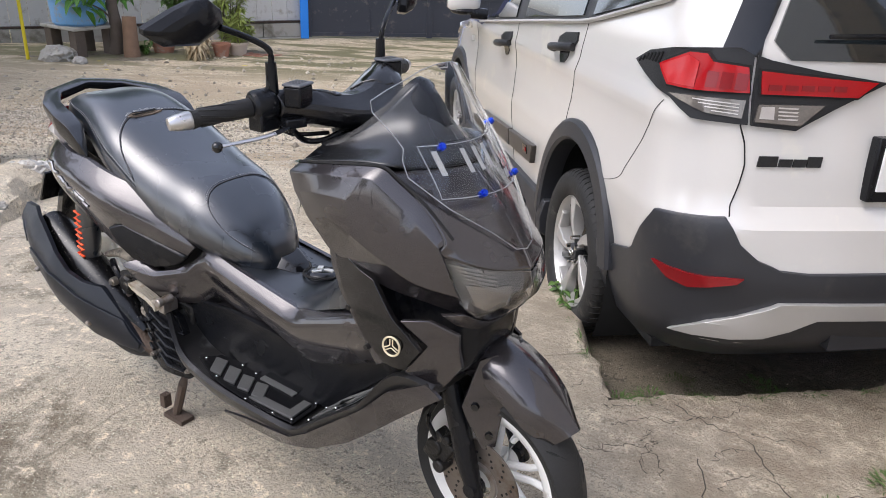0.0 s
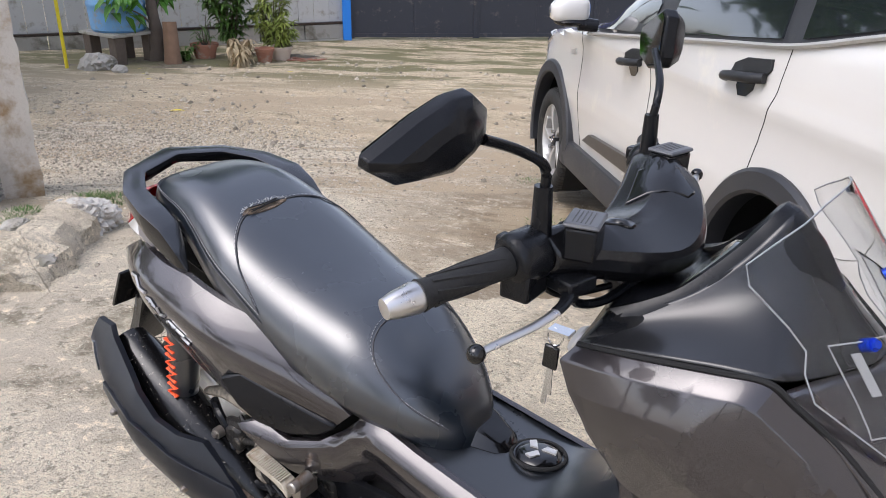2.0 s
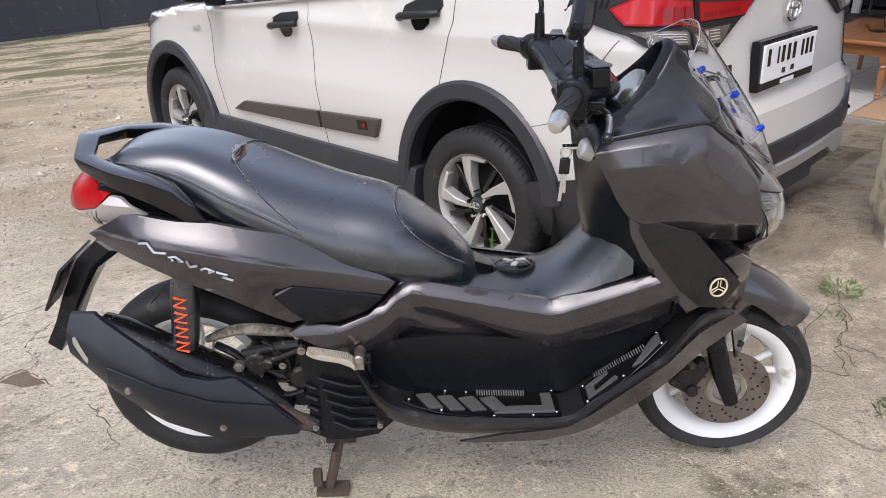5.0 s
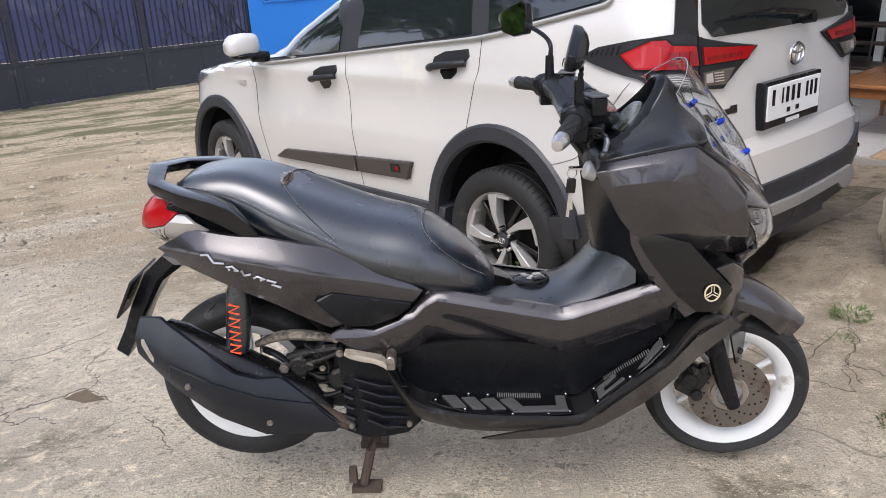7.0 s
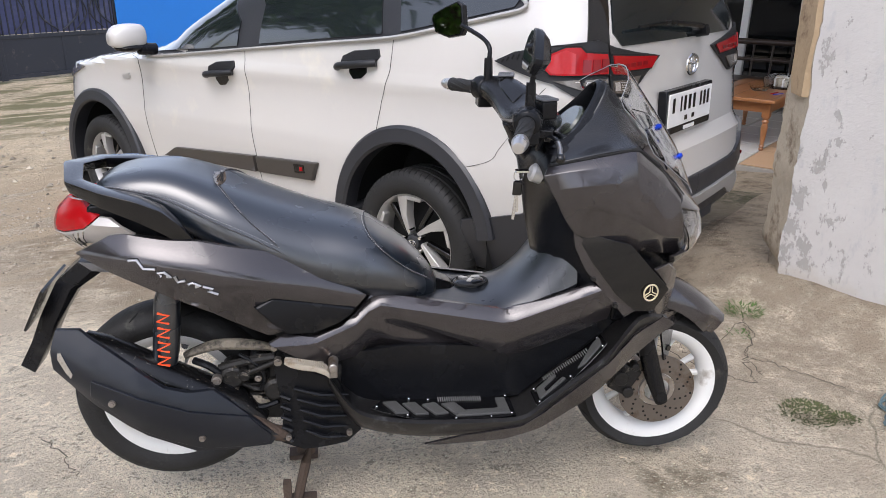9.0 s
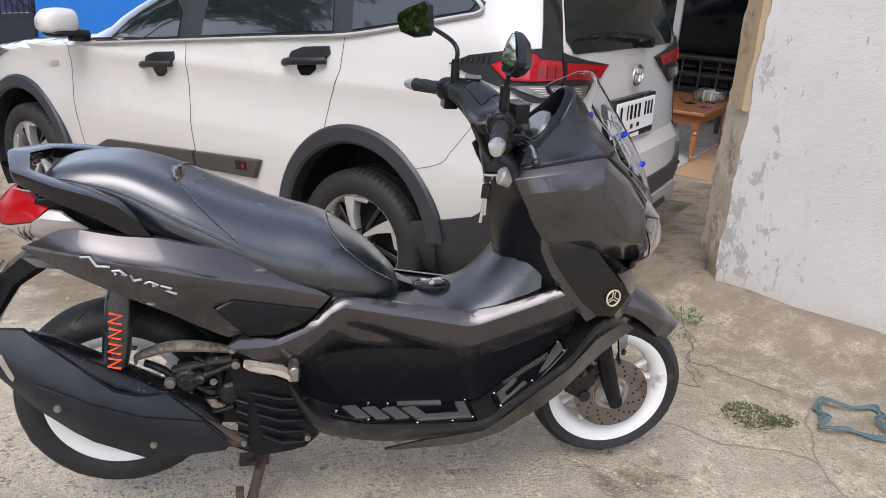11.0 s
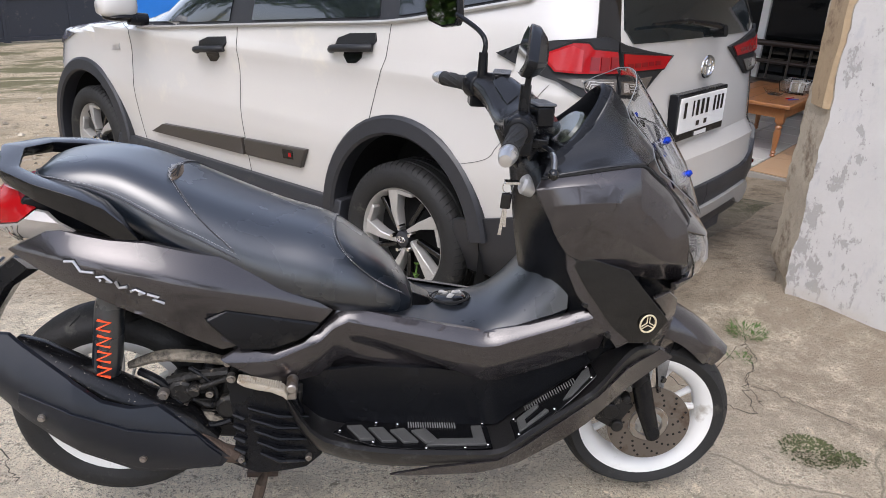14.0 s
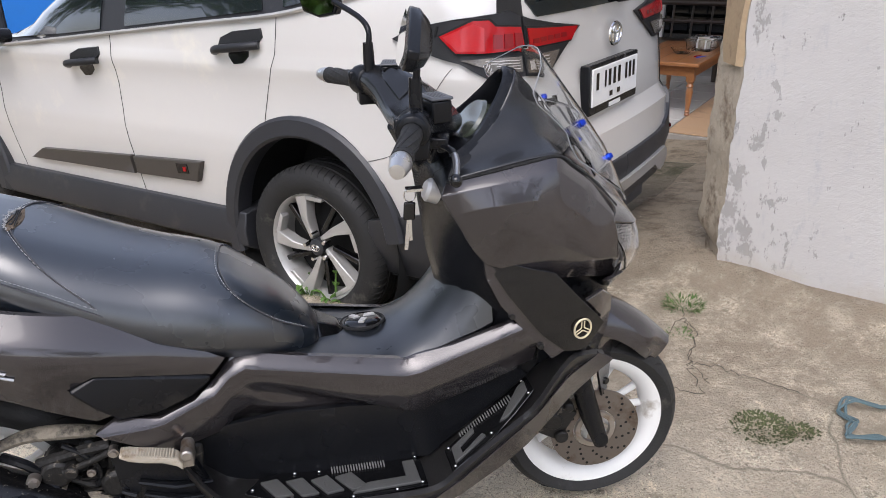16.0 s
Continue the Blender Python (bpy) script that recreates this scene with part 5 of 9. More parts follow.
    cap = part("fuel_cap", bm, GLOSS, sc, "gloss black fuel cap flush with the tunnel")
    bm = bmesh.new()
    tube(bm, [at @ Vector((0.0455 * math.cos(t), 0.0455 * math.sin(t), 0.002)) for t in [2 * math.pi * i / 32 for i in range(32)]], 0.0035, 8, closed=True, up=(0, 0, 1))
    part("cap_ring", bm, DARK, cap)
    for k in range(3):
        bm = bmesh.new()
        rot = at @ Matrix.Rotation(2 * math.pi * k / 3 + 0.4, 4, "Z")
        loft(bm, [[rot @ Vector((x, y, z)) for x, y in ((0.004, 0), (0.028, -0.008), (0.030, 0.004), (0.013, 0.011))] for z in (0.0085, 0.0125)])
        part("cap_trim", bm, SILVER, cap)
    # hinge cover between the seat's nose and the cap
    bm = bmesh.new()
    loft(bm, [[Vector((x, y + 0.02, z)) for y, z in ((-w, zl), (-w * 0.6, zh), (w * 0.6, zh), (w, zl))] for x, w, zl, zh in ((0.70, 0.060, 0.572, 0.605), (0.745, 0.052, 0.566, 0.592), (0.785, 0.036, 0.560, 0.574), (0.80, 0.020, 0.556, 0.562))])
    part("seat_hinge_cover", bm, GLOSS, sc, "gloss black hinge cover", bevel=0.004)

    # seat
    bm = bmesh.new()
    xs = [SEAT[0][0] + (SEAT[-1][0] - SEAT[0][0]) * k / 44 for k in range(45)]
    qs = [-1, -0.985, -0.94, -0.86, -0.74, -0.58, -0.4, -0.2, 0, 0.2, 0.4, 0.58, 0.74, 0.86, 0.94, 0.985, 1]
    loft(bm, [[seat_at(x, q) for q in qs] + [Vector((x, seat_at(x, 0.97 * s).y, mix_rows(SEAT, x)[1] - 0.045)) for s in (1, -1)] for x in xs])
    bmesh.ops.smooth_vert(bm, verts=[v for v in bm.verts], factor=0.35, use_axis_x=True, use_axis_y=True, use_axis_z=True)
    seat = part("seat", bm, VINYL, sc, "black stitched vinyl seat with a torn seam", smooth=70)
    def seam(pts, r=0.0015, name="seam"):
        bm = bmesh.new()
        tube(bm, [seat_at(x, q, 0.0005) for x, q in curve2(pts)], r, 6)
        part(name, bm, STITCH, seat, "grey stitched seam")
        bm = bmesh.new()
        line = [seat_at(x - 0.006, q * 0.985, 0.0006) for x, q in curve2(pts)]
        for p, q in zip(line, line[1:]):
            k = max(1, int((q - p).length / 0.006))
            for i in range(k):
                tube(bm, [p.lerp(q, (i + 0.15) / k), p.lerp(q, (i + 0.75) / k)], 0.0007, 4)
        part("stitching", bm, THREAD, seat, "pale stitches")
    def curve2(pts):
        return [(p.x, p.y) for p in curve([(a, b, 0) for a, b in pts], 8)]
    seam([(0.37, -0.965), (0.30, -0.85), (0.255, -0.6), (0.235, -0.3), (0.235, 0.2), (0.255, 0.6), (0.30, 0.85), (0.37, 0.965)])
    seam([(0.725, -0.9), (0.66, -0.88), (0.60, -0.74), (0.575, -0.45), (0.57, 0), (0.575, 0.45), (0.60, 0.74), (0.66, 0.88), (0.725, 0.9)])
    for s in (1, -1):
        seam([(0.38, 0.982 * s), (0.30, 0.972 * s), (0.2, 0.968 * s), (0.1, 0.955 * s), (0.02, 0.93 * s), (-0.02, 0.85 * s), (-0.035, 0.5 * s), (-0.04, 0.0)])
    bm = bmesh.new()
    patch(bm, [(0.238, -0.48), (0.244, -0.36), (0.248, -0.20), (0.247, -0.02), (0.241, 0.17), (0.234, 0.12), (0.229, -0.10), (0.228, -0.28), (0.232, -0.43)], lambda a, b, d: seat_at(a, b, 0.002 + d + 0.003 * noise.noise(Vector((a * 160, b * 26, 1)))), (0.005, 0.04), 0.005)
    part("torn_patch", bm, FOAM, seat, "frayed tear showing tan foam")
    for k, x0 in enumerate((0.233, 0.238, 0.2425)):
        bm = bmesh.new()
        tube(bm, [seat_at(x0 + 0.003 * math.sin(math.pi * i / 9 + k), -0.38 + 0.46 * i / 9, 0.0065) for i in range(10)], [0.0004] + [0.0013] * 8 + [0.0004], 5)
        part("foam_fold", bm, DARK, seat, "dark fold in the torn foam")
    bm = bmesh.new()
    fray = random.Random(5)
    for k in range(46):
        q = -0.48 + 0.66 * k / 45
        x = 0.235 - 0.009 * math.sin(math.pi * k / 45) + fray.uniform(-0.002, 0.002)
        tube(bm, [seat_at(x, q, 0.004), seat_at(x + fray.uniform(-0.004, 0.004), q + fray.uniform(-0.025, 0.025), 0.0065)], [0.0013, 0.0006], 4)
    part("fray", bm, PALEGREY, seat, "pale frayed threads of the tear")

    # grab rail
    bm = bmesh.new()
    half = [  # outer edge (along, half width, height), inner edge, depth
        ((0.190, 0.186, 0.764), (0.186, 0.180, 0.766), 0.010), ((0.165, 0.193, 0.802), (0.160, 0.166, 0.806), 0.046), ((0.130, 0.196, 0.836), (0.125, 0.150, 0.838), 0.055),
        ((0.080, 0.200, 0.860), (0.080, 0.148, 0.859), 0.048), ((0.0, 0.180, 0.877), (0.010, 0.136, 0.875), 0.035), ((-0.080, 0.125, 0.889), (-0.050, 0.098, 0.886), 0.026)]
    row = [(1, *h) for h in half] + [(0, (-0.117, 0.0, 0.904), (-0.074, 0.0, 0.898), 0.022)] + [(-1, *h) for h in half[::-1]]
    stations = []
    for s, o, i, deep in row:
        o, i = Vector((o[0], s * o[1] + 0.035, o[2])), Vector((i[0], s * i[1] + 0.035, i[2]))
        side, low = (o - i) * 0.12, Vector((0, 0, -deep))
        stations.append([i, i + side + Vector((0, 0, 0.002)), o - side + Vector((0, 0, 0.002)), o, o + low * 0.25 + side * 0.3, o + low - side, i + low * 0.9 + side, i + low * 0.2])
    rings = []
    for p, q in zip(stations, stations[1:]):
        rings += [[a.lerp(c, f) for a, c in zip(p, q)] for f in (0.06, 0.5, 0.94)]
    loft(bm, rings)
    bmesh.ops.recalc_face_normals(bm, faces=bm.faces)
    for f in bm.faces:
        f.material_index = 0 if f.normal.z > 0.5 else 1
    part("grab_rail", bm, RAILBLACK, sc, "satin black grab rail with gloss sides", smooth=30, bevel=0.002, mats=(GLOSS,))

    # tail lamp
    def tail_at(a, z, d):
        x0, xn, w = mix_rows([(0.72, 0.06, -0.090, 0.096), (0.755, 0.065, -0.148, 0.126), (0.80, 0.065, -0.142, 0.150), (0.855, 0.03, -0.085, 0.105)], z)
        t = a * math.pi / 2
        s, c = math.sin(t) ** 1.15, max(0, math.cos(t)) ** 1.15
        return Vector((x0 + (xn - x0) * s - d * s, w * c + d * c, z))
    sheets("tail_light", [(0.34, 0.822), (0.28, 0.818), (0.40, 0.788), (0.62, 0.768), (1.0, 0.760), (1.0, 0.832), (0.62, 0.840), (0.50, 0.842)], tail_at, RED, 0.01, "red tail light lens", step=(0.07, 0.03))
    sheets("indicator_lens", [(0.0, 0.778), (0.02, 0.770), (0.35, 0.748), (0.55, 0.738), (1.0, 0.735), (1.0, 0.757), (0.62, 0.765), (0.40, 0.785), (0.27, 0.816), (0.18, 0.815)], tail_at, PALELENS, 0.01, "clear rear indicator lens", step=(0.07, 0.02))
    for k in range(7):
        a0, z0 = 0.40 + 0.055 * k, 0.780 - 0.006 * k
        sheets("lens_rib", [(a0, z0), (a0 + 0.012, z0 - 0.001), (a0 + 0.05, z0 - 0.036), (a0 + 0.038, z0 - 0.036)], lambda a, z, d: tail_at(a, z, d + 0.002), CHROME, 0.003, step=(0.07, 0.05), bevel=0)
    bm = bmesh.new()
    loft(bm, [[Vector((x, y, z)) for x, z in ((0.18, 0.74), (0.05, 0.77), (0.0, 0.79), (-0.042, 0.825), (-0.034, 0.838), (0.02, 0.844), (0.2, 0.79))] for y in (-0.108, -0.06, 0.06, 0.118)])
    part("tail_cowl", bm, MATTE, sc, bevel=0.006)

    # rear fender with plate holder
    bm = bmesh.new()
    rings = []
    for x, z, w, t in ((0.02, 0.668, 0.075, 0.04), (-0.08, 0.680, 0.07, 0.034), (-0.140, 0.628, 0.052, 0.022), (-0.190, 0.54, 0.046, 0.014), (-0.222, 0.47, 0.043, 0.010), (-0.258, 0.408, 0.040, 0.007)):
        rings.append([Vector((x + o, y, z + p)) for y, o, p in ((-w, 0.02, -0.01), (-w * 0.8, -0.012, 0.008), (w * 0.8, -0.012, 0.008), (w, 0.02, -0.01), (w * 0.8, 0.012 + t, -0.012), (-w * 0.8, 0.012 + t, -0.012))])
    loft(bm, rings)
    part("rear_fender", bm, MATTE, sc, "matt black rear fender", smooth=40)
    bm = bmesh.new()
    box(bm, (-0.003, -0.085, -0.06), (0.003, 0.085, 0.05), Matrix.Translation((-0.195, 0.0, 0.585)) @ Matrix.Rotation(radians(28), 4, "Y"))
    part("plate_carrier", bm, GLOSS, sc)

    # exhaust
    bm = bmesh.new()
    tube(bm, [(-0.09, -0.130, 0.512), (-0.05, -0.136, 0.490), (0.15, -0.132, 0.372), (0.24, -0.12, 0.320), (0.30, -0.115, 0.270)], [0.038, 0.050, 0.054, 0.048, 0.03], 24)
    muffler = part("muffler", bm, SOOT, sc, "sooty black muffler body")
    axis0, axis1 = Vector((-0.10, 0.505)), Vector((0.30, 0.275))
    ad = (axis1 - axis0).normalized()
    def shield(x, z, d):
        off = (Vector((x, z)) - axis0).dot(Vector((-ad.y, ad.x)))
        y = mix_rows([(-0.14, 0.190), (-0.05, 0.222), (0.05, 0.236), (0.16, 0.216), (0.28, 0.172), (0.36, 0.145)], x)[0]
        return Vector((x, -(y - 0.62 * max(0, off - 0.012) - 0.42 * max(0, -0.03 - off) + d), z))
    bm = bmesh.new()
    patch(bm, [(-0.122, 0.573), (-0.072, 0.572), (-0.033, 0.543), (0.039, 0.488), (0.100, 0.432), (0.150, 0.409), (0.20, 0.398), (0.245, 0.352), (0.295, 0.297), (0.342, 0.246), (0.322, 0.226), (0.236, 0.229), (0.151, 0.242), (0.011, 0.334), (-0.072, 0.412), (-0.135, 0.485), (-0.134, 0.53)], shield, (0.025, 0.025), 0.012)
    part("heat_shield", bm, SHIELD, muffler, "matt black exhaust heat shield", smooth=45, bevel=0.004)
    bm = bmesh.new()
    patch(bm, [(-0.116, 0.530), (-0.109, 0.530), (-0.088, 0.482), (-0.093, 0.470), (-0.102, 0.480), (-0.118, 0.515)], lambda x, z, d: shield(x, z, d + 0.004), (0.03, 0.03), 0.006)
    part("shield_slot", bm, CHROME, muffler, "bright end slot")
    bm = bmesh.new()
    patch(bm, [(-0.047, 0.470), (0.033, 0.435), (0.150, 0.373), (0.276, 0.318), (0.325, 0.257), (0.32, 0.24), (0.275, 0.236), (0.178, 0.250), (0.094, 0.294), (0.016, 0.350), (-0.056, 0.428)], lambda x, z, d: shield(x, z, d + 0.006), (0.025, 0.025), 0.008)
    part("shield_step", bm, SHIELD, muffler, bevel=0.004)
    for x, z in ((-0.008, 0.415), (0.172, 0.293)):
        p = shield(x, z, 0.008)
        bm = bmesh.new()
        rod(bm, p + Vector((0, 0.006, 0)), p + Vector((0, -0.004, 0)), 0.0085, 0.0075, 14)
        rod(bm, p + Vector((0, -0.004, 0)), p + Vector((0, -0.0075, 0)), 0.006, 0.005, 8)
        part("shield_bolt", bm, STEEL, muffler)
    bm = bmesh.new()
    tube(bm, curve([(0.27, -0.14, 0.30), (0.33, -0.135, 0.245), (0.40, -0.10, 0.225), (0.48, -0.02, 0.24)], 6), 0.020, 12)
    part("exhaust_pipe", bm, RUST, sc, "rusty exhaust pipe")

    # shock absorbers with an orange zigzag print
    for y in (-0.128, 0.128):
        bm = bmesh.new()
        tube(bm, [(0.118, y, 0.65), (0.112, y, 0.61), (0.098, y, 0.50), (0.088, y, 0.44), (0.085, y, 0.36)], [0.024, 0.030, 0.031, 0.028, 0.012], 16)
        shock = part("shock_cover", bm, VINYL, sc, "black shock cover with an orange print")
        bm = bmesh.new()
        for k in range(4):
            z0 = 0.595 - 0.036 * k
            w = 0.013
            zig = [(-w, 0), (w, -0.006), (-w, -0.020), (w, -0.027)]
            sgn = -1 if y < 0 else 1
            tube(bm, [Vector((0.10 + 0.09 * (z0 + dz - 0.52) + dx, y + sgn * (0.0315 - 11 * dx * dx), z0 + dz)) for dx, dz in zig], 0.0048, 6, flat=0.5)
        part("print", bm, ORANGE, shock, "orange zigzag print")

    # engine, fan cover, swing arm
    bm = bmesh.new()
    for lo, hi, ang in (((0.20, -0.09, 0.26), (0.50, 0.11, 0.40), 0.0), ((0.28, -0.11, 0.30), (0.46, 0.09, 0.46), 0.1), ((0.42, -0.08, 0.24), (0.66, 0.08, 0.36), 0.05)):
        box(bm, lo, hi, Matrix.Rotation(ang, 4, "Y"))
    for x, z, r in ((0.24, 0.40, 0.03), (0.30, 0.43, 0.022), (0.20, 0.36, 0.025), (0.34, 0.36, 0.03)):
        rod(bm, (x, -0.13, z), (x, -0.05, z), r)
    part("engine", bm, GREASY, sc, "greasy engine block", bevel=0.008)
    bm = bmesh.new()
    patch(bm, [(0.335, 0.465), (0.355, 0.30), (0.345, 0.215), (0.40, 0.198), (0.51, 0.208), (0.545, 0.235), (0.52, 0.30), (0.49, 0.39), (0.42, 0.42)], lambda x, z, d: Vector((x, -(0.150 - 1.6 * (x - 0.44) ** 2 + d), z)), (0.03, 0.03), 0.02)
    fan = part("fan_cover", bm, MATTE, sc, "matt black ribbed fan cover", smooth=40, bevel=0.005)
    for k in range(5):
        bm = bmesh.new()
        z = 0.365 - 0.03 * k
        tube(bm, [(0.385 + 0.006 * k, -0.152, z + 0.012), (0.45, -0.158, z - 0.006), (0.515 - 0.002 * k, -0.148, z - 0.016)], [0.006, 0.009, 0.004], 8, flat=0.7)
        part("rib", bm, MATTE, fan)
        bm = bmesh.new()
        tube(bm, [(0.35, -0.143, z - 0.012), (0.376, -0.150, z - 0.02)], [0.004, 0.006], 6)
        part("rib", bm, MATTE, fan)
    bm = bmesh.new()
    pts = curve([(0.13, -0.10, 0.455), (0.20, -0.10, 0.478), (0.28, -0.105, 0.478), (0.345, -0.10, 0.462)], 5)
    tube(bm, pts, [0.010 + 0.007 * math.sin(math.pi * i / (len(pts) - 1)) for i in range(len(pts))], 10, flat=0.8)
    tube(bm, curve([(0.24, -0.105, 0.31), (0.28, -0.11, 0.33), (0.32, -0.105, 0.31)], 4), 0.012, 8)
    part("swing_arm", bm, MUDDY, sc, "mud-caked swing arm bracket")
    bm = bmesh.new()
    tube(bm, curve([(0.21, -0.11, 0.42), (0.27, -0.12, 0.44), (0.345, -0.13, 0.455)], 5), 0.011, 8)
    tube(bm, curve([(0.23, -0.10, 0.39), (0.29, -0.11, 0.36), (0.32, -0.12, 0.37)], 5), 0.008, 8)
    part("link_arm", bm, GREASY, sc)
    bm = bmesh.new()
    tube(bm, curve([(0.255, -0.128, 0.405), (0.30, -0.135, 0.425), (0.355, -0.14, 0.45)], 4), [0.009, 0.007, 0.007, 0.007, 0.0065, 0.0065, 0.0065, 0.008, 0.010], 10)
    rod(bm, (0.27, -0.145, 0.412), (0.27, -0.115, 0.412), 0.013, n=14)
    rod(bm, (0.352, -0.152, 0.449), (0.352, -0.12, 0.449), 0.012, n=14)
    part("stabiliser_rod", bm, GREASY, sc, "greasy black link rod", bevel=0.002)
    for x, y, z, r in ((0.352, -0.154, 0.452, 0.008), (0.205, -0.142, 0.405, 0.010), (0.245, -0.128, 0.365, 0.007), (0.365, -0.148, 0.235, 0.006), (0.515, -0.150, 0.238, 0.006), (0.345, -0.15, 0.487, 0.006), (0.30, -0.125, 0.395, 0.007)):
        bm = bmesh.new()
        rod(bm, (x, y + 0.012, z), (x, y - 0.003, z), r * 1.25, r * 1.2, 14)
        rod(bm, (x, y - 0.003, z), (x, y - 0.008, z), r * 0.85, r * 0.8, 6)
        part("engine_bolt", bm, STEEL, sc)
    for pts, r in (([(0.20, -0.11, 0.40), (0.235, -0.128, 0.375), (0.255, -0.13, 0.335), (0.30, -0.125, 0.315), (0.345, -0.13, 0.33)], 0.007), ([(0.26, -0.12, 0.46), (0.295, -0.13, 0.44), (0.315, -0.125, 0.40), (0.305, -0.12, 0.36)], 0.005), ([(0.15, -0.10, 0.44), (0.19, -0.118, 0.43), (0.22, -0.12, 0.40)], 0.009)):
        bm = bmesh.new()
        tube(bm, curve(pts, 5), r, 8)
        part("engine_hose", bm, MATTE, sc, "black rubber hose")
    for k in range(6):
        bm = bmesh.new()
        z = 0.30 + 0.014 * k
        box(bm, (0.275, -0.112, z), (0.345, -0.07, z + 0.005))
        part("cooling_fin", bm, GREASY, sc)
    bm = bmesh.new()
    rings = []
    for k in range(13):
        a = radians(15 + 75 * k / 12)
        rings.append([Vector((REAR.x + q * math.cos(a), y, REAR.z + q * math.sin(a))) for q, y in ((0.272, -0.085), (0.282, -0.07), (0.282, 0.07), (0.272, 0.085), (0.266, 0.07), (0.266, -0.07))])
    loft(bm, rings)
    part("wheel_liner", bm, DARK, sc, "black inner mudguard over the rear tyre")
    # pillion pegs
    for s in (1, -1):
        bm = bmesh.new()
        loft(bm, [[Vector((x, s * y, z)) for y, z in ((0.170, zb), (0.200, zb), (0.200, zt), (0.170, zt))] for x, zb, zt in ((0.370, 0.468, 0.474), (0.385, 0.458, 0.473), (0.41, 0.450, 0.466), (0.44, 0.444, 0.459), (0.465, 0.432, 0.450), (0.474, 0.422, 0.436))])
        peg = part("pillion_peg", bm, PEG, sc, "folded bare metal pillion peg", bevel=0.004)
        for k in range(18):
            bm = bmesh.new()
            x = 0.377 + 0.0048 * k
            rod(bm, (x, s * 0.174, 0.4735 - 0.215 * (x - 0.377)), (x, s * 0.201, 0.4735 - 0.215 * (x - 0.377)), 0.0016, n=6)
            part("peg_tooth", bm, PEG, peg)
        bm = bmesh.new()
        rod(bm, (0.482, s * 0.15, 0.448), (0.482, s * 0.196, 0.448), 0.013, 0.011, 12)
        box(bm, (0.470, min(s * 0.14, s * 0.185), 0.416), (0.492, max(s * 0.14, s * 0.185), 0.446))
        part("peg_bracket", bm, STEEL, peg, "bare metal peg bracket", bevel=0.003)

    # footboards, belly and foot plates
    rows = [(0.47, 0.405, 0.165, 0.33), (0.52, 0.332, 0.184, 0.25), (0.58, 0.300, 0.193, 0.215), (0.70, 0.283, 0.202, 0.192), (0.86, 0.276, 0.204, 0.196), (0.945, 0.277, 0.203, 0.212), (0.99, 0.305, 0.202, 0.24), (1.06, 0.362, 0.202, 0.288), (1.15, 0.432, 0.202, 0.348), (1.20, 0.50, 0.198, 0.40), (1.245, 0.535, 0.186, 0.44), (1.315, 0.52, 0.165, 0.49)]
    for s in (1, -1):
        bm = bmesh.new()
        cols = []
        for x, zt, yo, zb in rows:
            zm = zt * 0.45 + zb * 0.55
            cols.append([Vector((x, s * y, z)) for y, z in ((0.04, zt - 0.02), (0.10, zt - 0.008), (yo - 0.022, zt - 0.008), (yo - 0.012, zt + 0.004), (yo, zt), (yo - 0.004, zt - 0.02), (yo - 0.022, zm), (0.125, zb + 0.006), (0.04, zb))])
        fine = [curve([c[i] for c in cols], 3) for i in range(9)]
        loft(bm, [list(c) for c in zip(*fine)])
        part("footboard", bm, FOOTB, sc, "scuffed black footboard", smooth=38)
        # lower brown flank
        bm = bmesh.new()
        patch(bm, [(0.70, 0.215), (0.80, 0.240), (0.945, 0.258), (1.0, 0.292), (1.08, 0.358), (1.16, 0.424), (1.22, 0.488), (1.30, 0.528), (1.335, 0.505), (1.20, 0.385), (1.10, 0.300), (1.0, 0.242), (0.90, 0.218), (0.74, 0.212)],
              lambda x, z, d: Vector((x, s * (mix_rows([(r[0], r[2]) for r in rows], x)[0] + 0.001 - 0.28 * max(0, mix_rows([(r[0], r[1]) for r in rows], x)[0] - z - 0.022) + d), z)), (0.04, 0.02), 0.008)
        part("belly_panel", bm, BROWN, sc, "graphite brown lower flank", bevel=0.003)
        def floor_z(x, y):
            return mix_rows([(r[0], r[1]) for r in rows], x)[0]
        bm = bmesh.new()
        patch(bm, [(0.57, 0.149), (0.60, 0.100), (0.66, 0.082), (0.92, 0.082), (0.935, 0.100), (0.935, 0.180), (0.80, 0.186), (0.66, 0.178)], lambda x, y, d: Vector((x, s * y, floor_z(x, y) + 0.0 + d)), (0.05, 0.03), 0.006)
        plate = part("foot_plate", bm, GLOSS, sc, "black foot plate with raised pads", bevel=0.002)
        bars = [[(0.60 + 0.05 * k, 0.119), (0.635 + 0.05 * k, 0.110), (0.665 + 0.05 * k, 0.161), (0.63 + 0.05 * k, 0.166)] for k in range(4)] + [[(0.815, 0.149), (0.895, 0.147), (0.895, 0.100), (0.92, 0.100), (0.922, 0.172), (0.78, 0.175)]]
        for b in bars:
            bm = bmesh.new()
            patch(bm, b, lambda x, y, d: Vector((x, s * y, floor_z(x, y) + 0.006 + d)), (0.1, 0.1), 0.007)
            part("grip_pad", bm, PADRUB, plate, "worn grey rubber pad", bevel=0.002)
        for k in range(20):
            bm = bmesh.new()
            x = 0.745 + 0.0058 * k
            box(bm, (x, s * 0.092 - 0.012, floor_z(x, 0) + 0.001), (x + 0.0026, s * 0.092 + 0.012, floor_z(x, 0) + 0.005))
            part("ridge", bm, RIDGE, plate)
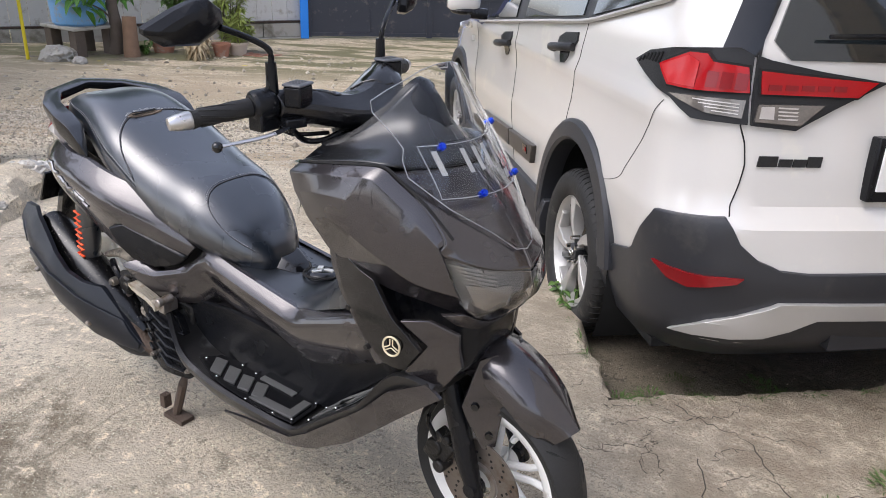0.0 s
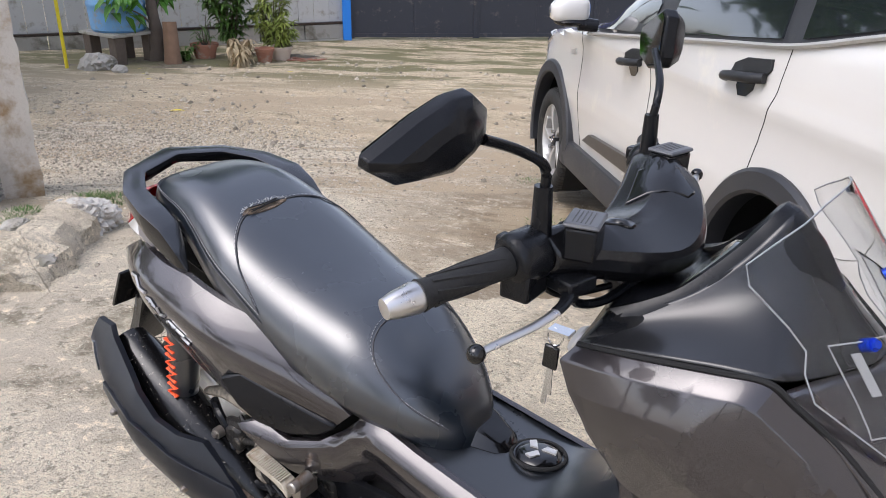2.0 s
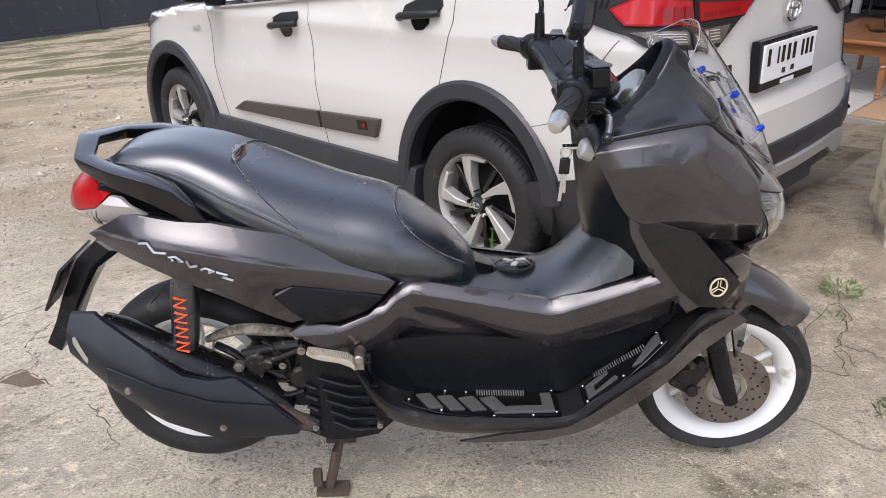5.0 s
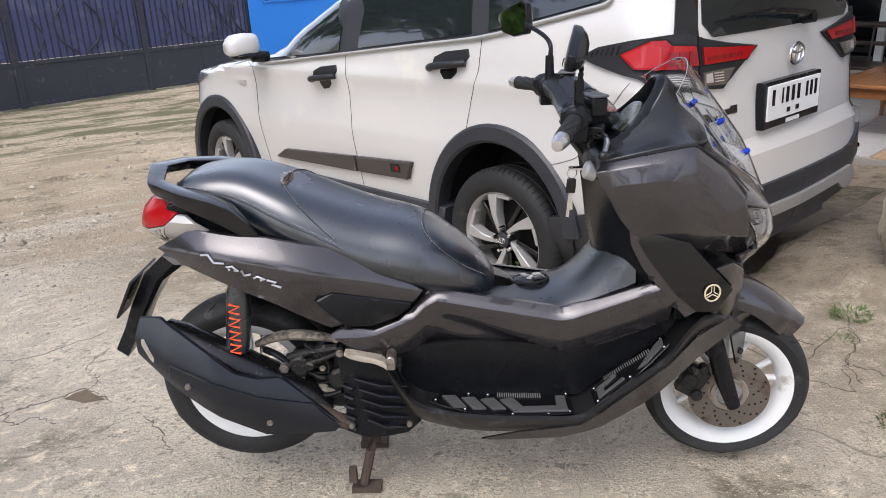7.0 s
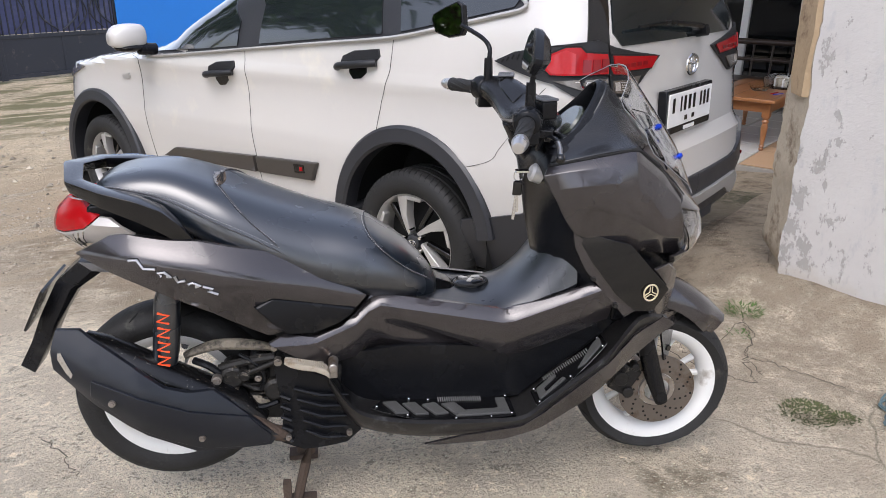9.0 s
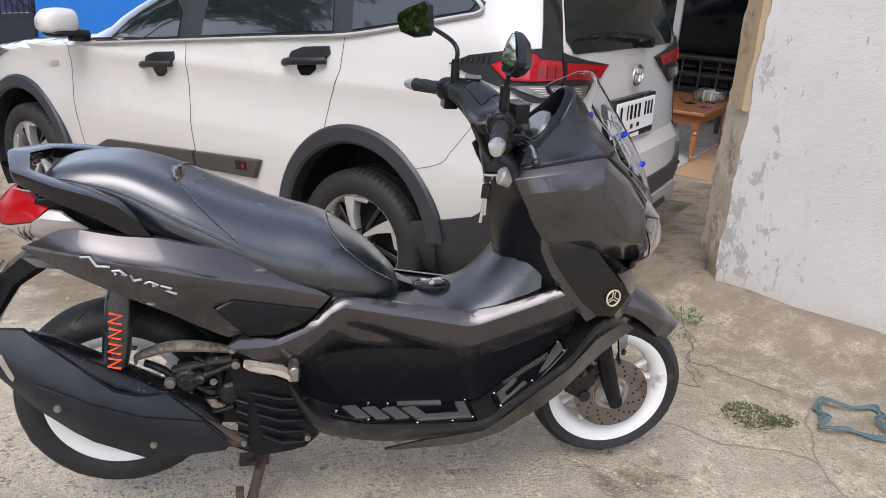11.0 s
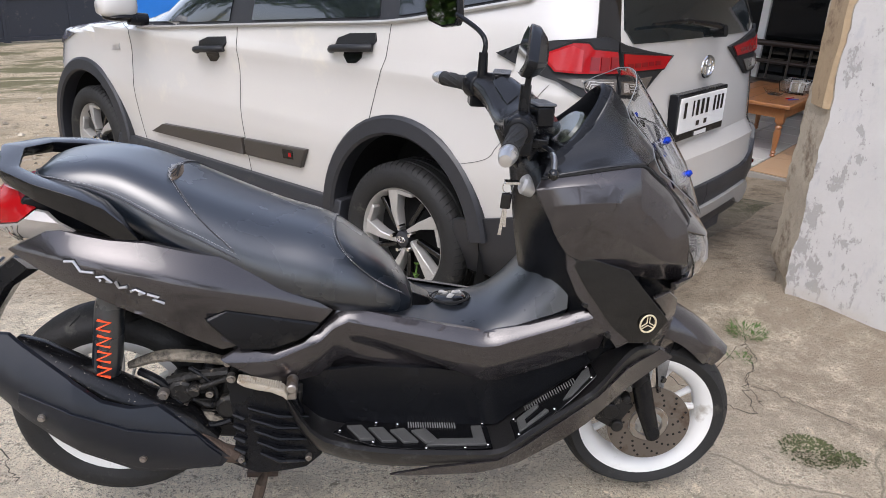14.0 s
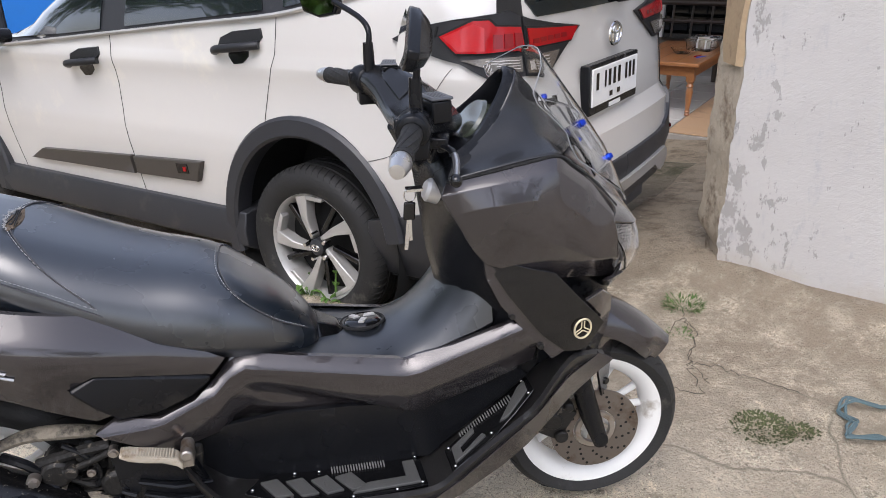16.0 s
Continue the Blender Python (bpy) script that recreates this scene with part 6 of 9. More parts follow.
        for x, y in ((0.585, 0.138), (0.67, 0.093), (0.72, 0.093), (0.925, 0.090), (0.925, 0.172), (0.87, 0.180), (0.78, 0.183), (0.66, 0.169)):
            bm = bmesh.new()
            ball(bm, (x, s * y, floor_z(x, y) + 0.003), 0.0040, (1, 1, 0.7), 8)
            part("plate_screw", bm, CHROME, plate)
        bm = bmesh.new()
        patch(bm, [(0.985, 0.190), (0.985, 0.118), (1.10, 0.100), (1.165, 0.106), (1.165, 0.160), (1.08, 0.186)], lambda x, y, d: Vector((x, s * y, floor_z(x, y) + 0.004 + d)), (0.04, 0.03), 0.006)
        plate = part("foot_plate", bm, GLOSS, sc, "black sloping foot plate with raised pads", bevel=0.002)
        for b in ([(0.995, 0.178), (0.997, 0.130), (1.045, 0.124), (1.045, 0.138), (1.012, 0.146), (1.012, 0.167), (1.055, 0.158), (1.06, 0.172)], [(1.09, 0.166), (1.145, 0.114), (1.158, 0.118), (1.155, 0.148), (1.11, 0.170)]):
            bm = bmesh.new()
            patch(bm, b, lambda x, y, d: Vector((x, s * y, floor_z(x, y) + 0.010 + d)), (0.1, 0.1), 0.007)
            part("grip_pad", bm, PADRUB, plate, "worn grey rubber pad", bevel=0.002)
        for k in range(22):
            bm = bmesh.new()
            x = 1.02 + 0.0050 * k
            y = 0.110
            tube(bm, [(x, s * (y - 0.004 + 0.0005 * k), floor_z(x, y) + 0.007), (x, s * (y + 0.010 + 0.0008 * k), floor_z(x, y) + 0.007)], 0.0015, 5)
            part("ridge", bm, RIDGE, plate)
        for x, y in ((0.992, 0.124), (0.992, 0.183), (1.07, 0.177), (1.155, 0.155), (1.155, 0.110)):
            bm = bmesh.new()
            ball(bm, (x, s * y, floor_z(x, y) + 0.008), 0.0040, (1, 1, 0.8), 8)
            part("plate_screw", bm, CHROME, plate)

    # leg shield lining that faces the rider
    bm = bmesh.new()
    rings = []
    for z, xe, xc, w in ((0.58, 1.13, 1.03, 0.150), (0.655, 1.105, 0.995, 0.158), (0.73, 1.07, 0.978, 0.163), (0.80, 1.035, 0.970, 0.170), (0.87, 0.992, 0.964, 0.180), (0.912, 0.976, 0.962, 0.178), (0.945, 1.0, 0.970, 0.14), (0.965, 1.03, 0.985, 0.11)):
        rings.append([Vector((xe + (xc - xe) * (1 - abs(q) ** 2), w * q, z)) for q in (-1, -0.85, -0.6, -0.3, 0, 0.3, 0.6, 0.85, 1)] + [Vector((xe + 0.12, w * 0.8, z)), Vector((xe + 0.12, -w * 0.8, z))])
    loft(bm, rings)
    part("leg_shield", bm, MATTE, sc, "matt black inner leg shield", smooth=50)
    sheets("shield_trim", [(1.053, 0.762), (1.097, 0.753), (1.186, 0.731), (1.25, 0.66), (1.297, 0.610), (1.262, 0.557), (1.215, 0.557), (1.165, 0.60), (1.10, 0.685)],
           lambda x, z, d: Vector((x, mix_rows([(1.05, 0.172), (1.15, 0.196), (1.24, 0.203), (1.30, 0.188)], x)[0] - 0.9 * (z - 0.65) ** 2 + d, z)), GLOSS, 0.012, "gloss black front side trim", step=(0.02, 0.02), smooth=50)
    sheets("inner_shield_edge", [(1.052, 0.758), (1.064, 0.756), (1.17, 0.602), (1.215, 0.556), (1.19, 0.54), (1.135, 0.605), (1.085, 0.665), (1.058, 0.72)],
           lambda x, z, d: Vector((x, mix_rows([(0.95, 0.182), (1.05, 0.168), (1.20, 0.188)], x)[0] + d, z)), BROWN, 0.014, "graphite brown shield edge")
    sheets("front_lower_panel", [(1.252, 0.665), (1.30, 0.668), (1.342, 0.632), (1.345, 0.552), (1.312, 0.498), (1.255, 0.545), (1.30, 0.612)],
           lambda x, z, d: Vector((x, mix_rows([(1.25, 0.196), (1.30, 0.165), (1.35, 0.115)], x)[0] - 0.25 * max(0, 0.6 - z) + d, z)), BROWN, 0.012, "graphite brown lower front panel")
    bm = bmesh.new()
    loft(bm, [[Vector((x, y, z)) for y, z in ((-w, zl), (w, zl), (w * 0.9, zh), (-w * 0.9, zh))] for x, w, zl, zh in ((1.18, 0.13, 0.50, 0.7), (1.30, 0.115, 0.50, 0.69), (1.345, 0.085, 0.54, 0.665), (1.37, 0.05, 0.60, 0.66))])
    part("front_lower_cowl", bm, MATTE, sc, bevel=0.006)
    for y in (0.206, -0.206):
        s = 1 if y > 0 else -1
        bm = bmesh.new()
        m = Matrix.Translation((1.243, y, 0.611)) @ Matrix.Rotation(radians(-8) * s, 4, "Z")
        tube(bm, [m @ Vector((0.0185 * math.cos(t), 0, 0.0205 * math.sin(t))) for t in [2 * math.pi * i / 28 for i in range(28)]], 0.0022, 6, closed=True, up=(0, 1, 0))
        ring = part("emblem", bm, GOLD, sc, "round pale gold emblem of plain bars")
        for k in range(3):
            bm = bmesh.new()
            a = math.pi / 2 + 2 * math.pi * k / 3
            e = Vector((-math.sin(a), 0, math.cos(a))) * 0.003
            for o in (-1, 1):
                tube(bm, [m @ (Vector((math.cos(a), 0, math.sin(a))) * q + e * o) for q in (0.002, 0.016)], 0.0013, 5)
            part("emblem_bar", bm, GOLD, ring)
    for x, y, z in ((1.108, 0.176, 0.640), (1.165, 0.188, 0.572)):
        for s in (1, -1):
            bm = bmesh.new()
            rod(bm, (x, s * (y - 0.008), z), (x, s * (y + 0.0025), z), 0.0065, 0.0055, 12)
            part("panel_screw", bm, GREASY, sc)

    # nose: brown side shells, beak, headlamp, black upper cowl
    top_in = [(0.978, 0.172, 0.918), (1.06, 0.180, 0.934), (1.14, 0.178, 0.947), (1.188, 0.170, 0.950), (1.218, 0.163, 0.930), (1.27, 0.150, 0.889), (1.325, 0.138, 0.832)]
    flank = [
        top_in,
        [(0.966, 0.188, 0.902), (1.06, 0.198, 0.917), (1.14, 0.197, 0.928), (1.178, 0.193, 0.931), (1.208, 0.186, 0.912), (1.258, 0.174, 0.872), (1.313, 0.160, 0.820)],
        [(0.984, 0.193, 0.866), (1.05, 0.210, 0.880), (1.12, 0.213, 0.886), (1.165, 0.209, 0.880), (1.20, 0.202, 0.858), (1.255, 0.187, 0.824), (1.328, 0.154, 0.784)],
        [(1.004, 0.190, 0.832), (1.068, 0.207, 0.850), (1.12, 0.208, 0.828), (1.17, 0.203, 0.800), (1.215, 0.194, 0.775), (1.275, 0.175, 0.742), (1.345, 0.135, 0.722)],
        [(1.010, 0.188, 0.818), (1.068, 0.204, 0.836), (1.115, 0.199, 0.808), (1.16, 0.192, 0.782), (1.205, 0.183, 0.758), (1.265, 0.165, 0.728), (1.345, 0.120, 0.706)],
        [(1.030, 0.176, 0.785), (1.056, 0.174, 0.755), (1.10, 0.172, 0.738), (1.15, 0.172, 0.724), (1.20, 0.166, 0.708), (1.265, 0.140, 0.690), (1.36, 0.090, 0.660)],
        [(1.042, 0.150, 0.780), (1.066, 0.148, 0.745), (1.10, 0.148, 0.728), (1.15, 0.148, 0.714), (1.20, 0.142, 0.698), (1.265, 0.118, 0.682), (1.355, 0.070, 0.655)]]
    brow = [tuple(cowl_at(a, z, 0.004)) for a, z in ((0.51, 0.807), (0.60, 0.797), (0.72, 0.784), (0.86, 0.773), (1.0, 0.758))]
    beak = [
        brow,
        [(1.318, 0.150, 0.835), (1.348, 0.116, 0.822), (1.375, 0.082, 0.808), (1.395, 0.045, 0.800), (1.402, 0.0, 0.797)],
        [(1.262, 0.153, 0.897), (1.288, 0.118, 0.888), (1.313, 0.080, 0.882), (1.335, 0.040, 0.878), (1.342, 0.0, 0.877)],
        [(1.205, 0.165, 0.945), (1.222, 0.120, 0.940), (1.248, 0.076, 0.940), (1.270, 0.040, 0.940), (1.278, 0.0, 0.940)]]
    crown = [
        [(0.984, 0.169, 0.924), (1.06, 0.176, 0.941), (1.14, 0.173, 0.954), (1.195, 0.162, 0.955), (1.222, 0.120, 0.945), (1.248, 0.076, 0.944), (1.270, 0.040, 0.944), (1.278, 0.0, 0.944)],
        [(0.990, 0.146, 0.930), (1.06, 0.141, 0.946), (1.13, 0.127, 0.962), (1.168, 0.112, 0.972), (1.190, 0.085, 0.978), (1.212, 0.055, 0.982), (1.230, 0.028, 0.984), (1.236, 0.0, 0.985)],
        [(1.0, 0.137, 0.939), (1.05, 0.121, 0.954), (1.094, 0.104, 0.970), (1.128, 0.086, 0.988), (1.155, 0.064, 1.007), (1.175, 0.044, 1.024), (1.190, 0.022, 1.033), (1.195, 0.0, 1.036)],
        [(1.008, 0.130, 0.950), (1.045, 0.110, 0.966), (1.080, 0.091, 0.988), (1.10, 0.076, 1.008), (1.122, 0.060, 1.034), (1.140, 0.044, 1.060), (1.152, 0.025, 1.078), (1.156, 0.0, 1.084)]]
    for side in (1, -1):
        shell("front_cowl", flank, BROWN, sc, "metallic graphite brown front cowl side", side, 5, 1, 0.008, 34, 0.005)
        shell("front_beak", beak, BROWN, sc, "metallic graphite brown beak over the lamp", side, 5, 4, 0.006, 40)
        shell("upper_cowl", crown, COWLBLACK, sc, "satin black upper cowl with a hollow shoulder", side, 5, 5, 0.006, 50)
        # dark joint between the cowl side and the crown
        bm = bmesh.new()
        tube(bm, [Vector((x + 0.002, side * (y - 0.003), z + 0.001)) for x, y, z in curve(top_in, 5)], 0.0036, 6)
        part("cowl_joint", bm, DARK, sc)
    sheets("lamp_chin", [(0.50, 0.678), (0.60, 0.686), (0.66, 0.676), (0.80, 0.655), (1.0, 0.672), (1.0, 0.635), (0.80, 0.628), (0.6, 0.652)],
           lambda a, z, d: cowl_at(a, z, d + 0.004), BROWN, 0.012, "graphite brown chin under the lamp")
    sheets("headlight", [(0.51, 0.805), (0.72, 0.780), (0.90, 0.770), (1.0, 0.752), (1.0, 0.675), (0.80, 0.660), (0.66, 0.680), (0.59, 0.70)],
           lambda a, z, d: cowl_at(a, z, d - 0.022), LAMPDARK, 0.008, "dark headlight bowl")
    sheets("lamp_reflector", [(0.62, 0.745), (0.90, 0.735), (0.90, 0.69), (0.76, 0.684), (0.66, 0.70)], lambda a, z, d: cowl_at(a, z, d - 0.017), SMOKE, 0.006, "smoky headlight reflector")
    for k in range(5):
        sheets("lamp_strip", [(0.56 + 0.02 * k, 0.786 - 0.008 * k), (0.80, 0.768 - 0.008 * k), (0.80, 0.764 - 0.008 * k), (0.56 + 0.02 * k, 0.782 - 0.008 * k)], lambda a, z, d: cowl_at(a, z, d - 0.013), SMOKE, 0.004, step=(0.06, 0.03), bevel=0)
    sheets("headlight_lens", [(0.51, 0.805), (0.72, 0.780), (0.90, 0.770), (1.0, 0.752), (1.0, 0.675), (0.80, 0.660), (0.66, 0.680), (0.59, 0.70)],
           lambda a, z, d: cowl_at(a, z, d + 0.001), LENS, 0.004, "clear headlight lens")
    bm = bmesh.new()
    hood = [(1.00, 0.124, 0.946), (1.038, 0.104, 0.962), (1.072, 0.085, 0.984), (1.112, 0.056, 1.029), (1.132, 0.038, 1.058), (1.142, 0.020, 1.074), (1.145, 0.0, 1.079)]
    path = [Vector(p) for p in hood] + [Vector((x, -y, z)) for x, y, z in reversed(hood[:-1])]
    rim = curve(path, 5)
    loft(bm, [[Vector((p.x + dx, p.y * q, p.z + dz)) for dx, q, dz in ((0.075, 1.06, -0.075), (0.045, 1.06, -0.03), (0.012, 1.06, 0.004), (-0.004, 1.03, 0.008), (-0.012, 0.96, 0.002), (-0.008, 0.89, -0.010), (0.03, 0.84, -0.035), (0.06, 0.86, -0.07))] for p in rim])
    part("dash_hood", bm, MATTE, sc, "matt black instrument hood")
    bm = bmesh.new()
    loft(bm, [[Vector((x, y, z)) for x, z in ((1.0, 0.925), (1.01, 0.938), (1.085, 0.990), (1.13, 0.995), (1.13, 0.93))] for y in (-0.070, -0.045, 0.045, 0.070)])
    part("instrument_housing", bm, MATTE, sc, bevel=0.01)
    bm = bmesh.new()
    lathe(bm, [(0.0, 0.0), (0.050, 0.0), (0.056, -0.006), (0.056, -0.02), (0.0, -0.02)], Matrix.Translation((1.062, 0, 0.985)) @ Matrix.Rotation(radians(-51), 4, "Y") @ Matrix.Rotation(radians(90), 4, "X"), n=32, closed=False)
    part("instrument_glass", bm, LCD, sc, "round grey instrument display")

    # wind screen with four blue bolts and the front plate
    def screen_at(y, z, d=0.0):
        x = mix_rows([(0.797, 1.412), (0.914, 1.357), (0.94, 1.340), (0.996, 1.299), (1.11, 1.210), (1.14, 1.185)], z)[0]
        return Vector((x - 4.5 * y * y + 0.78 * d, y * (1 + 1.5 * d), z + 0.62 * d))
    half = [(0.0, 0.797), (0.03, 0.803), (0.066, 0.838), (0.118, 0.884), (0.137, 0.911), (0.153, 0.938), (0.150, 0.965), (0.142, 0.986), (0.145, 1.007), (0.155, 1.045), (0.150, 1.064), (0.125, 1.082), (0.091, 1.100), (0.060, 1.114), (0.025, 1.121), (0.0, 1.122)]
    outline = half + [(-y, z) for y, z in reversed(half[1:-1])]
    bm = bmesh.new()
    patch(bm, outline, lambda a, b, d: screen_at(a, b, d), (0.02, 0.03), 0.003)
    screen = part("windscreen", bm, ACRYLIC, sc, "clear scratched acrylic windscreen", smooth=60)
    screen.visible_shadow = False
    bm = bmesh.new()
    tube(bm, [screen_at(y, z, -0.0015) for y, z in outline], 0.0010, 6, closed=True)
    part("screen_edge", bm, EDGE, screen, "bright frosted screen edge")
    for y, z in ((-0.092, 0.989), (0.089, 1.003), (-0.061, 0.909), (0.065, 0.919)):
        bm = bmesh.new()
        p = screen_at(y, z)
        nrm = Vector((0.72, 4.5 * y, 0.52)).normalized()
        rod(bm, p - nrm * 0.012, p + nrm * 0.002, 0.0078, 0.0075, 14)
        rod(bm, p + nrm * 0.002, p + nrm * 0.007, 0.006, 0.005, 6)
        part("screen_bolt", bm, BLUE_BOLT, sc, "blue anodised bolt")
    # the plate lies a little askew on the back of the screen
    def plate_at(a, b, d=0.0):
        return screen_at(a, b + 0.06 * a, -0.008 + d)
    bm = bmesh.new()
    patch(bm, [(-0.128, 0.906), (0.128, 0.906), (0.128, 1.004), (-0.128, 1.004)], plate_at, (0.02, 0.03), 0.003)
    plate = part("front_plate", bm, ACRYLIC, sc, "clear front plate with plain pale bars", smooth=60)
    plate.visible_shadow = False
    bm = bmesh.new()
    edge = [(-0.122, 0.911), (0.122, 0.911), (0.122, 0.999), (-0.122, 0.999)]
    ring = []
    for (a, b), (c, e) in zip(edge, edge[1:] + edge[:1]):
        ring += [plate_at(a + (c - a) * k / 8, b + (e - b) * k / 8, 0.0012) for k in range(8)]
    tube(bm, ring, 0.0010, 5, closed=True)
    part("plate_border", bm, PALEGREY, plate)
    for y0, y1, z0, z1 in ((-0.108, -0.100, 0.95, 0.99), (-0.062, -0.054, 0.95, 0.99), (-0.038, -0.030, 0.95, 0.99), (-0.014, -0.006, 0.95, 0.99), (0.010, 0.018, 0.95, 0.99), (0.056, 0.064, 0.95, 0.99), (0.084, 0.092, 0.95, 0.99), (0.022, 0.036, 0.922, 0.937), (0.050, 0.064, 0.922, 0.937)):
        bm = bmesh.new()
        patch(bm, [(y0, z0), (y1, z0), (y1, z1), (y0, z1)], lambda a, b, d: plate_at(a, b, 0.0015 + d), (0.03, 0.03), 0.001)
        part("plate_bar", bm, PALEGREY, plate)

    # handlebar, cover, grips, controls
    bm = bmesh.new()
    rings = []
    for y, x, z, rx, rz in BAR_COVER:
        rx, rz = rx * 1.04, rz * 1.02
        rings.append([Vector((x + rx * p, y, z + rz * q)) for p, q in BAR_TOP[::-1] + ((-0.8, -0.7), (0.0, -1.0), (0.7, -0.8), (0.97, -0.4))])
    fine = [curve([r[i] for r in rings], 3) for i in range(10)]
    loft(bm, [list(c) for c in zip(*fine)])
    part("handlebar_cover", bm, HBAR, sc, "dark satin handlebar cover", smooth=20, bevel=0.004)
    for s in (1, -1):
        bm = bmesh.new()
        pts = [(0.028, 0.938), (0.10, 0.922), (0.135, 0.922), (0.125, 0.945), (0.09, 1.01), (0.07, 1.008)] if s > 0 else [(0.05, 0.93), (0.13, 0.925), (0.15, 0.93), (0.07, 0.99), (0.055, 0.99)]
        def cover_top(y, x, d, s=s):
            cx, cz, rx, rz = mix_rows([(y_, x_, z_, rx_ * 1.04, rz_ * 1.02) for y_, x_, z_, rx_, rz_ in BAR_COVER], s * y)
            u = max(-0.98, min(0.98, (x - cx) / rx))
            return Vector((x, s * y, cz + rz * mix_rows(BAR_TOP, u)[0] + d + 0.003))
        patch(bm, pts, cover_top, (0.02, 0.02), 0.006)
        part("cover_inlay", bm, GLOSS, sc, "gloss black triangular inlay", bevel=0.002)
    bm = bmesh.new()
    tube(bm, [(0.955, 0, 1.0), (0.975, 0, 0.95), (1.02, 0, 0.9)], [0.05, 0.045, 0.05], 16)
    part("steering_column", bm, MATTE, sc)
    RB, LB = Vector((0.857, -0.375, 1.010)), Vector((0.822, 0.385, 1.024))
    RI, LI = Vector((0.925, -0.185, 1.030)), Vector((0.905, 0.180, 1.040))
    for end, inner in ((RB, RI), (LB, LI)):
        d = (end - inner).normalized()
        right = end.y < 0
        L = (end - inner).length
        bm = bmesh.new()
        tube(bm, [inner + d * (L * q) for q in (0.18, 0.22, 0.5, 0.75, 0.79)], [0.0165, 0.0185, 0.0162, 0.0166, 0.0185], 18)
        part("grip", bm, RUBBER, sc, "black rubber grip")
        for k in range(8):
            bm = bmesh.new()
            a0 = 2 * math.pi * k / 8
            ref = Vector((0, 0, 1))
            a, b = d.cross(ref).normalized(), d.cross(d.cross(ref)).normalized()
            tube(bm, [inner + d * (L * (0.26 + 0.46 * q)) + (a * math.cos(a0 + 1.2 * q) + b * math.sin(a0 + 1.2 * q)) * 0.0162 for q in (0, 0.25, 0.5, 0.75, 1)], 0.0022, 5)
            part("grip_rib", bm, RUBBER, sc)
        bm = bmesh.new()
        tube(bm, [inner + d * (L * 0.79), inner + d * (L * 0.82), inner + d * (L * 0.94), end, end + d * 0.001], [0.0165, 0.0178, 0.0148, 0.0115, 0.006], 20)
        part("bar_end", bm, ALU, sc, "brushed aluminium bar end")
        bm = bmesh.new()
        tube(bm, [inner - d * 0.005, inner + d * 0.004, inner + d * 0.038, inner + d * 0.045], [0.026, 0.032, 0.031, 0.024], 16)
        box(bm, (-0.016, -0.024, -0.048), (0.022, 0.024, -0.01), Matrix.Translation(inner + d * 0.02))
        box(bm, (-0.034, -0.010, 0.0), (-0.02, 0.010, 0.02), Matrix.Translation(inner + d * 0.02))
        part("switch_housing", bm, MATTE, sc, bevel=0.004)
        # lever
        bm = bmesh.new()
        s = -1 if right else 1
        piv = inner + Vector((0.042, -0.005 * s, -0.038))
        pts = curve([piv, piv + Vector((0.012, s * 0.035, -0.002)), piv + Vector((0.008, s * 0.08, -0.007)), piv + Vector((-0.005, s * 0.13, -0.010)), piv + Vector((-0.015, s * 0.166, -0.012))], 5)
        cut = len(pts) * 2 // 5
        tube(bm, pts[cut - 1:], [0.0062 - 0.0022 * i / len(pts) for i in range(len(pts) - cut + 1)], 10, flat=0.6)
        lever = part("brake_lever", bm, ALU, sc, "bare metal brake lever, black at its root")
        bm = bmesh.new()
        tube(bm, pts[:cut], [0.0085 - 0.002 * i / cut for i in range(cut)], 10, flat=0.6)
        part("lever_root", bm, MATTE, lever)
        bm = bmesh.new()
        ball(bm, pts[-1], 0.0105, n=12)
        part("lever_tip", bm, GLOSS, sc, "black ball tip")
        bm = bmesh.new()
        box(bm, (-0.02, -0.022, -0.010), (0.03, 0.022, 0.008), Matrix.Translation(piv + Vector((-0.012, -0.012 * s, 0.006))) @ Matrix.Rotation(0.3 * s, 4, "Z"))
        rod(bm, piv + Vector((0.004, 0, -0.014)), piv + Vector((0.004, 0, 0.012)), 0.008)
        part("lever_perch", bm, MATTE, sc, bevel=0.003)
        bm = bmesh.new()
        res = inner + Vector((0.042, -0.030 * s, 0.032))
        box(bm, (-0.019, -0.025, -0.036), (0.019, 0.025, 0.004), Matrix.Translation(res) @ Matrix.Rotation(-0.25 * s, 4, "Z"))
        part("brake_reservoir", bm, MATTE, sc, "black brake fluid reservoir", bevel=0.004)
        bm = bmesh.new()
        box(bm, (-0.021, -0.027, 0.004), (0.021, 0.027, 0.010), Matrix.Translation(res) @ Matrix.Rotation(-0.25 * s, 4, "Z"))
        lid = part("reservoir_lid", bm, LIDGREY, sc, "grey reservoir lid with lines of small print", bevel=0.003)
        for k in range(5):
            bm = bmesh.new()
            box(bm, (-0.012 + 0.005 * k, -0.019, 0.0100), (-0.0105 + 0.005 * k, 0.019, 0.0104), Matrix.Translation(res) @ Matrix.Rotation(-0.25 * s, 4, "Z"))
            part("print_line", bm, PADRUB, lid)
        # mirror
        base = Vector((0.927, -0.184, 1.050)) if right else Vector((0.905, 0.173, 1.060))
        bm = bmesh.new()
        rod(bm, base, base + Vector((-0.001, 0, 0.058)), 0.0125, 0.0105, 14)
        part("mirror_boot", bm, MATTE, sc)
        mc = Vector((0.888, -0.345, 1.184)) if right else Vector((0.832, 0.350, 1.196))
        bm = bmesh.new()
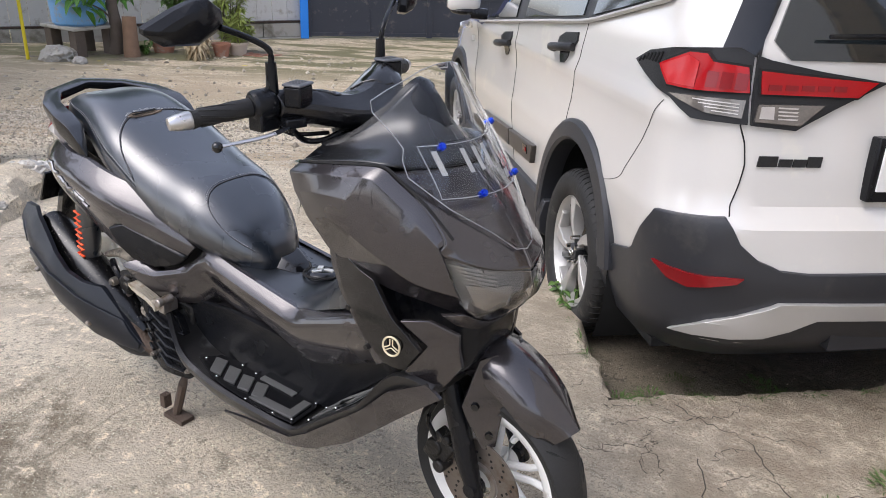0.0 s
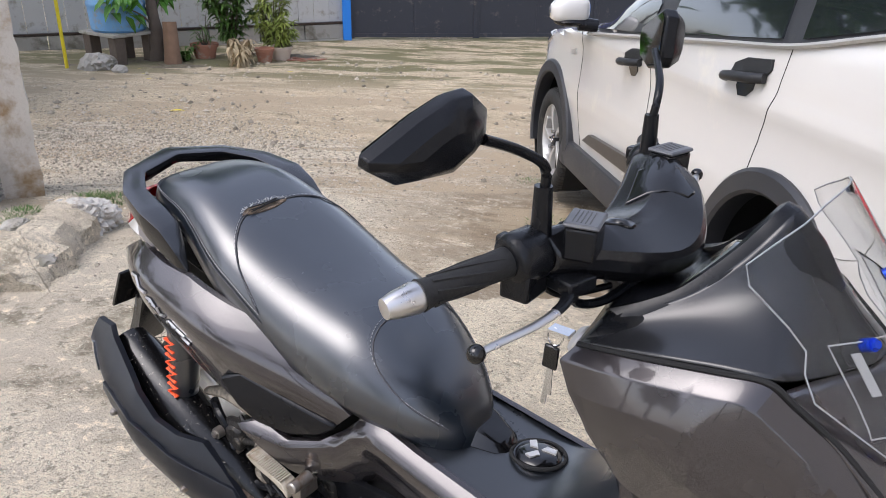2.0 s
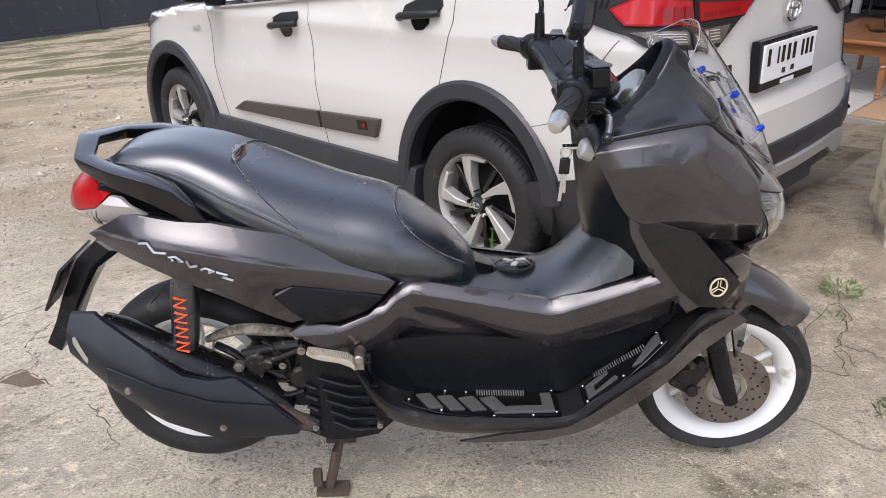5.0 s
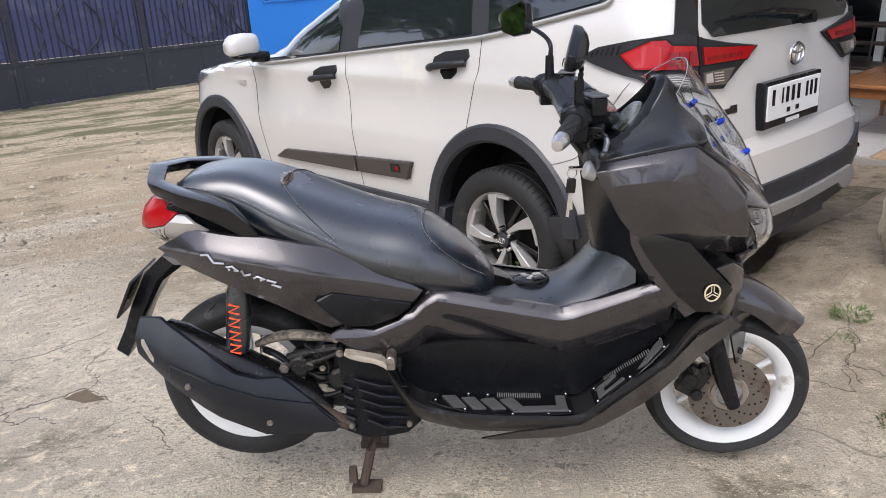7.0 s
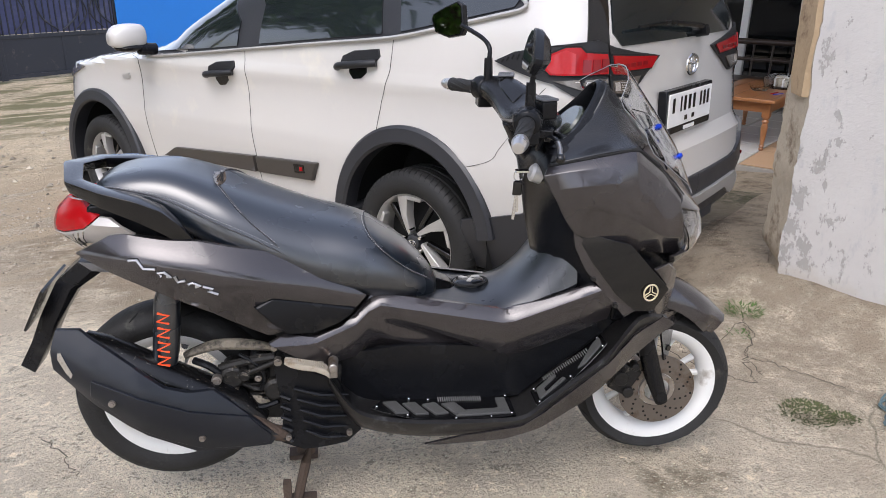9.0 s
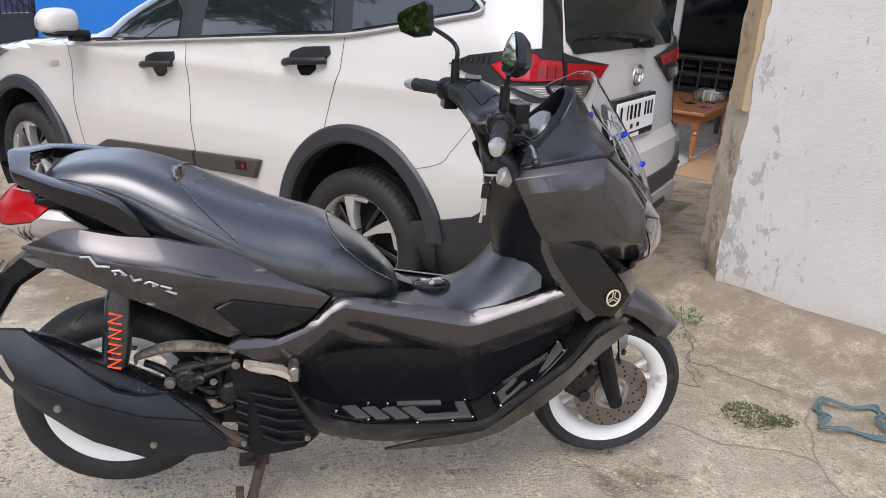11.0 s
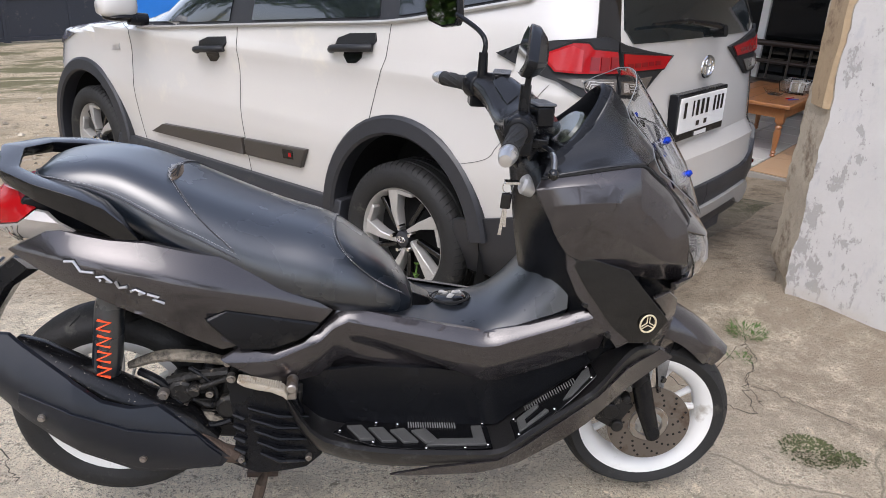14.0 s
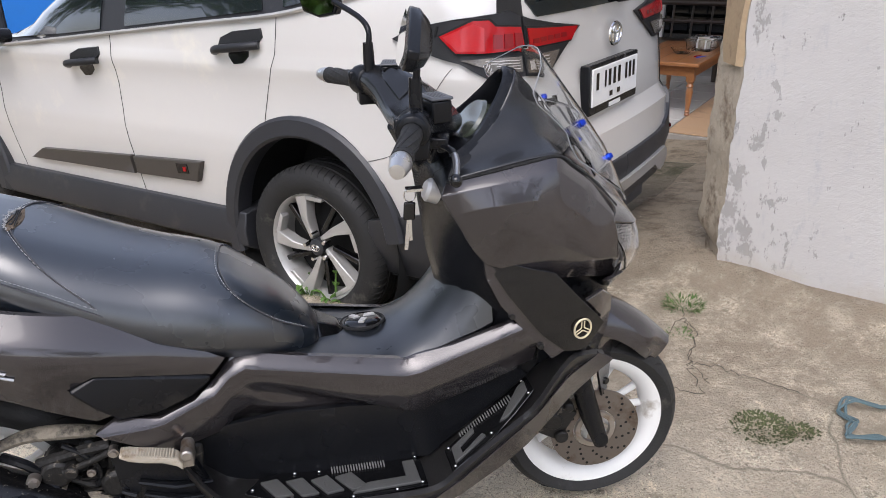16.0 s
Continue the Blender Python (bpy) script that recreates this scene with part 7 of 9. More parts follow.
        stem = curve([base + Vector((0, 0, 0.05)), base + Vector((0.002, 0.006 * s, 0.082)), base + Vector((-0.012, 0.04 * s, 0.105)), mc + Vector((0.02, -0.062 * s, -0.006))], 6)
        tube(bm, stem, 0.006, 10)
        part("mirror_stem", bm, MATTE, sc)
        turn = Matrix.Translation(mc) @ Matrix.Rotation((-0.16 if right else 0.71), 4, "Z") @ Matrix.Rotation(0.10 * (1 if right else -1), 4, "X") @ Matrix.Rotation(0.24 if right else 0.08, 4, "Y")
        bm = bmesh.new()
        face = [(-0.075, -0.008), (-0.062, -0.022), (-0.024, -0.041), (0.045, -0.030), (0.079, -0.004), (0.078, 0.006), (0.02, 0.030), (-0.02, 0.041), (-0.045, 0.040), (-0.070, 0.018)] if right else [(-0.070, -0.020), (-0.060, -0.033), (0.0, -0.037), (0.062, -0.024), (0.080, 0.004), (0.075, 0.015), (0.02, 0.028), (-0.045, 0.039), (-0.064, 0.030)]
        face = face if right else [(a * 0.78, b * 1.25) for a, b in face]
        rings = []
        for xo, sc_ in ((-0.012, 0.96), (-0.009, 1.0), (0.008, 0.99), (0.026, 0.72), (0.034, 0.42)):
            rings.append([turn @ Vector((xo * (0.8 if right else 1.0), s * py * sc_, pz * sc_ + 0.002)) for py, pz in face])
        loft(bm, rings)
        housing = part("mirror_housing", bm, MATTE, sc, "faceted black mirror housing", smooth=25, bevel=0.003)
        bm = bmesh.new()
        bm.faces.new([bm.verts.new(turn @ Vector((-0.0135, s * py * 0.9, pz * 0.88 + 0.002))) for py, pz in face])
        part("mirror_glass", bm, MIRROR, housing, "mirror glass")
    bm = bmesh.new()
    tube(bm, curve([RI + Vector((0.04, 0.0, -0.03)), (0.96, -0.14, 0.955), (0.98, -0.10, 0.95), (1.0, -0.05, 0.97)], 5), 0.006, 8)
    tube(bm, curve([RI + Vector((0.0, 0.01, -0.045)), (0.945, -0.15, 0.965), (0.975, -0.08, 0.96)], 5), 0.0045, 8)
    part("cable", bm, MATTE, sc, "black control cables")
    # ignition lock and keys
    bm = bmesh.new()
    lathe(bm, [(0.0, 0.008), (0.016, 0.008), (0.022, 0.002), (0.022, -0.02), (0.0, -0.02)], Matrix.Translation((0.960, -0.118, 0.892)) @ Matrix.Rotation(radians(90), 4, "Z") @ Matrix.Rotation(radians(20), 4, "X"), n=24, closed=False)
    lock = part("ignition_lock", bm, SILVER, sc, "silver ignition lock")
    bm = bmesh.new()
    box(bm, (-0.03, -0.010, -0.0025), (0.0, 0.010, 0.0025), Matrix.Translation((0.948, -0.118, 0.896)))
    tube(bm, [Vector((0.925 + 0.011 * math.cos(t), -0.118, 0.885 + 0.013 * math.sin(t))) for t in [2 * math.pi * i / 16 for i in range(16)]], 0.0013, 5, closed=True, up=(0, 1, 0))
    box(bm, (-0.0035, -0.001, -0.095), (0.0035, 0.001, -0.03), Matrix.Translation((0.925, -0.118, 0.873)) @ Matrix.Rotation(0.10, 4, "Y"))
    box(bm, (-0.003, -0.001, -0.075), (0.003, 0.001, -0.03), Matrix.Translation((0.923, -0.120, 0.872)) @ Matrix.Rotation(-0.02, 4, "Y"))
    part("key", bm, CHROME, lock, "bunch of metal keys")
    bm = bmesh.new()
    box(bm, (-0.011, -0.003, -0.035), (0.011, 0.003, 0.0), Matrix.Translation((0.924, -0.121, 0.873)) @ Matrix.Rotation(0.06, 4, "Y"))
    part("key_fob", bm, GLOSS, lock, "black key fob", bevel=0.003)

    # metal badge on the tail panel, as plain strokes on a dark backing
    strokes = [[(0, 0), (0.018, 0.009), (0.031, -0.004), (0.057, 0.006)], [(0.067, -0.007), (0.061, -0.001), (0.075, 0.007), (0.088, 0.0), (0.078, -0.002)], [(0.096, 0.005), (0.101, -0.006), (0.117, 0.004)],
               [(0.122, -0.004), (0.132, 0.005), (0.148, 0.003), (0.137, -0.004)], [(0.153, 0.004), (0.174, 0.006), (0.163, -0.004), (0.184, -0.004)]]
    for s in (1, -1):
        def on_panel(st, d):
            return [(lambda p: Vector((p.x, s * p.y, p.z)))(rear(0.055 + dx, 0.735 - 0.42 * dx + dz - mix_rows(REAR_RIDGE, 0.055 + dx)[0], d)) for dx, dz in st]
        bm = bmesh.new()
        for st in strokes:
            tube(bm, on_panel(st, 0.002), 0.0032, 8)
        badge = part("side_badge", bm, BADGE, sc, "bright metal strokes of a badge")
        bm = bmesh.new()
        for st in strokes:
            tube(bm, on_panel(st, -0.001), 0.0048, 8)
        part("badge_backing", bm, DARK, badge, "black badge backing")

    # centre stand
    bm = bmesh.new()
    for y in (-0.09, 0.09):
        tube(bm, [(0.44, y * 0.9, 0.23), (0.40, y, 0.12), (0.375, y * 1.15, 0.018)], 0.013, 8)
        box(bm, (-0.035, -0.022, -0.008), (0.045, 0.022, 0.006), Matrix.Translation((0.378, y * 1.15, 0.010)))
    rod(bm, (0.415, -0.09, 0.15), (0.415, 0.09, 0.15), 0.010)
    box(bm, (-0.02, -0.012, -0.03), (0.0, 0.012, 0.01), Matrix.Translation((0.36, -0.118, 0.07)))
    part("centre_stand", bm, RUST, sc, "dirty rusted centre stand")
    return sc


SHIELD = material("satin_blue_black_plastic", (0.011, 0.013, 0.018), 0.33, 0.0, 0.15, 8, bump=0.04, bump_scale=400, spec=0.45)
SMOKE = material("smoky_reflector", (0.30, 0.29, 0.28), 0.2, 0.7, 0.3, 18)
PALEGREY = material("faded_grey_print", (0.30, 0.30, 0.30), 0.6, 0.0, 0.1, 30)
THREAD = material("pale_thread", (0.30, 0.30, 0.31), 0.8, 0.0, 0.3, 300)
STITCH = material("grey_thread", (0.05, 0.05, 0.055), 0.8, 0.0, 0.4, 300)
FOAM = material("torn_tan_foam", (0.16, 0.12, 0.085), 0.95, 0.0, 0.5, 90, bump=1.0, bump_scale=200)
SOOT = material("sooty_black_steel", (0.006, 0.006, 0.0065), 0.22, 0.2, 0.3, 20, bump=0.03, bump_scale=150, dirt=(0.30, 0.27, 0.22), dirt_amount=0.0, dirt_scale=130)
PEG = material("bare_cast_alloy", (0.42, 0.375, 0.30), 0.55, 0.15, 0.2, 30, dirt=(0.28, 0.22, 0.15), dirt_amount=0.3, dirt_scale=30)
FOOTB = material("scuffed_black_plastic", (0.014, 0.0135, 0.0135), 0.33, 0.0, 0.2, 9, bump=0.08, bump_scale=400, dirt=(0.07, 0.07, 0.07), dirt_amount=0.12, dirt_scale=16)
RIDGE = material("dull_ribbed_rubber", (0.16, 0.16, 0.155), 0.6, 0.0, 0.3, 60)
PADRUB = material("worn_grey_rubber", (0.060, 0.060, 0.058), 0.7, 0.0, 0.4, 40, bump=0.3, bump_scale=250)
GOLD = material("pale_gold_print", (0.66, 0.58, 0.40), 0.35, 0.4, 0.05, 30)
LAMPDARK = material("smoked_lamp_bowl", (0.10, 0.10, 0.10), 0.25, 0.3, 0.2, 20)
LCD = material("grey_green_display", (0.05, 0.058, 0.045), 0.12, 0.0, 0.2, 15, coat=0.8)
EDGE = material("frosted_acrylic_edge", (0.28, 0.29, 0.30), 0.3, 0.0, 0.1, 30)
RAILBLACK = material("satin_black_rail_paint", (0.010, 0.0115, 0.0145), 0.24, 0.0, 0.15, 6, coat=0.5, rough_vary=0.05, spec=0.8, coat_rough=0.2)
LIDGREY = material("worn_grey_lid", (0.075, 0.078, 0.085), 0.45, 0.0, 0.2, 40)
DISC = material("worn_brake_disc", (0.21, 0.185, 0.165), 0.42, 0.85, 0.2, 14, dirt=(0.12, 0.085, 0.06), dirt_amount=0.3, dirt_scale=14)
BADGE = material("satin_silver_badge", (0.50, 0.50, 0.51), 0.3, 0.8, 0.1, 30)
COWLBLACK = material("satin_dark_cowl", (0.016, 0.0165, 0.018), 0.27, 0.1, 0.15, 6, coat=0.2, rough_vary=0.06)
HBAR = material("satin_dark_cover", (0.009, 0.009, 0.010), 0.19, 0.15, 0.15, 9, bump=0.06, bump_scale=500, rough_vary=0.06)
ALU = material("brushed_aluminium", (0.62, 0.61, 0.60), 0.3, 0.95, 0.1, 60)
MIRROR = material("mirror", (0.85, 0.86, 0.85), 0.03, 1.0, 0.0, 10, rough_vary=0.01)

build_scooter()


# ---- terrace and house beyond the car ----
HOUSE = Matrix.Translation((4.40, 4.05, -0.15)) @ Matrix.Rotation(math.atan2(0.66, 0.75), 4, "Z")
TILE = material("white_glazed_tile", (0.66, 0.65, 0.62), 0.18, 0.0, 0.05, 3, coat=0.3, dirt=(0.45, 0.42, 0.37), dirt_amount=0.15, dirt_scale=4)
GROUT = material("grey_grout", (0.30, 0.28, 0.25), 0.9, 0.0, 0.15, 9)
BEIGE = material("beige_floor_screed", (0.46, 0.31, 0.19), 0.4, 0.0, 0.10, 5, dirt=(0.30, 0.21, 0.14), dirt_amount=0.2, dirt_scale=6)
BLACKGLASS = material("dark_house_glass", (0.006, 0.007, 0.008), 0.05, 0.0, 0.3, 2, rough_vary=0.02)
HOUSEPAINT = material("cream_house_plaster", (0.55, 0.52, 0.46), 0.85, 0.0, 0.1, 3, bump=0.2, bump_scale=60, dirt=(0.38, 0.35, 0.30), dirt_amount=0.2, dirt_scale=3)
ROOFTILE = material("brown_roof_tile", (0.20, 0.10, 0.07), 0.8, 0.0, 0.25, 8, bump=0.3, bump_scale=40)
CLEARPLASTIC = glassy("clear_plastic", (0.93, 0.94, 0.93), 0.06, 1.3)
INK = material("blue_pen_plastic", (0.02, 0.04, 0.38), 0.35, 0.0, 0.1, 20)


def build_house():
    bm = bmesh.new()
    box(bm, (-0.58, -4.0, -0.70), (2.55, 6.5, -0.012), HOUSE)
    tagged(part("terrace_base", bm, GROUT, bevel=0.01), "raised concrete terrace base with a worn edge", "terrace", kind="structure")
    floor = new("terrace_floor")
    tagged(floor, "terrace floor of white glazed tiles with a beige strip", "floor", kind="structure")
    floor.matrix_basis = HOUSE
    bm = bmesh.new()
    box(bm, (-0.575, -3.98, -0.010), (2.4, 0.015, 0.0))
    part("beige_strip", bm, BEIGE, floor, "beige screed strip", bevel=0.003)
    bm = bmesh.new()
    box(bm, (0.003, 0.003, -0.010), (0.397, 0.397, 0.0))
    first = part("tile", bm, TILE, floor)
    for i in range(7):
        for j in range(12):
            ob = first if i == j == 0 else new("tile", first.data)
            ob.parent = floor
            ob.matrix_basis = Matrix.Translation((-0.57 + 0.42 * i, 0.025 + 0.42 * j, 0.0)) @ Matrix.Diagonal((1.04, 1.04, 1, 1))
    # wall with the dark window
    bm = bmesh.new()
    for lo, hi in (((2.4, -4.0, 0), (2.55, -1.7, 2.9)), ((2.4, 3.6, 0), (2.55, 6.5, 2.9)), ((2.4, -1.7, 0), (2.55, 3.6, 0.25)), ((2.4, -1.7, 2.3), (2.55, 3.6, 2.9))):
        box(bm, lo, hi, HOUSE)
    tagged(part("wall_house", bm, HOUSEPAINT, smooth=0), "cream plaster house wall behind the terrace", "wall", kind="structure")
    win = new("window_1")
    tagged(win, "wide dark glass house front with pale upright frames", "window", kind="structure")
    win.matrix_basis = HOUSE
    frames = (-1.66, -0.22, 1.02, 2.3, 3.56)
    for y0, y1 in zip(frames, frames[1:]):
        bm = bmesh.new()
        box(bm, (2.44, y0 + 0.04, 0.29), (2.446, y1 - 0.04, 2.26))
        part("pane", bm, BLACKGLASS, win)
    for y in frames:
        bm = bmesh.new()
        box(bm, (2.385, y - 0.04, 0.25), (2.47, y + 0.04, 2.3))
        part("window_frame", bm, WHITE, win, "pale upright frame", bevel=0.004)
    for z in (0.25, 2.26):
        bm = bmesh.new()
        box(bm, (2.40, -1.7, z), (2.47, 3.6, z + 0.04))
        part("window_sill" if z < 1 else "window_head", bm, HOUSEPAINT, win, bevel=0.004)
    # side wall, then an unseen ceiling and roof added to darken the terrace
    bm = bmesh.new()
    box(bm, (-0.2, -4.15, -0.6), (2.4, -4.0, 2.9), HOUSE)
    tagged(part("wall_side", bm, HOUSEPAINT, smooth=0), "cream plaster side wall of the terrace", "wall", kind="structure")
    bm = bmesh.new()
    box(bm, (-0.9, -4.15, 2.90), (2.55, 6.5, 2.98), HOUSE)
    tagged(part("ceiling", bm, HOUSEPAINT, smooth=0), "unseen plain pale ceiling added over the terrace to darken it", "ceiling", kind="structure")
    bm = bmesh.new()
    loft(bm, [[HOUSE @ Vector(p) for p in ((-1.2, y, 2.985), (3.0, y, 4.1), (3.0, y, 4.2), (-1.25, y, 3.07))] for y in (-4.3, 6.7)])
    tagged(part("roof", bm, ROOFTILE, smooth=0), "unseen brown tiled lean-to roof added over the terrace to darken it", "roof", kind="structure")
    for y in (2.9, 6.2):
        bm = bmesh.new()
        box(bm, (-0.5, y - 0.09, 0.0), (-0.32, y + 0.09, 2.9), HOUSE)
        tagged(part("terrace_post", bm, HOUSEPAINT, bevel=0.01), "square plaster terrace post", "post", kind="structure")


def turned_leg(bm, x, y, z1, r=0.03):
    prof = [(0.55, 0.0), (0.75, 0.03), (0.5, 0.06), (0.8, 0.09), (0.55, 0.12), (0.8, 0.30), (1.0, 0.48), (0.75, 0.56), (1.05, 0.60), (0.7, 0.64), (1.1, 0.68), (1.1, 0.70)]
    lathe(bm, [(0.0, 0.0)] + [(r * q, z1 * h) for q, h in prof] + [(0.0, z1 * 0.70)], Matrix.Translation((x, y, 0)) @ Matrix.Rotation(radians(90), 4, "X"), n=16, closed=False)
    box(bm, (x - 0.032, y - 0.032, z1 * 0.70), (x + 0.032, y + 0.032, z1))


def build_terrace_things():
    table = thing("coffee_table", "varnished teak coffee table with turned legs", "table", at=HOUSE)
    bm = bmesh.new()
    box(bm, (-0.08, -0.06, 0.42), (1.20, 0.58, 0.45))
    part("tabletop", bm, WOOD, table, bevel=0.006)
    for y0 in (-0.02, 0.14, 0.30, 0.46):
        bm = bmesh.new()
        box(bm, (-0.05, y0, 0.4505), (1.17, y0 + 0.004, 0.4515))
        part("board_joint", bm, DARKWOOD, table)
    bm = bmesh.new()
    for lo, hi in (((0.0, -0.01, 0.33), (1.12, 0.012, 0.42)), ((0.0, 0.508, 0.33), (1.12, 0.53, 0.42)), ((-0.01, 0.0, 0.33), (0.012, 0.52, 0.42)), ((1.108, 0.0, 0.33), (1.13, 0.52, 0.42))):
        box(bm, lo, hi)
    part("apron", bm, WOOD, table, bevel=0.004)
    for x, y in ((0.02, 0.02), (1.10, 0.02), (0.02, 0.50), (1.10, 0.50)):
        bm = bmesh.new()
        turned_leg(bm, x, y, 0.42)
        part("leg", bm, WOOD, table, smooth=35)
    bench = thing("bench", "dark wooden bench with a spindle back against the window", "bench", at=HOUSE)
    bm = bmesh.new()
    box(bm, (1.62, -1.35, 0.32), (2.10, 1.75, 0.36))
    part("seat", bm, DARKWOOD, bench, bevel=0.008)
    for z, r in ((0.72, 0.032), (0.53, 0.022)):
        bm = bmesh.new()
        tube(bm, [(2.13, -1.38, z), (2.13, 0.2, z + 0.012), (2.13, 1.78, z)], r, 10)
        part("back_rail", bm, DARKWOOD, bench)
    for k in range(15):
        bm = bmesh.new()
        rod(bm, (2.10, -1.25 + 0.205 * k, 0.36), (2.13, -1.25 + 0.205 * k, 0.72), 0.012, n=8)
        part("spindle", bm, DARKWOOD, bench)
    for x in (1.67, 2.06):
        for y in (-1.28, 0.2, 1.68):
            bm = bmesh.new()
            rod(bm, (x, y, 0.0), (x, y, 0.33), 0.024, 0.028, 10)
            part("leg", bm, DARKWOOD, bench)
    for y in (-1.33, 1.73):
        bm = bmesh.new()
        tube(bm, curve([(1.64, y, 0.36), (1.66, y, 0.55), (1.9, y, 0.57), (2.13, y, 0.60)], 5), 0.022, 8)
        part("arm", bm, DARKWOOD, bench)
    chair = thing("armchair", "red-brown wooden armchair beside the coffee table", "chair", at=HOUSE @ Matrix.Translation((1.55, -0.55, 0)))
    bm = bmesh.new()
    box(bm, (-0.25, -0.24, 0.34), (0.25, 0.24, 0.38))
    part("seat", bm, WOOD, chair, bevel=0.008)
    for x in (-0.22, 0.22):
        for y in (-0.21, 0.21):
            bm = bmesh.new()
            rod(bm, (x, y, 0), (x, y, 0.80 if y < 0 else 0.58), 0.02, 0.018, 10)
            part("leg", bm, WOOD, chair)
        bm = bmesh.new()
        tube(bm, [(x, -0.22, 0.60), (x, 0.0, 0.60), (x, 0.24, 0.585)], 0.02, 8, flat=0.7)
        part("arm", bm, WOOD, chair)
    for z in (0.5, 0.64, 0.78):
        bm = bmesh.new()
        box(bm, (-0.22, -0.225, z - 0.025), (0.22, -0.20, z + 0.025))
        part("back_slat", bm, WOOD, chair, bevel=0.004)

    def dish(name, label, x, y, r0, r1, h, mat, square=False):
        bm = bmesh.new()
        if square:
            rings = []
            for z, q in ((0.0, 1.0), (h, 1.16), (h, 1.12), (0.004, 0.96)):
                rings.append([HOUSE @ Vector((x + a * q, y + b * q, 0.4518 + z)) for a, b in ((-r0, -r1), (0, -r1 * 1.02), (r0, -r1), (r0, r1), (0, r1 * 1.02), (-r0, r1))])
            loft(bm, rings)
        else:
            lathe(bm, [(0.0, 0.0), (r0, 0.0), (r0 * 1.2, h * 0.3), (r1, h), (r1 - 0.003, h), (r0 * 1.15, h * 0.33), (0.0, 0.004)], HOUSE @ Matrix.Translation((x, y, 0.4518)) @ Matrix.Rotation(radians(90), 4, "X"), n=20, closed=False)
        return tagged(part(name, bm, mat, bevel=0.0015 if square else 0), label, name.replace("_", " "))
    dish("storage_basket", "clear plastic basket filled with small things on the table", 0.78, 0.13, 0.17, 0.10, 0.10, CLEARPLASTIC, True)
    dish("glass_bowl", "clear cut glass ashtray bowl on the table", 0.42, 0.22, 0.06, 0.10, 0.05, CLEARPLASTIC)
    rnd = random.Random(4)
    for k in range(12):
        bm = bmesh.new()
        c = Vector((0.66 + 0.25 * rnd.random(), 0.06 + 0.14 * rnd.random(), 0.462))
        box(bm, (-0.03, -0.02, 0), (0.03, 0.02, 0.055 + 0.03 * rnd.random()), HOUSE @ Matrix.Translation(c) @ Matrix.Rotation(rnd.random() * 3, 4, "Z"))
        tagged(part("packet", bm, (SACK, PEG, RIM)[k % 3], bevel=0.004), "small pale packet lying in the clear basket", "packet", group="packets in the basket")
    for k, m in enumerate((INK, RED)):
        bm = bmesh.new()
        rod(bm, HOUSE @ Vector((0.22 + 0.03 * k, 0.04 + 0.03 * k, 0.457)), HOUSE @ Vector((0.34 + 0.03 * k, -0.01 + 0.05 * k, 0.457)), 0.006, 0.004, 8)
        tagged(part("pen", bm, m), "blue plastic pen on the table" if k == 0 else "red plastic pen on the table", "pen")


build_house()
build_terrace_things()

# timber strip on the raw end of the yard wall, and a mortar fillet at its foot
bm = bmesh.new()
rings = []
for k in range(26):
    z = 0.86 + 2.0 * k / 25
    j = 0.012 * noise.noise(Vector((z * 6, 0, 0))) + 0.006 * noise.noise(Vector((z * 22, 3, 0)))
    w0, w1 = 0.0 + j, 0.075 + 0.5 * j - (0.035 if k == 0 else 0)
    q = WALL_ACROSS
    rings.append([Vector((*(WALL_FOOT - WALL_DIR * o + q * d), z)) for o, d in ((-0.05, w0 + 0.01), (0.022 + j, w0 + 0.01), (0.026 - j, w1 + 0.08), (-0.05, w1 + 0.08))])
loft(bm, rings)
TIMBER = material("raw_tan_timber", (0.42, 0.31, 0.19), 0.85, 0.0, 0.25, 7, bump=0.5, bump_scale=45, dirt=(0.20, 0.13, 0.08), dirt_amount=0.2, dirt_scale=9)
tagged(part("door_jamb", bm, TIMBER), "splintered tan timber strip on the wall end", "timber", kind="structure")
bm = bmesh.new()
rings = []
for k in range(46):
    a = -0.14 + 0.1 * k
    j = 0.015 * noise.noise(Vector((a * 4, 1, 0)))
    q = Vector((WALL_DIR.y, -WALL_DIR.x))
    row = []
    for d, h in ((-0.06, -0.05), (0.16 + 2.4 * j, -0.03), (0.10 + 2 * j, 0.010), (0.03 + j, 0.035 + j), (-0.06, 0.04 + j)):
        p = WALL_FOOT + WALL_DIR * a + q * d
        row.append(Vector((p.x, p.y, ground_height(p.x, p.y) + h)))
    rings.append(row)
loft(bm, rings)
tagged(part("wall_footing", bm, GROUND, smooth=60), "crumbling mortar fillet along the wall foot", "footing", kind="structure")


# ---- plants ----
def leaf(bm, base, d, length, width, droop=0.3, fold=0.25):
    """A folded pointed leaf from base along d."""
    d = Vector(d).normalized()
    side = d.cross(Vector((0, 0, 1)))
    side = side.normalized() if side.length > 0.05 else Vector((1, 0, 0))
    up = side.cross(d)
    rows = []
    for t, w in ((0.0, 0.10), (0.35, 1.0), (0.7, 0.75), (1.0, 0.03)):
        c = Vector(base) + d * (length * t) - Vector((0, 0, droop * length * t * t))
        rows.append([bm.verts.new(c - side * (width * w / 2) + up * fold * width * w), bm.verts.new(c), bm.verts.new(c + side * (width * w / 2) + up * fold * width * w)])
    for a, b in zip(rows, rows[1:]):
        bm.faces.new((a[0], a[1], b[1], b[0]))
        bm.faces.new((a[1], a[2], b[2], b[1]))


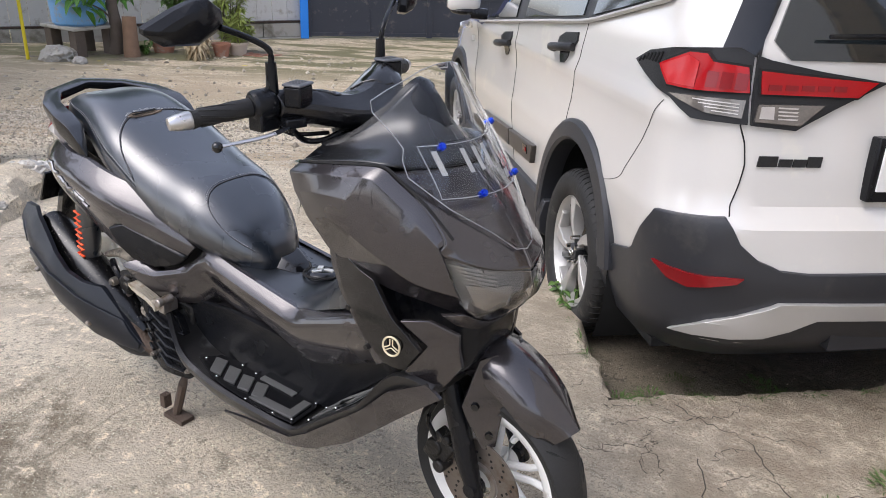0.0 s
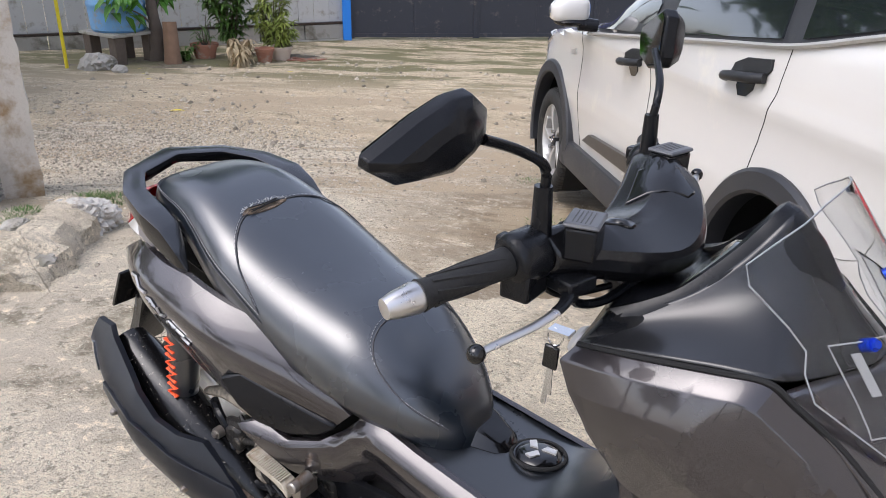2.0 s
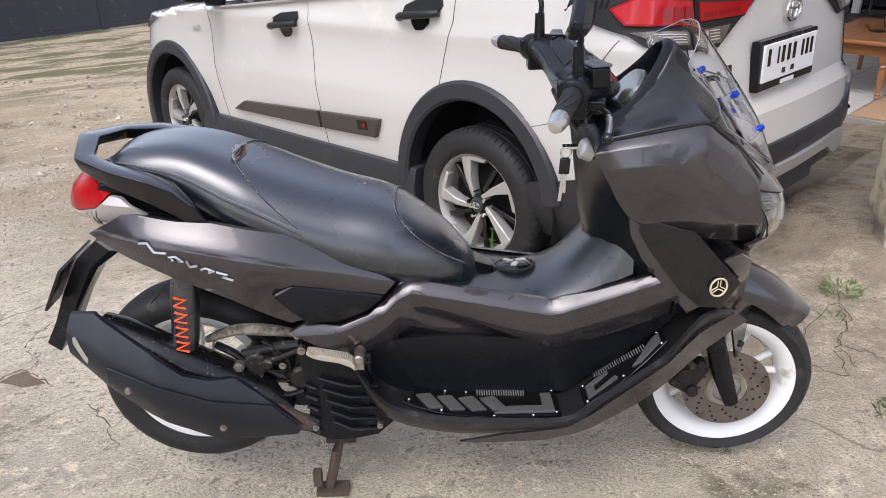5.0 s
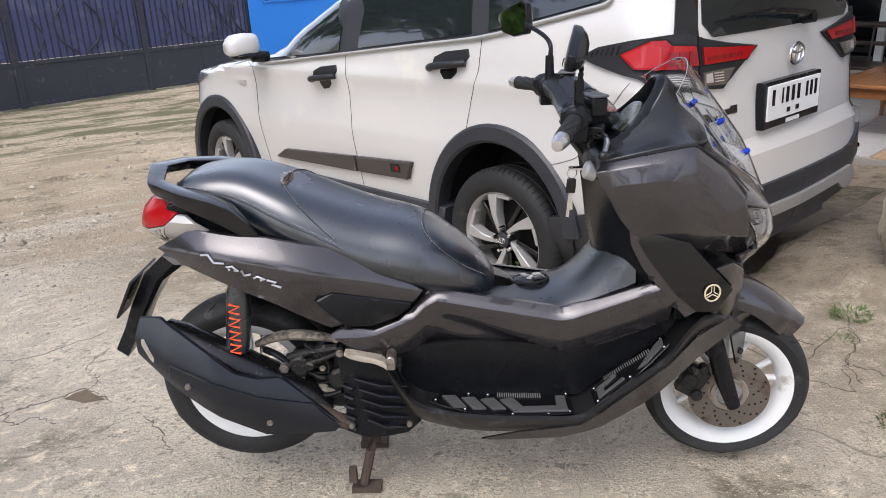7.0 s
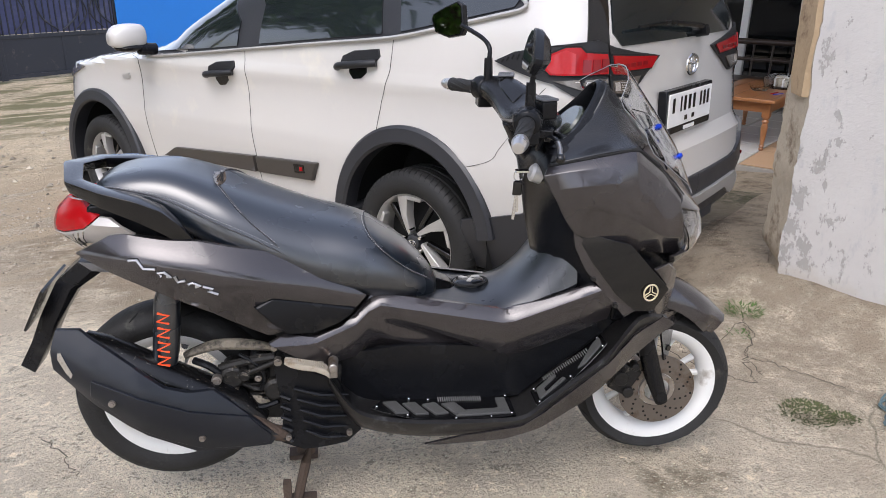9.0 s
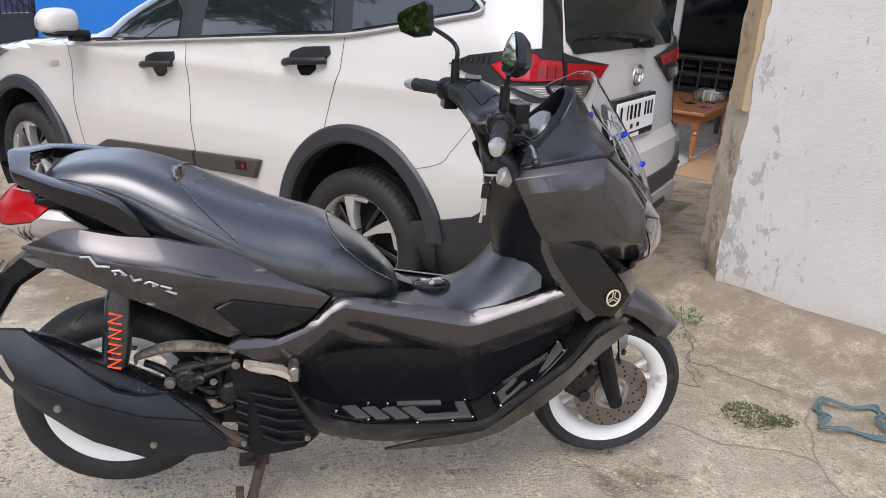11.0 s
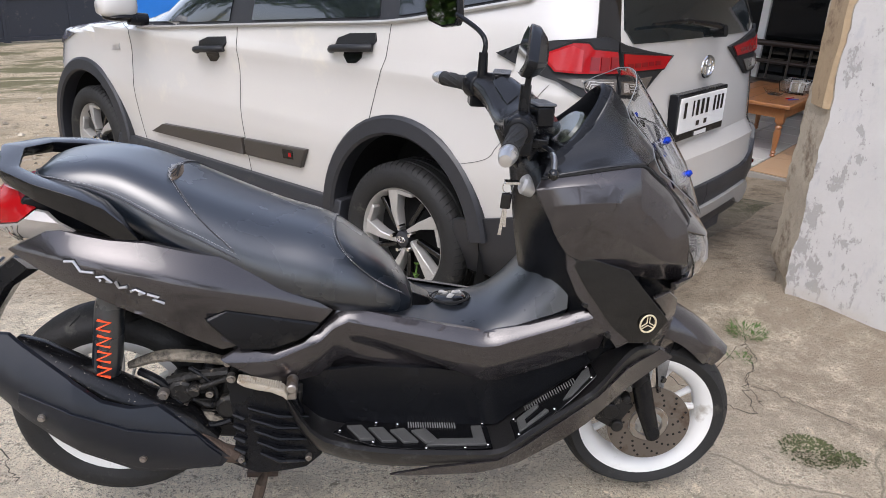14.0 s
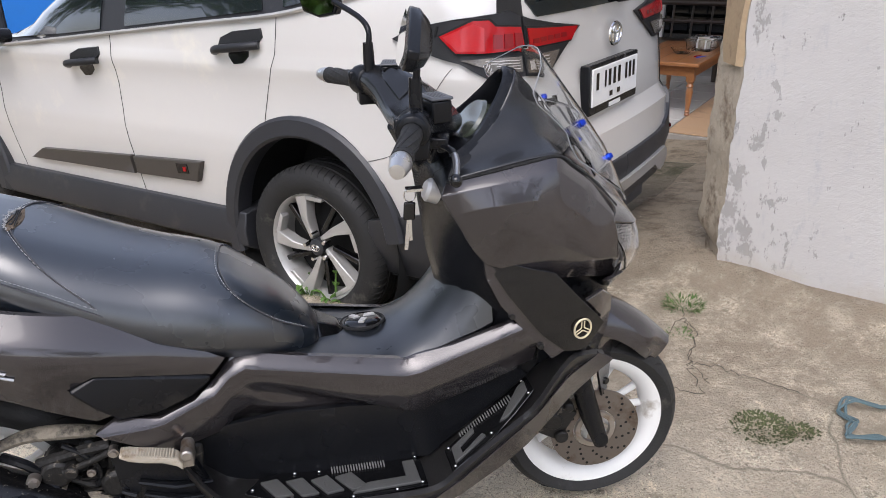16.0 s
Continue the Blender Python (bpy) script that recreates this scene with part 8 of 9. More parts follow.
def grass_tuft(x, y, r, blades, h, seed, label="green grass tuft in a crack of the concrete", wide=0.004, mat=None):
    rnd = random.Random(seed)
    bm = bmesh.new()
    for k in range(blades):
        a, q = rnd.random() * 6.283, r * rnd.random() ** 0.6
        px, py = x + q * math.cos(a), y + q * math.sin(a)
        leaf(bm, (px, py, ground_height(px, py) - 0.002), (math.cos(a) * 0.6 + rnd.uniform(-0.5, 0.5), math.sin(a) * 0.6 + rnd.uniform(-0.5, 0.5), 0.6 + rnd.random()), h * (0.4 + 0.6 * rnd.random()), wide * (0.7 + 0.8 * rnd.random()), 0.5)
    return tagged(part("grass_tuft", bm, mat or GRASS, smooth=0), label, "grass", kind="stuff")


def leafy(name, label, category, at, stems, mat, seed, leaf_len, leaf_w, per_stem=22, spread=0.4, droop=0.5, stem_mat=None):
    """A plant of stems, each a part, with one mesh of leaves."""
    rnd = random.Random(seed)
    plant = thing(name, label, category)
    plant.matrix_basis = Matrix.Translation(at)
    bl = bmesh.new()
    for k in range(stems):
        a = 6.283 * (k + rnd.random() * 0.6) / stems
        top = Vector((math.cos(a) * spread * (0.3 + 0.7 * rnd.random()), math.sin(a) * spread * (0.3 + 0.7 * rnd.random()), 0.35 + 0.65 * rnd.random()))
        top.z *= plant_height[name]
        mid = top * 0.55 + Vector((0, 0, 0.12 * top.z))
        bm = bmesh.new()
        line = curve([(0.02 * math.cos(a), 0.02 * math.sin(a), 0), mid, top], 6)
        tube(bm, line, [0.010 - 0.007 * i / (len(line) - 1) for i in range(len(line))], 5)
        part("stem", bm, stem_mat or BARK, plant)
        for i in range(per_stem):
            t = 0.25 + 0.75 * rnd.random()
            p = line[min(len(line) - 1, int(t * (len(line) - 1)))]
            b = rnd.random() * 6.283
            leaf(bl, p, (math.cos(b), math.sin(b), rnd.uniform(-0.3, 0.9)), leaf_len * rnd.uniform(0.6, 1.2), leaf_w * rnd.uniform(0.7, 1.2), droop)
    part("leaves", bl, mat, plant, smooth=0)
    return plant


MOSS = material("dull_moss", (0.075, 0.085, 0.03), 0.8, 0.0, 0.5, 40)
GRASS = material("grass_green", (0.085, 0.15, 0.03), 0.55, 0.0, 0.5, 30)
plant_height = {"shrub": 1.9, "potted_plant": 0.55, "dry_plant": 0.42, "weed": 0.26, "sapling": 0.5}

grass_tuft(-0.55, 3.1, 0.16, 120, 0.07, 1, "low green grass tuft in the gravelly yard")
grass_tuft(-1.17, 3.98, 0.12, 70, 0.05, 2, "low green grass tuft in the gravelly yard")
grass_tuft(2.20, 0.80, 0.07, 150, 0.06, 3, "green grass tuft by the wall foot")
grass_tuft(2.08, 0.62, 0.05, 60, 0.03, 13, "small moss tuft along a crack")
grass_tuft(1.99, 0.07, 0.085, 520, 0.022, 4, "low mossy weed clump on the concrete", 0.006, MOSS)
grass_tuft(2.08, 0.02, 0.05, 160, 0.020, 14, "low mossy weed clump on the concrete", 0.006, MOSS)
grass_tuft(-2.1, 0.67, 0.05, 90, 0.06, 5, "green grass tuft beside the broken kerb")
grass_tuft(-2.32, 1.0, 0.05, 60, 0.05, 15, "green grass tuft beside the broken kerb")
for k in range(5):
    grass_tuft(-3.05 + 0.14 * k, 1.62 + 0.07 * k, 0.14, 190, 0.09, 20 + k, "long green grass along the yard edge")
grass_tuft(-3.05, 1.2, 0.10, 160, 0.07, 30, "bright green weeds beside the pillar")
grass_tuft(-2.9, 1.08, 0.08, 90, 0.06, 31, "bright green weeds beside the pillar")
for k in range(9):
    q = U * (0.15 * k) + V * (slab_v(0.15 * k) - 0.02)
    grass_tuft(q.x, q.y, 0.05, 110 if k > 3 else 60, 0.055, 40 + k, "green moss and weeds on the slab edge")
lane_rnd = random.Random(91)
for k in range(16):
    q = U * (SLAB_U + 0.03 + 0.30 * lane_rnd.random() ** 2) + V * (-1.63 - 0.75 * lane_rnd.random())
    grass_tuft(q.x, q.y, 0.055, 90, 0.04, 120 + k, "thin green weeds in the damp lane", 0.004, GRASS if k % 3 else MOSS)
for k in range(6):
    q = U * (SLAB_U + 0.02) + V * (-1.66 - 0.2 * k)
    grass_tuft(q.x, q.y, 0.05, 110, 0.045, 60 + k, "green moss and weeds on the slab edge")
q = U * 0.66 + V * (slab_v(0.66) - 0.01)
leafy("weed", "green leafy weed growing at the slab edge by the wheel", "weed", (q.x, q.y, ground_height(q.x, q.y) - 0.01), 7, LEAF, 71, 0.06, 0.03, 9, 0.09, 0.5, LEAF)
q = U * 0.48 + V * (slab_v(0.48) - 0.01)
leafy("weed", "green leafy weed growing at the slab edge by the wheel", "weed", (q.x, q.y, ground_height(q.x, q.y) - 0.01), 5, LEAF, 72, 0.045, 0.024, 8, 0.07, 0.5, LEAF)


def flower_pot(x, y, r, h, label, mat=TERRACOTTA):
    pot = thing("flower_pot", label, "flower pot", at=Matrix.Translation((x, y, ground_height(x, y) - 0.004)))
    bm = bmesh.new()
    lathe(bm, [(0.0, 0.0), (r * 0.68, 0.0), (r * 0.9, h * 0.8), (r * 0.9, h * 0.82), (r * 0.82, h * 0.82), (r * 0.6, 0.02), (0.0, 0.02)], Matrix.Rotation(radians(90), 4, "X"), n=28, closed=False)
    part("bowl", bm, mat, pot)
    bm = bmesh.new()
    lathe(bm, [(r * 0.88, h * 0.78), (r * 1.0, h * 0.80), (r * 1.03, h), (r * 0.92, h), (r * 0.86, h * 0.8)], Matrix.Rotation(radians(90), 4, "X"), n=28)
    part("rim", bm, mat, pot)
    bm = bmesh.new()
    lathe(bm, [(0.0, h * 0.78), (r * 0.84, h * 0.76)], Matrix.Rotation(radians(90), 4, "X"), n=20, closed=False)
    part("soil", bm, DARK, pot, "dark soil")


flower_pot(-8.46, 7.12, 0.21, 0.25, "pale terracotta flower pot beside the shrub", TERRACOTTA)
flower_pot(-7.59, 7.54, 0.15, 0.22, "red terracotta flower pot beside the shrub")
flower_pot(-7.60, 7.90, 0.19, 0.22, "cream rimmed flower pot with a yellow-green plant", material("cream_pot", (0.52, 0.43, 0.35), 0.8, 0.0, 0.15, 9))
gz = lambda x, y: ground_height(x, y) - 0.01
leafy("shrub", "tall dark green shrub behind the flower pots", "shrub", (-8.6, 7.8, gz(-8.6, 7.8)), 24, LEAF, 81, 0.15, 0.055, 64, 0.5)
leafy("shrub", "yellow-green leafy shrub behind the flower pots", "shrub", (-7.95, 8.05, gz(-7.95, 8.05)), 16, YLEAF, 82, 0.15, 0.042, 60, 0.42)
leafy("potted_plant", "yellow-green variegated plant in the cream pot", "plant", (-7.60, 7.90, gz(-7.6, 7.9) + 0.17), 12, YLEAF, 83, 0.15, 0.036, 44, 0.28)
leafy("potted_plant", "small dark green plant in the terracotta pot", "plant", (-8.46, 7.12, gz(-8.46, 7.12) + 0.19), 7, LEAF, 84, 0.14, 0.02, 12, 0.2)
leafy("dry_plant", "pale dried-up drooping plant by the pots", "plant", (-7.75, 7.2, gz(-7.75, 7.2)), 12, DRYLEAF, 85, 0.16, 0.035, 22, 0.24, 1.1, DRYLEAF)
leafy("dry_plant", "pale dried-up drooping plant by the pots", "plant", (-7.5, 6.95, gz(-7.5, 6.95)), 9, DRYLEAF, 86, 0.15, 0.035, 18, 0.2, 1.1, DRYLEAF)
leafy("weed", "small dark green weed beside the stump", "weed", (-8.45, 6.75, gz(-8.45, 6.75)), 6, LEAF, 87, 0.13, 0.06, 8, 0.16, 0.4, LEAF)
rnd = random.Random(9)
for k in range(9):
    bm = bmesh.new()
    x, y = -7.55 + 0.5 * rnd.random(), 7.85 + 0.45 * rnd.random()
    made = box(bm, (-0.12 * rnd.uniform(0.5, 1), -0.05, 0), (0.12, 0.05 * rnd.random() + 0.01, 0.014), Matrix.Translation((x, y, ground_height(x, y) + 0.004 * k * 0.4)) @ Matrix.Rotation(rnd.random() * 3, 4, "Z"))
    tagged(part("broken_tile", bm, TERRACOTTA, bevel=0.003), "broken terracotta roof tile shard on the ground", "tile shard", group="broken tiles by the pots")
for x, y, s in ((-5.6, 4.2, 0.17), (-7.9, 5.55, 0.12), (-7.5, 5.3, 0.09), (-6.6, 7.0, 0.10), (-8.3, 5.75, 0.08)):
    bm = bmesh.new()
    leaf(bm, (x, y, ground_height(x, y) + 0.012), (0.8, 0.5, 0.08), s, s * 0.35, 0.05, 0.12)
    tagged(part("fallen_leaf", bm, YELLOW, smooth=0), "yellow fallen leaf lying on the yard", "leaf", group="fallen leaves")

# ---- far edge of the yard ----
# thin raised patch around the plants, browner and darker than the yard
bm = bmesh.new()
rings = []
for q in (0.0, 0.35, 0.65, 0.85, 1.0):
    ring = []
    for k in range(40):
        a = 2 * math.pi * k / 40
        r = q * (1 + 0.22 * noise.noise(Vector((math.cos(a) * 2, math.sin(a) * 2, 1))) + 0.10 * noise.noise(Vector((math.cos(a) * 6, math.sin(a) * 6, 5))))
        x, y = -8.45 + (0.49 * 2.3 * math.cos(a) - 0.87 * 0.85 * math.sin(a)) * r, 6.9 + (0.87 * 2.3 * math.cos(a) + 0.49 * 0.85 * math.sin(a)) * r
        ring.append(Vector((x, y, ground_height(x, y) + (0.022 + 0.02 * noise.noise(Vector((x * 4, y * 4, 0)))) * (1 - q**3) - 0.012 * q)))
    rings.append(ring)
loft(bm, rings, caps=False)
tagged(part("dark_bed", bm, DAMP, smooth=60), "low dark brown patch under the plants along the fence", "soil", kind="structure")
bm = bmesh.new()
tube(bm, [(-9.1, 5.2, -0.80), (-9.09, 5.2, 0.4), (-9.03, 5.18, 2.2)], 0.024, 10)
tagged(part("yellow_pole", bm, YELLOW), "thin yellow painted pole standing at the yard edge", "pole")
tank = thing("water_drum", "faded light blue plastic drum on dark concrete legs", "drum", at=Matrix.Translation((-9.15, 6.15, -0.30)))
bm = bmesh.new()
lathe(bm, [(0.0, 0.0), (0.36, 0.0), (0.385, 0.03), (0.40, 0.30), (0.40, 0.34), (0.412, 0.36), (0.412, 0.40), (0.40, 0.42), (0.40, 0.80), (0.36, 0.86), (0.0, 0.88)], Matrix.Rotation(radians(90), 4, "X"), n=36, closed=False)
part("drum", bm, DRUMBLUE, tank, smooth=35)
bm = bmesh.new()
box(bm, (-0.42, -0.40, -0.05), (0.42, 0.40, 0.0))
part("slab", bm, BLOCK, tank, bevel=0.012)
for x, y in ((-0.30, -0.28), (0.30, -0.28), (-0.30, 0.28), (0.30, 0.28)):
    bm = bmesh.new()
    box(bm, (x - 0.085, y - 0.085, -0.55), (x + 0.085, y + 0.085, -0.05))
    part("leg", bm, BARK, tank, bevel=0.012)


def boulder(x, y, r, seed, label="grey weathered stone lump at the yard edge", squash=0.7):
    bm = bmesh.new()
    bmesh.ops.create_icosphere(bm, subdivisions=4, radius=r)
    for v in bm.verts:
        n = noise.noise(v.co * (2.2 / r * 0.35) + Vector((seed, 0, 0))) + 0.5 * noise.noise(v.co * (2.0 / r) + Vector((seed, 4, 0)))
        n += 0.45 * noise.noise(v.co * (5.0 / r) + Vector((seed, 9, 0))) + 0.25 * noise.noise(v.co * (11.0 / r) + Vector((seed, 2, 7)))
        v.co *= 1 + 0.36 * n
        v.co.z *= squash
        v.co += Vector((x, y, ground_height(x, y) + r * squash * 0.45))
    tagged(part("stone", bm, BLOCK, smooth=30), label, "stone")


boulder(-8.75, 5.45, 0.24, 1)
boulder(-8.9, 5.75, 0.14, 2)
boulder(-8.3, 5.5, 0.10, 3)
boulder(-2.75, 1.02, 0.07, 4, "dark stone lying in the weeds", 0.5)

# tree beside the drum, and a sawn stump
tree = thing("tree", "small tree with a leaning grey trunk and large leaves", "tree", at=Matrix.Translation((-8.75, 6.42, gz(-8.75, 6.42) - 0.03)))
bm = bmesh.new()
line = curve([(0, 0, 0), (0.03, 0.04, 0.35), (0.0, 0.05, 0.75), (-0.05, 0.04, 1.15), (-0.12, 0.0, 1.7), (-0.16, 0.0, 2.4)], 6)
tube(bm, line, [0.11 - 0.075 * i / (len(line) - 1) + 0.02 * (i == 0) for i in range(len(line))], 12)
for v in bm.verts:
    v.co += Vector((noise.noise(v.co * 9), noise.noise(v.co * 9 + Vector((5, 0, 0))), 0)) * 0.012
part("trunk", bm, BARK, tree)
rnd = random.Random(12)
bl = bmesh.new()
for k in range(9):
    a = 6.283 * k / 9 + rnd.random()
    z0 = 0.75 + 1.4 * rnd.random()
    p0 = line[min(len(line) - 1, int(z0 / 2.4 * (len(line) - 1)))]
    p1 = p0 + Vector((math.cos(a) * 0.55, math.sin(a) * 0.55, 0.15 + 0.3 * rnd.random()))
    bm = bmesh.new()
    tube(bm, curve([p0, (p0 + p1) / 2 + Vector((0, 0, 0.08)), p1], 4), [0.02, 0.018, 0.016, 0.014, 0.012, 0.010, 0.008, 0.006, 0.004], 6)
    part("limb", bm, BARK, tree)
    for i in range(34):
        t = 0.3 + 0.7 * rnd.random()
        b = rnd.random() * 6.283
        leaf(bl, p0 + (p1 - p0) * t + Vector((0, 0, 0.05)), (math.cos(b), math.sin(b), rnd.uniform(-0.5, 0.5)), rnd.uniform(0.16, 0.30), rnd.uniform(0.08, 0.12), 0.5)
b0 = Vector((0.02, -0.42, 0.86))
for i in range(30):
    b = rnd.random() * 6.283
    leaf(bl, b0 + Vector((rnd.uniform(-0.2, 0.2), rnd.uniform(-0.2, 0.2), rnd.uniform(-0.12, 0.2))), (math.cos(b), math.sin(b), rnd.uniform(-0.8, 0.1)), rnd.uniform(0.18, 0.30), rnd.uniform(0.09, 0.13), 0.4)
bm = bmesh.new()
tube(bm, curve([line[9], (line[9] + b0) / 2 + Vector((0, 0, 0.05)), b0], 4), [0.02, 0.018, 0.016, 0.014, 0.012, 0.010, 0.008, 0.006, 0.004], 6)
part("limb", bm, BARK, tree)
part("crown", bl, material("broad_leaf_green", (0.07, 0.20, 0.02), 0.4, 0.0, 0.45, 12), tree, smooth=0)
bm = bmesh.new()
tube(bm, [(-8.42, 6.47, -0.82), (-8.44, 6.50, -0.5), (-8.47, 6.53, -0.16)], [0.13, 0.11, 0.10], 14)
for v in bm.verts:
    v.co += Vector((noise.noise(Vector((v.co.x * 30, v.co.y * 30, v.co.z * 3))), noise.noise(Vector((v.co.y * 30, v.co.x * 30, v.co.z * 3))), 0)) * 0.02
tagged(part("tree_stump", bm, material("weathered_stump", (0.22, 0.135, 0.085), 0.9, 0.0, 0.4, 10, bump=0.8, bump_scale=50)), "weathered brown wooden stump post", "stump")

# block wall with a white board fence and yellow wire
W0, W1 = Vector((-8.58, 10.60)), Vector((-11.4, 5.62))
WD = (W1 - W0).normalized()
WM = Matrix.Translation((W0.x, W0.y, -0.90)) @ Matrix.Rotation(math.atan2(WD.y, WD.x), 4, "Z")
low = new("wall_block")
tagged(low, "low wall of weathered grey concrete blocks", "wall", kind="structure")
low.matrix_basis = WM
bm = bmesh.new()
box(bm, (0, -0.10, -0.05), (5.7, 0.10, 0.06))
part("footing", bm, BLOCK, low, bevel=0.01)
x, rnd = 0.0, random.Random(3)
while x < 5.6:
    w = min(rnd.uniform(0.75, 1.0), 5.7 - x)
    bm = bmesh.new()
    box(bm, (x + 0.008, -0.08 - 0.02 * rnd.random(), 0.065), (x + w - 0.008, 0.08, 0.325))
    part("block", bm, BLOCK, low, bevel=0.008)
    x += w
bm = bmesh.new()
box(bm, (0, -0.09, 0.33), (5.7, 0.09, 0.37))
part("ledge", bm, DARKWOOD, low, "dark timber ledge", bevel=0.006)
fence = thing("board_fence", "fence of dirty white boards behind yellow wire mesh", "fence", at=WM)
BOARD = material("dirty_white_board", (0.52, 0.51, 0.48), 0.7, 0.0, 0.1, 5, dirt=(0.33, 0.30, 0.25), dirt_amount=0.25, dirt_scale=5)
for k in range(19):
    bm = bmesh.new()
    box(bm, (0.3 * k + 0.004, 0.0 + 0.006 * (k % 2), 0.372), (0.3 * k + 0.297, 0.014 + 0.006 * (k % 2), 2.1))
    part("board", bm, BOARD, fence)
for k in range(38):
    bm = bmesh.new()
    rod(bm, (0.08 + 0.15 * k, -0.055, 0.372), (0.08 + 0.15 * k, -0.055, 1.9), 0.004, n=6)
    part("wire", bm, BROWNTRIM, fence)
for z in (0.40, 0.62, 0.95, 1.4, 1.85):
    bm = bmesh.new()
    rod(bm, (0.0, -0.06, z), (5.65, -0.06, z), 0.006, n=6)
    part("wire", bm, YELLOW if z < 0.5 else BROWNTRIM, fence)
bm = bmesh.new()
box(bm, (0.62, -0.045, 0.375), (0.98, -0.02, 0.83))
ob = tagged(part("loose_board", bm, WHITE, bevel=0.004), "white board leaning on the fence", "board")
ob.matrix_basis = WM
bm = bmesh.new()
box(bm, (0.16, -0.05, 0.50), (0.52, -0.02, 0.86))
for k in range(6):
    box(bm, (0.16, -0.056, 0.53 + 0.055 * k), (0.52, -0.05, 0.535 + 0.055 * k))
part("rattan_panel", bm, RUST, fence, "brown rattan panel")

# ---- left edge: plastered pillar, stacked tiles, broken kerb, sack ----
PILLAR = Matrix.Translation((-3.32, 1.50, -0.5)) @ Matrix.Rotation(radians(245), 4, "Z")
bm = bmesh.new()
nz = 46
rings = []
for k in range(nz + 1):
    z = 3.0 * k / nz
    row = []
    for x, y in ((0, 0), (0.22, 0), (0.45, 0), (0.45, -0.16), (0.45, -0.32), (0.22, -0.32), (0, -0.32), (0, -0.16)):
        j = Vector((noise.noise(Vector((x * 9, y * 9, z * 5))), noise.noise(Vector((x * 9 + 4, y * 9, z * 5))), 0)) * 0.02 + Vector((noise.noise(Vector((x * 20, y * 20, z * 24))), noise.noise(Vector((x * 20, y * 20 + 5, z * 24))), 0)) * 0.016
        row.append(PILLAR @ (Vector((x, y, z)) + j))
    rings.append(row)
loft(bm, rings)
tagged(part("pillar", bm, material("stained_old_plaster", (0.52, 0.48, 0.42), 0.9, 0.0, 0.12, 4, bump=0.5, bump_scale=40, dirt=(0.27, 0.185, 0.10), dirt_amount=0.42, dirt_scale=3.2), smooth=35), "old plastered pillar with brown stains and crumbling corners", "pillar", kind="structure")
for k in range(9):
    bm = bmesh.new()
    rings = []
    for i in range(13):
        x = 0.42 * i / 12
        zz = 0.012 * math.sin(x * 75)
        rings.append([Vector((x, y, z + zz)) for y, z in ((0.0, 0.0), (0.30, 0.0), (0.30, 0.022), (0.0, 0.022))])
    loft(bm, rings)
    x, y = -3.42, 1.30
    for v in bm.verts:
        v.co = Matrix.Translation((x, y, ground_height(x, y) + 0.012 + 0.036 * k)) @ Matrix.Rotation(radians(225 + 2 * math.sin(k * 3)), 4, "Z") @ v.co
    tagged(part("corrugated_tile", bm, BLOCK, smooth=60), "grey corrugated roof tile in a stack beside the pillar", "roof tile", group="stack of roof tiles")


def build_kerb():
    bm = bmesh.new()
    pts = curve([(-1.88, 0.47, 0), (-1.98, 0.58, 0), (-2.14, 0.76, 0), (-2.42, 1.06, 0), (-2.62, 1.26, 0)], 8)
    rings = []
    for i, p in enumerate(pts):
        d = (pts[min(i + 1, len(pts) - 1)] - pts[max(i - 1, 0)]).normalized()
        s = Vector((d.y, -d.x, 0))
        h = 0.05 + 0.10 * smooth01(4, 14, i) + 0.025 * noise.noise(p * 7)
        g = ground_height(p.x, p.y)
        row = []
        for o, z in ((0.11, -0.05), (0.09, h * 0.5), (0.075, h), (0.0, h + 0.012), (-0.09, h * 0.95), (-0.16, h * 0.55), (-0.2, -0.05)):
            q = p - s * o
            j = noise.noise(q * 13 + Vector((0, 0, z * 20))) * 0.045 + noise.noise(q * 37 + Vector((0, 0, z * 50))) * 0.028
            row.append(Vector((q.x + j, q.y + j * 0.6, g + z + j * 0.5)))
        rings.append(row)
    loft(bm, rings)
    tagged(part("broken_kerb", bm, GROUND, smooth=35), "broken rough concrete kerb at the slab edge", "kerb", kind="structure")
    # sack
    bm = bmesh.new()
    bmesh.ops.create_icosphere(bm, subdivisions=5, radius=0.15)
    for v in bm.verts:
        n = noise.noise(v.co * 9) + 0.9 * abs(noise.noise(v.co * 26 + Vector((3, 0, 0)))) + 0.3 * abs(noise.noise(v.co * 60))
        v.co = v.co * (0.88 + 0.35 * n)
        v.co.z = max(v.co.z * 0.72, -0.06)
        v.co.x *= 1.15
        x, y = -2.46, 1.24
        v.co += Vector((x, y, ground_height(x, y) + 0.062))
    tagged(part("sack", bm, SACK, smooth=25), "crumpled dirty white plastic sack by the kerb", "sack")


build_kerb()
rub = random.Random(12)
for k in range(26):
    a = rub.random()
    boulder(-1.98 - 0.62 * a + rub.uniform(-0.06, 0.06), 0.60 + 0.62 * a + rub.uniform(-0.08, 0.08), rub.uniform(0.03, 0.085), 400 + k, "broken lump of pale concrete at the slab edge", 0.75)

# rope coil on the concrete
bm = bmesh.new()
rnd = random.Random(8)
pts = []
for k in range(46):
    a = k * 0.42
    r = 0.085 + 0.03 * math.sin(k * 1.7) + 0.02 * rnd.random()
    x, y = 2.32 + r * 1.25 * math.cos(a), -0.03 + r * math.sin(a)
    pts.append((x, y, ground_height(x, y) + 0.008 + 0.010 * (k % 5) / 2))
tube(bm, curve(pts, 4), 0.0042, 6)
tagged(part("rope", bm, ROPE), "faded blue-green rope coiled on the concrete", "rope")

